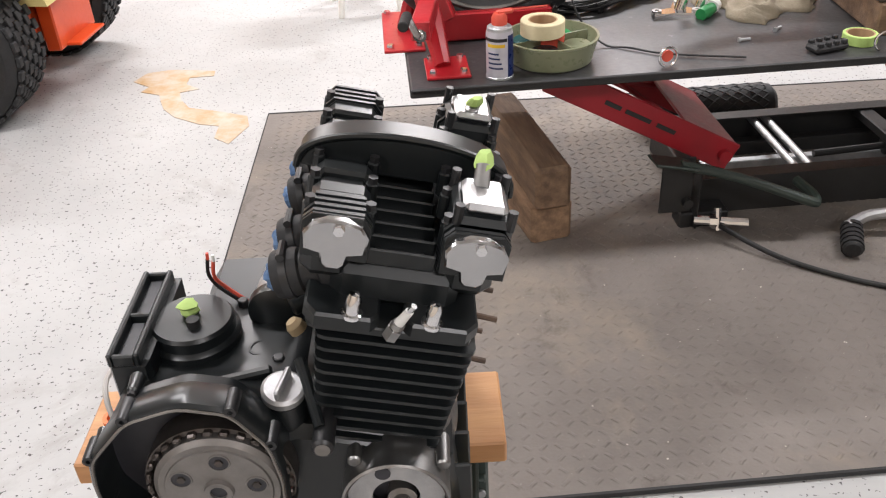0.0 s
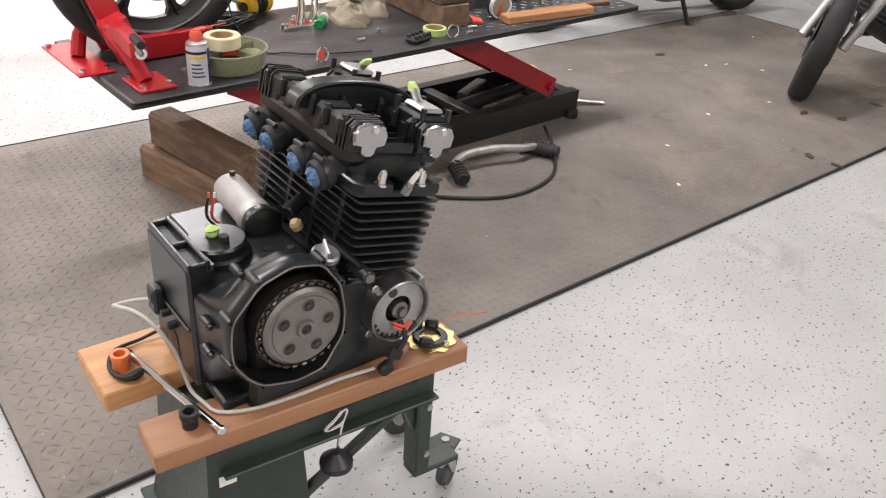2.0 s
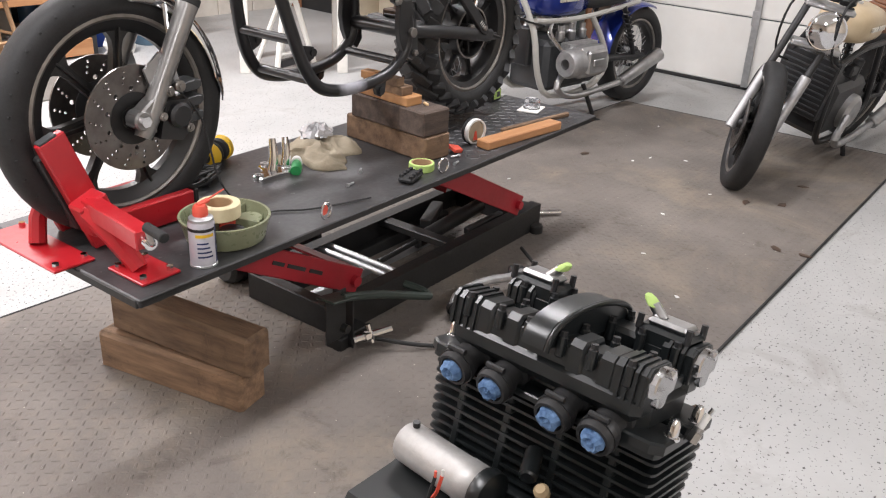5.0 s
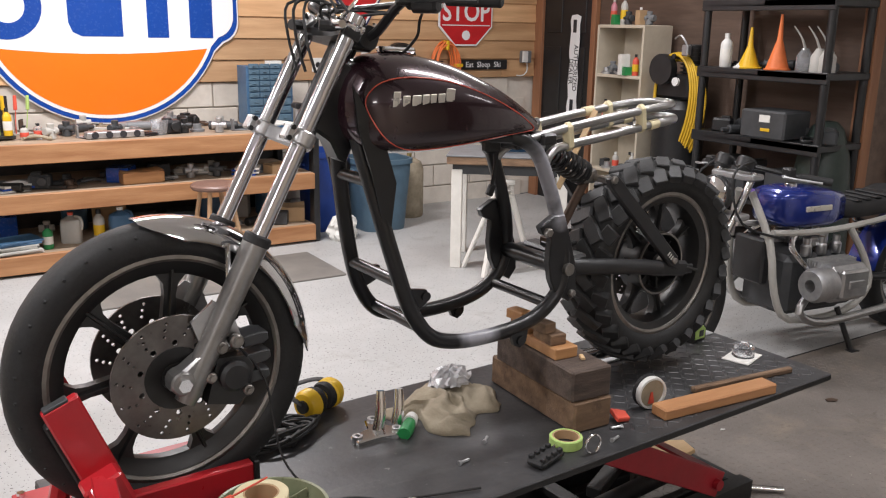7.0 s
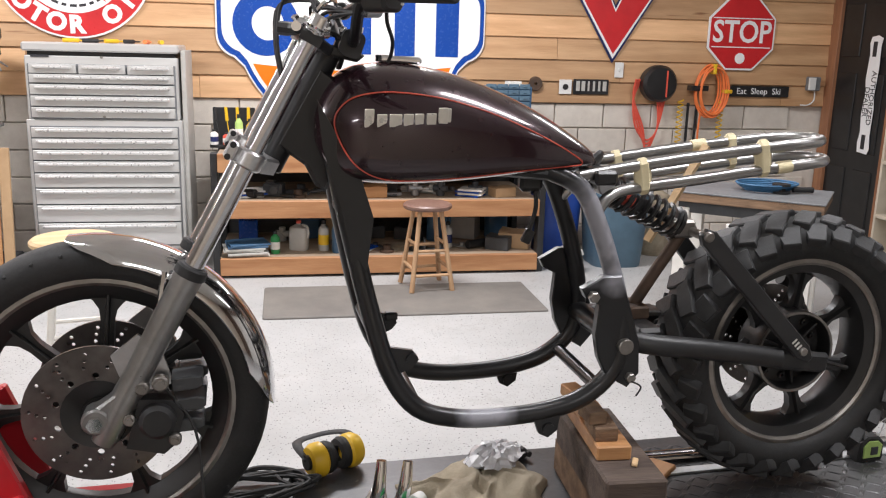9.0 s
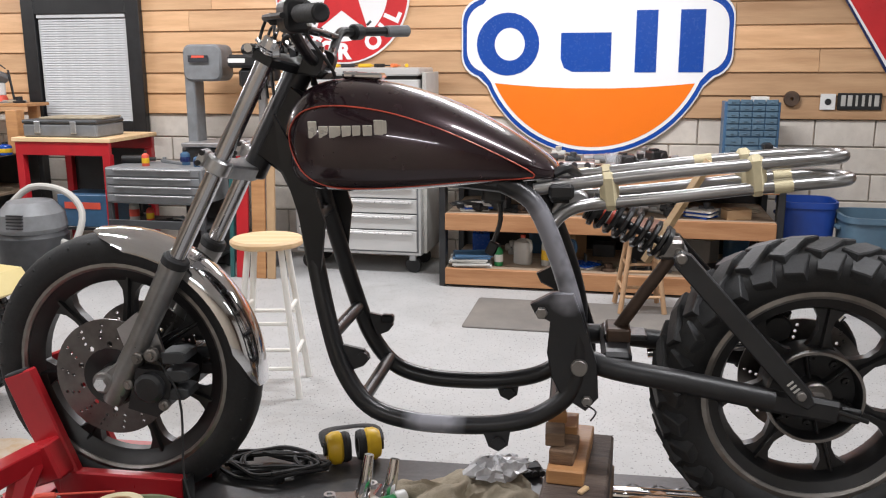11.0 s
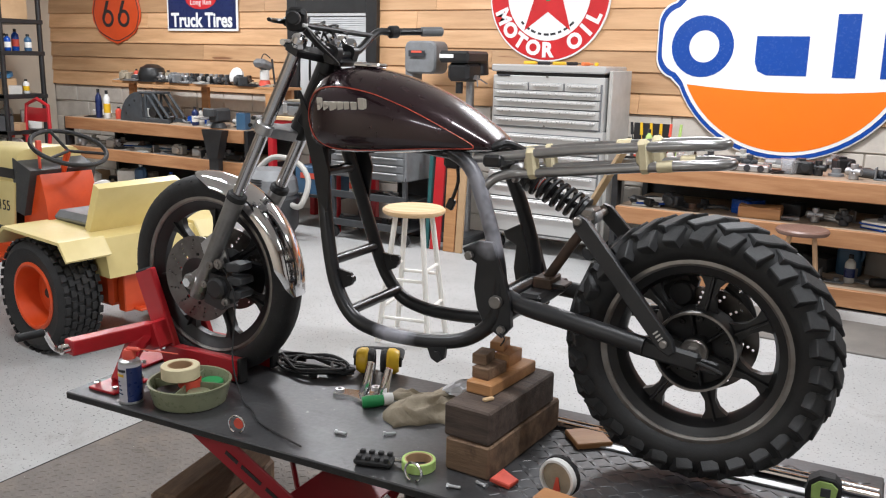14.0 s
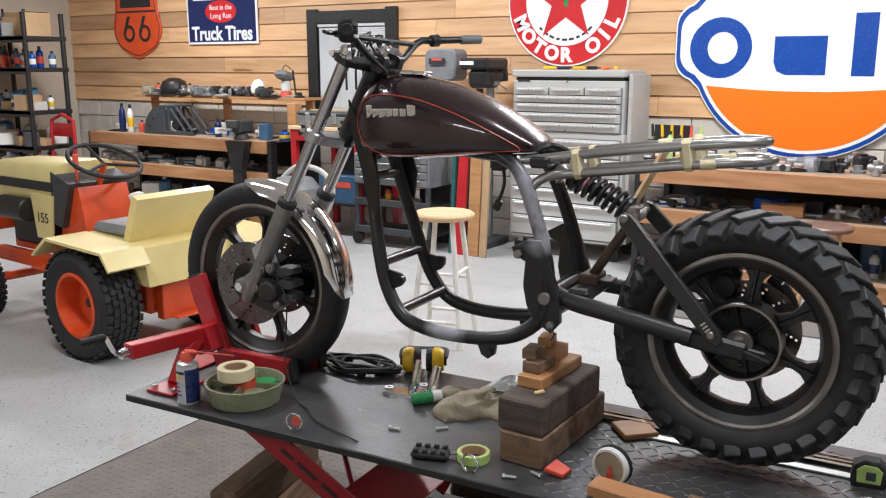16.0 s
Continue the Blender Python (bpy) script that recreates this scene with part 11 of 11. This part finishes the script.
# ---- the other two motorcycles ----
def parked(m, name, label, tank_m, seat_m, frame_m, wb, R, rr, fw_y, steer, tank_z, fender_m, blocky, exhaust, flat_twin):
    """A parked motorcycle: x forward from under the rear axle, y to its left."""
    b = thing(name, label, "motorcycle", m)
    wheel(b, "rear_tyre", (0, 0, R), R, rr, 0.13, False, spokes=10, wire=flat_twin, hubr=0.05, disc=((-0.06, 0.11),))
    wheel(b, "front_tyre", (wb, 0, R), R, rr, 0.1, False, yaw=steer, spokes=10, wire=flat_twin, hubr=0.04, disc=((-0.06, 0.13), (0.06, 0.13)))
    rk = 0.46
    top = (wb - 0.9 * rk * 0.72, 0, R + 0.61)
    cs, sn = math.cos(radians(steer)), math.sin(radians(steer))
    for s in (-1, 1):
        oy = (-sn * 0.095 * s, cs * 0.095 * s)
        p0 = Vector((wb + oy[0], oy[1], R))
        p1 = Vector((top[0] + oy[0], top[1] + oy[1], top[2]))
        part("fork_leg", Geo().cyl(p0 - (p1 - p0) * 0.05, p0.lerp(p1, 0.45), 0.027, seg=14, bev=0.004), "castalu", b, "grey alloy fork leg")
        part("fork_tube", Geo().cyl(p0.lerp(p1, 0.42), p1, 0.018, seg=12), "forktube" if flat_twin else "satin", b)
        part("caliper", Geo().box(p0.x - 0.08, p0.y * 0.7, R + 0.04, 0.08, 0.04, 0.06, 0.01), "castalu", b)
    SM = pose(top[0], 0, top[2], 0, 0, steer)
    part("yoke", Geo().box(0, 0, -0.02, 0.09, 0.24, 0.03, 0.008, SM), "castalu", b)
    part("lower_yoke", Geo().box(0.07, 0, -0.2, 0.08, 0.24, 0.03, 0.008, SM), "castalu", b)
    up = -0.02 if flat_twin else 0.1
    bars = [SM @ Vector(q) for q in ((-0.2, 0.36, up), (-0.1, 0.22, up + 0.02), (0.0, 0.08, 0.03), (0.0, -0.08, 0.03), (-0.1, -0.22, up + 0.02), (-0.2, -0.36, up))]
    hb_ = part("handlebar", Geo().tube(bars, 0.012, seg=8), "satin", b)
    for i, j in ((0, 1), (5, 4)):
        part("grip", Geo().cyl(bars[i], Vector(bars[i]).lerp(Vector(bars[j]), 0.8), 0.018, seg=12), "rubber", hb_)
        q = Vector(bars[j])
        part("lever", Geo().tube([q, q + Vector((0.07, 0.02 if i == 0 else -0.02, 0)), Vector(bars[i]) + Vector((0.06, 0, 0.0))], 0.006, seg=6), "galv", hb_)
        part("master_cylinder", Geo().box(q.x + 0.02, q.y, q.z + 0.015, 0.05, 0.05, 0.045, 0.008), "satin", hb_)
    lamp = SM @ Vector((0.15, 0, -0.1))
    part("headlamp", Geo().lathe([(0, -0.08), (0.06, -0.07), (0.088, -0.02), (0.092, 0.01), (0.086, 0.02), (0.0, 0.012)], pose(*lamp, 0, 84, steer), 26), "satin" if flat_twin else "chrome", b, "round headlamp")
    part("headlamp_lens", Geo().lathe([(0.084, 0.018), (0.06, 0.032), (0.0, 0.038), (0.0, 0.03), (0.08, 0.014)], pose(*lamp, 0, 84, steer), 26), "chrome", b, "clear headlamp glass")
    for s in (-1, 1):
        part("instrument", Geo().lathe([(0, 0), (0.04, 0), (0.045, 0.04), (0.04, 0.05), (0, 0.05)], SM @ pose(0.04, s * 0.06, 0.02, 0, -30, 0), 18), "satin", b, "black round instrument")
    # tank
    rings = []
    x1, x0 = wb - 0.5, wb - 0.95
    for t, w_, h_ in ((0, 0.5, 0.45), (0.06, 0.75, 0.75), (0.3, 0.95, 0.95), (0.65, 1.0, 1.0), (0.92, 0.85, 0.9), (1.0, 0.45, 0.55)):
        e = 0.45 if blocky else 0.75
        rings.append([(x0 + (x1 - x0) * t, 0.14 * w_ * math.copysign(abs(math.cos(a)) ** e, math.cos(a)), tank_z + 0.1 * h_ * math.copysign(abs(math.sin(a)) ** e, math.sin(a)) + 0.02 * t) for a in (2 * math.pi * q / 24 for q in range(24))])
    tk2 = part("tank", Geo().loft(rings), tank_m, b, M[tank_m].name.replace("_", " ") + " fuel tank", sharp=50)
    for s in (-1, 1):
        part("badge_bar", Geo().box((x0 + x1) / 2 + 0.02, s * 0.139, tank_z + 0.02, 0.17, 0.012, 0.026, 0.003), "silverbadge", tk2, "plain silver badge bar")
    part("fuel_cap", Geo().cyl((x1 - 0.15, 0, tank_z + 0.1), (x1 - 0.15, 0, tank_z + 0.125), 0.03, seg=16, bev=0.003), "chrome", tk2)
    sz = tank_z - 0.02
    st_ = part("seat", Geo().loft([[(x, 0.13 * w_ * math.copysign(abs(math.cos(a)) ** 0.5, math.cos(a)), sz + dz + 0.045 * math.copysign(abs(math.sin(a)) ** 0.5, math.sin(a))) for a in (2 * math.pi * q / 20 for q in range(20))] for x, w_, dz in ((x0 + 0.01, 0.7, 0.0), (x0 - 0.1, 0.9, 0.0), (x0 - 0.3, 1.0, 0.01), (x0 - 0.42, 0.9, 0.045), (x0 - 0.46, 0.5, 0.05))]), seat_m, b, M[seat_m].name.replace("_", " ") + " seat", sharp=50)
    for k in range(5):
        part("seat_rib", Geo().box(x0 - 0.08 - 0.07 * k, 0, sz + 0.047 + 0.004 * k, 0.04, 0.2, 0.012, 0.005), seat_m, st_)
    # frame
    for s in (-1, 1):
        part("frame_tube", Geo().tube([(top[0] - 0.06, s * 0.04, top[2] - 0.1), (wb - 0.42, s * 0.13, 0.58), (wb - 0.46, s * 0.15, 0.34), (wb - 0.58, s * 0.15, 0.19), (wb - 0.95, s * 0.15, 0.19), (wb - 1.12, s * 0.14, 0.3), (wb - 1.08, s * 0.13, 0.45), (wb - 0.96, s * 0.12, sz - 0.08)], 0.018, seg=10, smooth=3), frame_m, b, "frame tube")
        part("top_tube", Geo().tube([(wb - 0.44, s * 0.12, 0.63), (wb - 0.7, s * 0.12, tank_z - 0.1), (wb - 1.0, s * 0.12, sz - 0.07), (0.1, s * 0.1, sz - 0.03)], 0.016, seg=8), frame_m, b, "frame top rail")
        part("swing_arm", Geo().tube([(wb - 1.08, s * 0.1, 0.34), (0.0, s * 0.11, R)], 0.022, seg=8, smooth=1), "satin", b)
        s0_, s1_ = Vector((0.28, s * 0.12, sz - 0.05)), Vector((0.12, s * 0.12, R + 0.03))
        sk = part("shock", Geo().cyl(s0_, s1_, 0.016, seg=10), "satin", b)
        dd = (s1_ - s0_).normalized()
        ee = dd.cross(Vector((0, 1, 0)))
        part("spring", Geo().tube([s0_.lerp(s1_, 0.1 + 0.7 * q / 56) + (ee * math.cos(q * 0.785) + Vector((0, 1, 0)) * math.sin(q * 0.785)) * 0.026 for q in range(57)], 0.005, seg=5, smooth=1), "satin", sk)
    # engine
    ex = wb - 0.74
    part("engine_block", Geo().box(ex, 0, 0.36, 0.42, 0.3, 0.3, 0.03).box(ex - 0.2, 0, 0.32, 0.24, 0.26, 0.22, 0.03), "satin" if not flat_twin else "darkgrey", b)
    for s in (-1, 1):
        if flat_twin:
            part("cylinder_head", Geo().box(ex - 0.02, s * 0.24, 0.4, 0.24, 0.16, 0.18, 0.02), "castalu", b, "polished alloy cylinder head")
            part("head_cover", Geo().box(ex - 0.04, s * 0.325, 0.4, 0.18, 0.03, 0.14, 0.012).box(ex - 0.04, s * 0.342, 0.4, 0.1, 0.01, 0.04, 0.004), "alu", b, "polished head cover")
            part("belt_cover", Geo().lathe([(0.03, 0), (0.075, 0), (0.082, 0.02), (0.082, 0.1), (0.07, 0.12), (0.03, 0.12)], pose(ex + 0.16, s * 0.3, 0.41, 0, 90, 0) @ pose(0, 0, -0.06), 22, closed=True), "castalu", b, "round alloy cover")
        else:
            part("side_cover", Geo().lathe([(0, 0), (0.1, 0), (0.1, 0.03), (0.08, 0.05), (0, 0.055)], pose(ex - 0.05, s * 0.15, 0.34, -90 * s, 0, 0), 24), "castalu", b, "round alloy engine cover")
        part("carburettor", Geo().cyl((ex - 0.05, s * 0.1, 0.5), (ex - 0.05, s * 0.1, 0.62), 0.03, seg=14, bev=0.005).box(ex, s * 0.1, 0.56, 0.1, 0.05, 0.06, 0.01), "alu" if flat_twin else "satin", b)
        part("header_pipe", Geo().tube([(ex + 0.1, s * 0.22, 0.36), (ex + 0.2, s * 0.24, 0.26), (ex, s * 0.22, 0.18), (ex - 0.5, s * 0.2, 0.2)], 0.02, seg=10), exhaust, b)
        part("muffler", Geo().cyl((ex - 0.48, s * 0.2, 0.2), (ex - 0.85, s * 0.22, 0.34), 0.036, 0.045, seg=18, bev=0.006), exhaust, b, "silver muffler")
    if not flat_twin:
        part("radiator", Geo().box(wb - 0.42, 0, 0.5, 0.06, 0.3, 0.32, 0.008), "satin", b)
        g = Geo()
        for k in range(10):
            g.box(wb - 0.388, 0, 0.37 + 0.028 * k, 0.006, 0.27, 0.008)
        tagged(part("radiator_fin", g, "darkgrey", b), kind="stuff")
    else:
        for s in (-1, 1):
            for k in range(3):
                part("carb_bowl", Geo().lathe([(0, 0), (0.024, 0), (0.027, 0.012), (0.027, 0.05), (0.018, 0.06), (0.018, 0.09), (0, 0.092)], pose(ex - 0.12 + 0.1 * k, s * 0.13, 0.5), 16), "alu", b, "bare alloy carburettor bowl")
            for k in range(5):
                part("cylinder_fin", Geo().box(ex - 0.02, s * (0.17 + 0.016 * k), 0.4, 0.26, 0.005, 0.2, 0.002), "castalu", b)
            part("coolant_pipe", Geo().tube([(ex + 0.14, s * 0.2, 0.46), (ex + 0.2, s * 0.15, 0.56), (ex + 0.12, s * 0.1, 0.62)], 0.014, seg=8), "chrome", b, "chromed coolant pipe")
        part("fan_shroud", Geo().box(wb - 0.44, 0, 0.48, 0.05, 0.2, 0.22, 0.01), "satin", b)
    # fenders
    rings = []
    for k in range(15):
        a = radians(8 + k * 7.5)
        rings.append([(R * 0 + (R + 0.03 + hh) * math.cos(a), 0.088 * math.sin(radians(c)), R + (R + 0.03 + hh + 0.025 * (math.cos(radians(c)) - 1)) * math.sin(a)) for c, hh in [(cc, 0) for cc in range(-90, 91, 30)] + [(cc, -0.004) for cc in range(90, -91, -30)]])
    if fender_m:
        part("rear_fender", Geo().loft(rings), fender_m, b, M[fender_m].name.replace("_", " ") + " rear fender", sharp=50)
    part("side_stand", Geo().tube([(ex - 0.15, 0.16, 0.22), (ex - 0.2, 0.24, 0.0)], 0.014, seg=8, smooth=1).box(ex - 0.2, 0.245, 0.006, 0.06, 0.05, 0.012, 0.003), "satin", b)
    part("cable", Geo().tube([(top[0], 0.1, top[2] + 0.06), (top[0] + 0.14, 0.12, top[2] + 0.0), (top[0] + 0.08, 0.14, top[2] - 0.22), (wb - 0.5, 0.14, 0.6)], 0.006, seg=6), "rubber", b)
    part("cable", Geo().tube([(top[0], -0.1, top[2] + 0.06), (top[0] + 0.12, -0.14, top[2] - 0.05), (top[0] + 0.05, -0.14, top[2] - 0.3), (wb - 0.52, -0.1, 0.55)], 0.006, seg=6), "rubber", b)
    return b


parked(pose(4.15, 0.75, 0, 0, 0, 173.5), "motorcycle", "blue custom motorcycle with silver frame and black seat", "blue", "rubber", "lightgrey", 1.56, 0.31, 0.225, 0, 8, 0.715, "blue", True, "alu", True)
parked(pose(4.51, -0.59, 0, -13, 0, 176), "motorcycle", "beige scrambler motorcycle with tan seat leaning on its stand", "beige", "leather", "satin", 1.45, 0.32, 0.24, 0, 31, 0.79, "", False, "castalu", False)
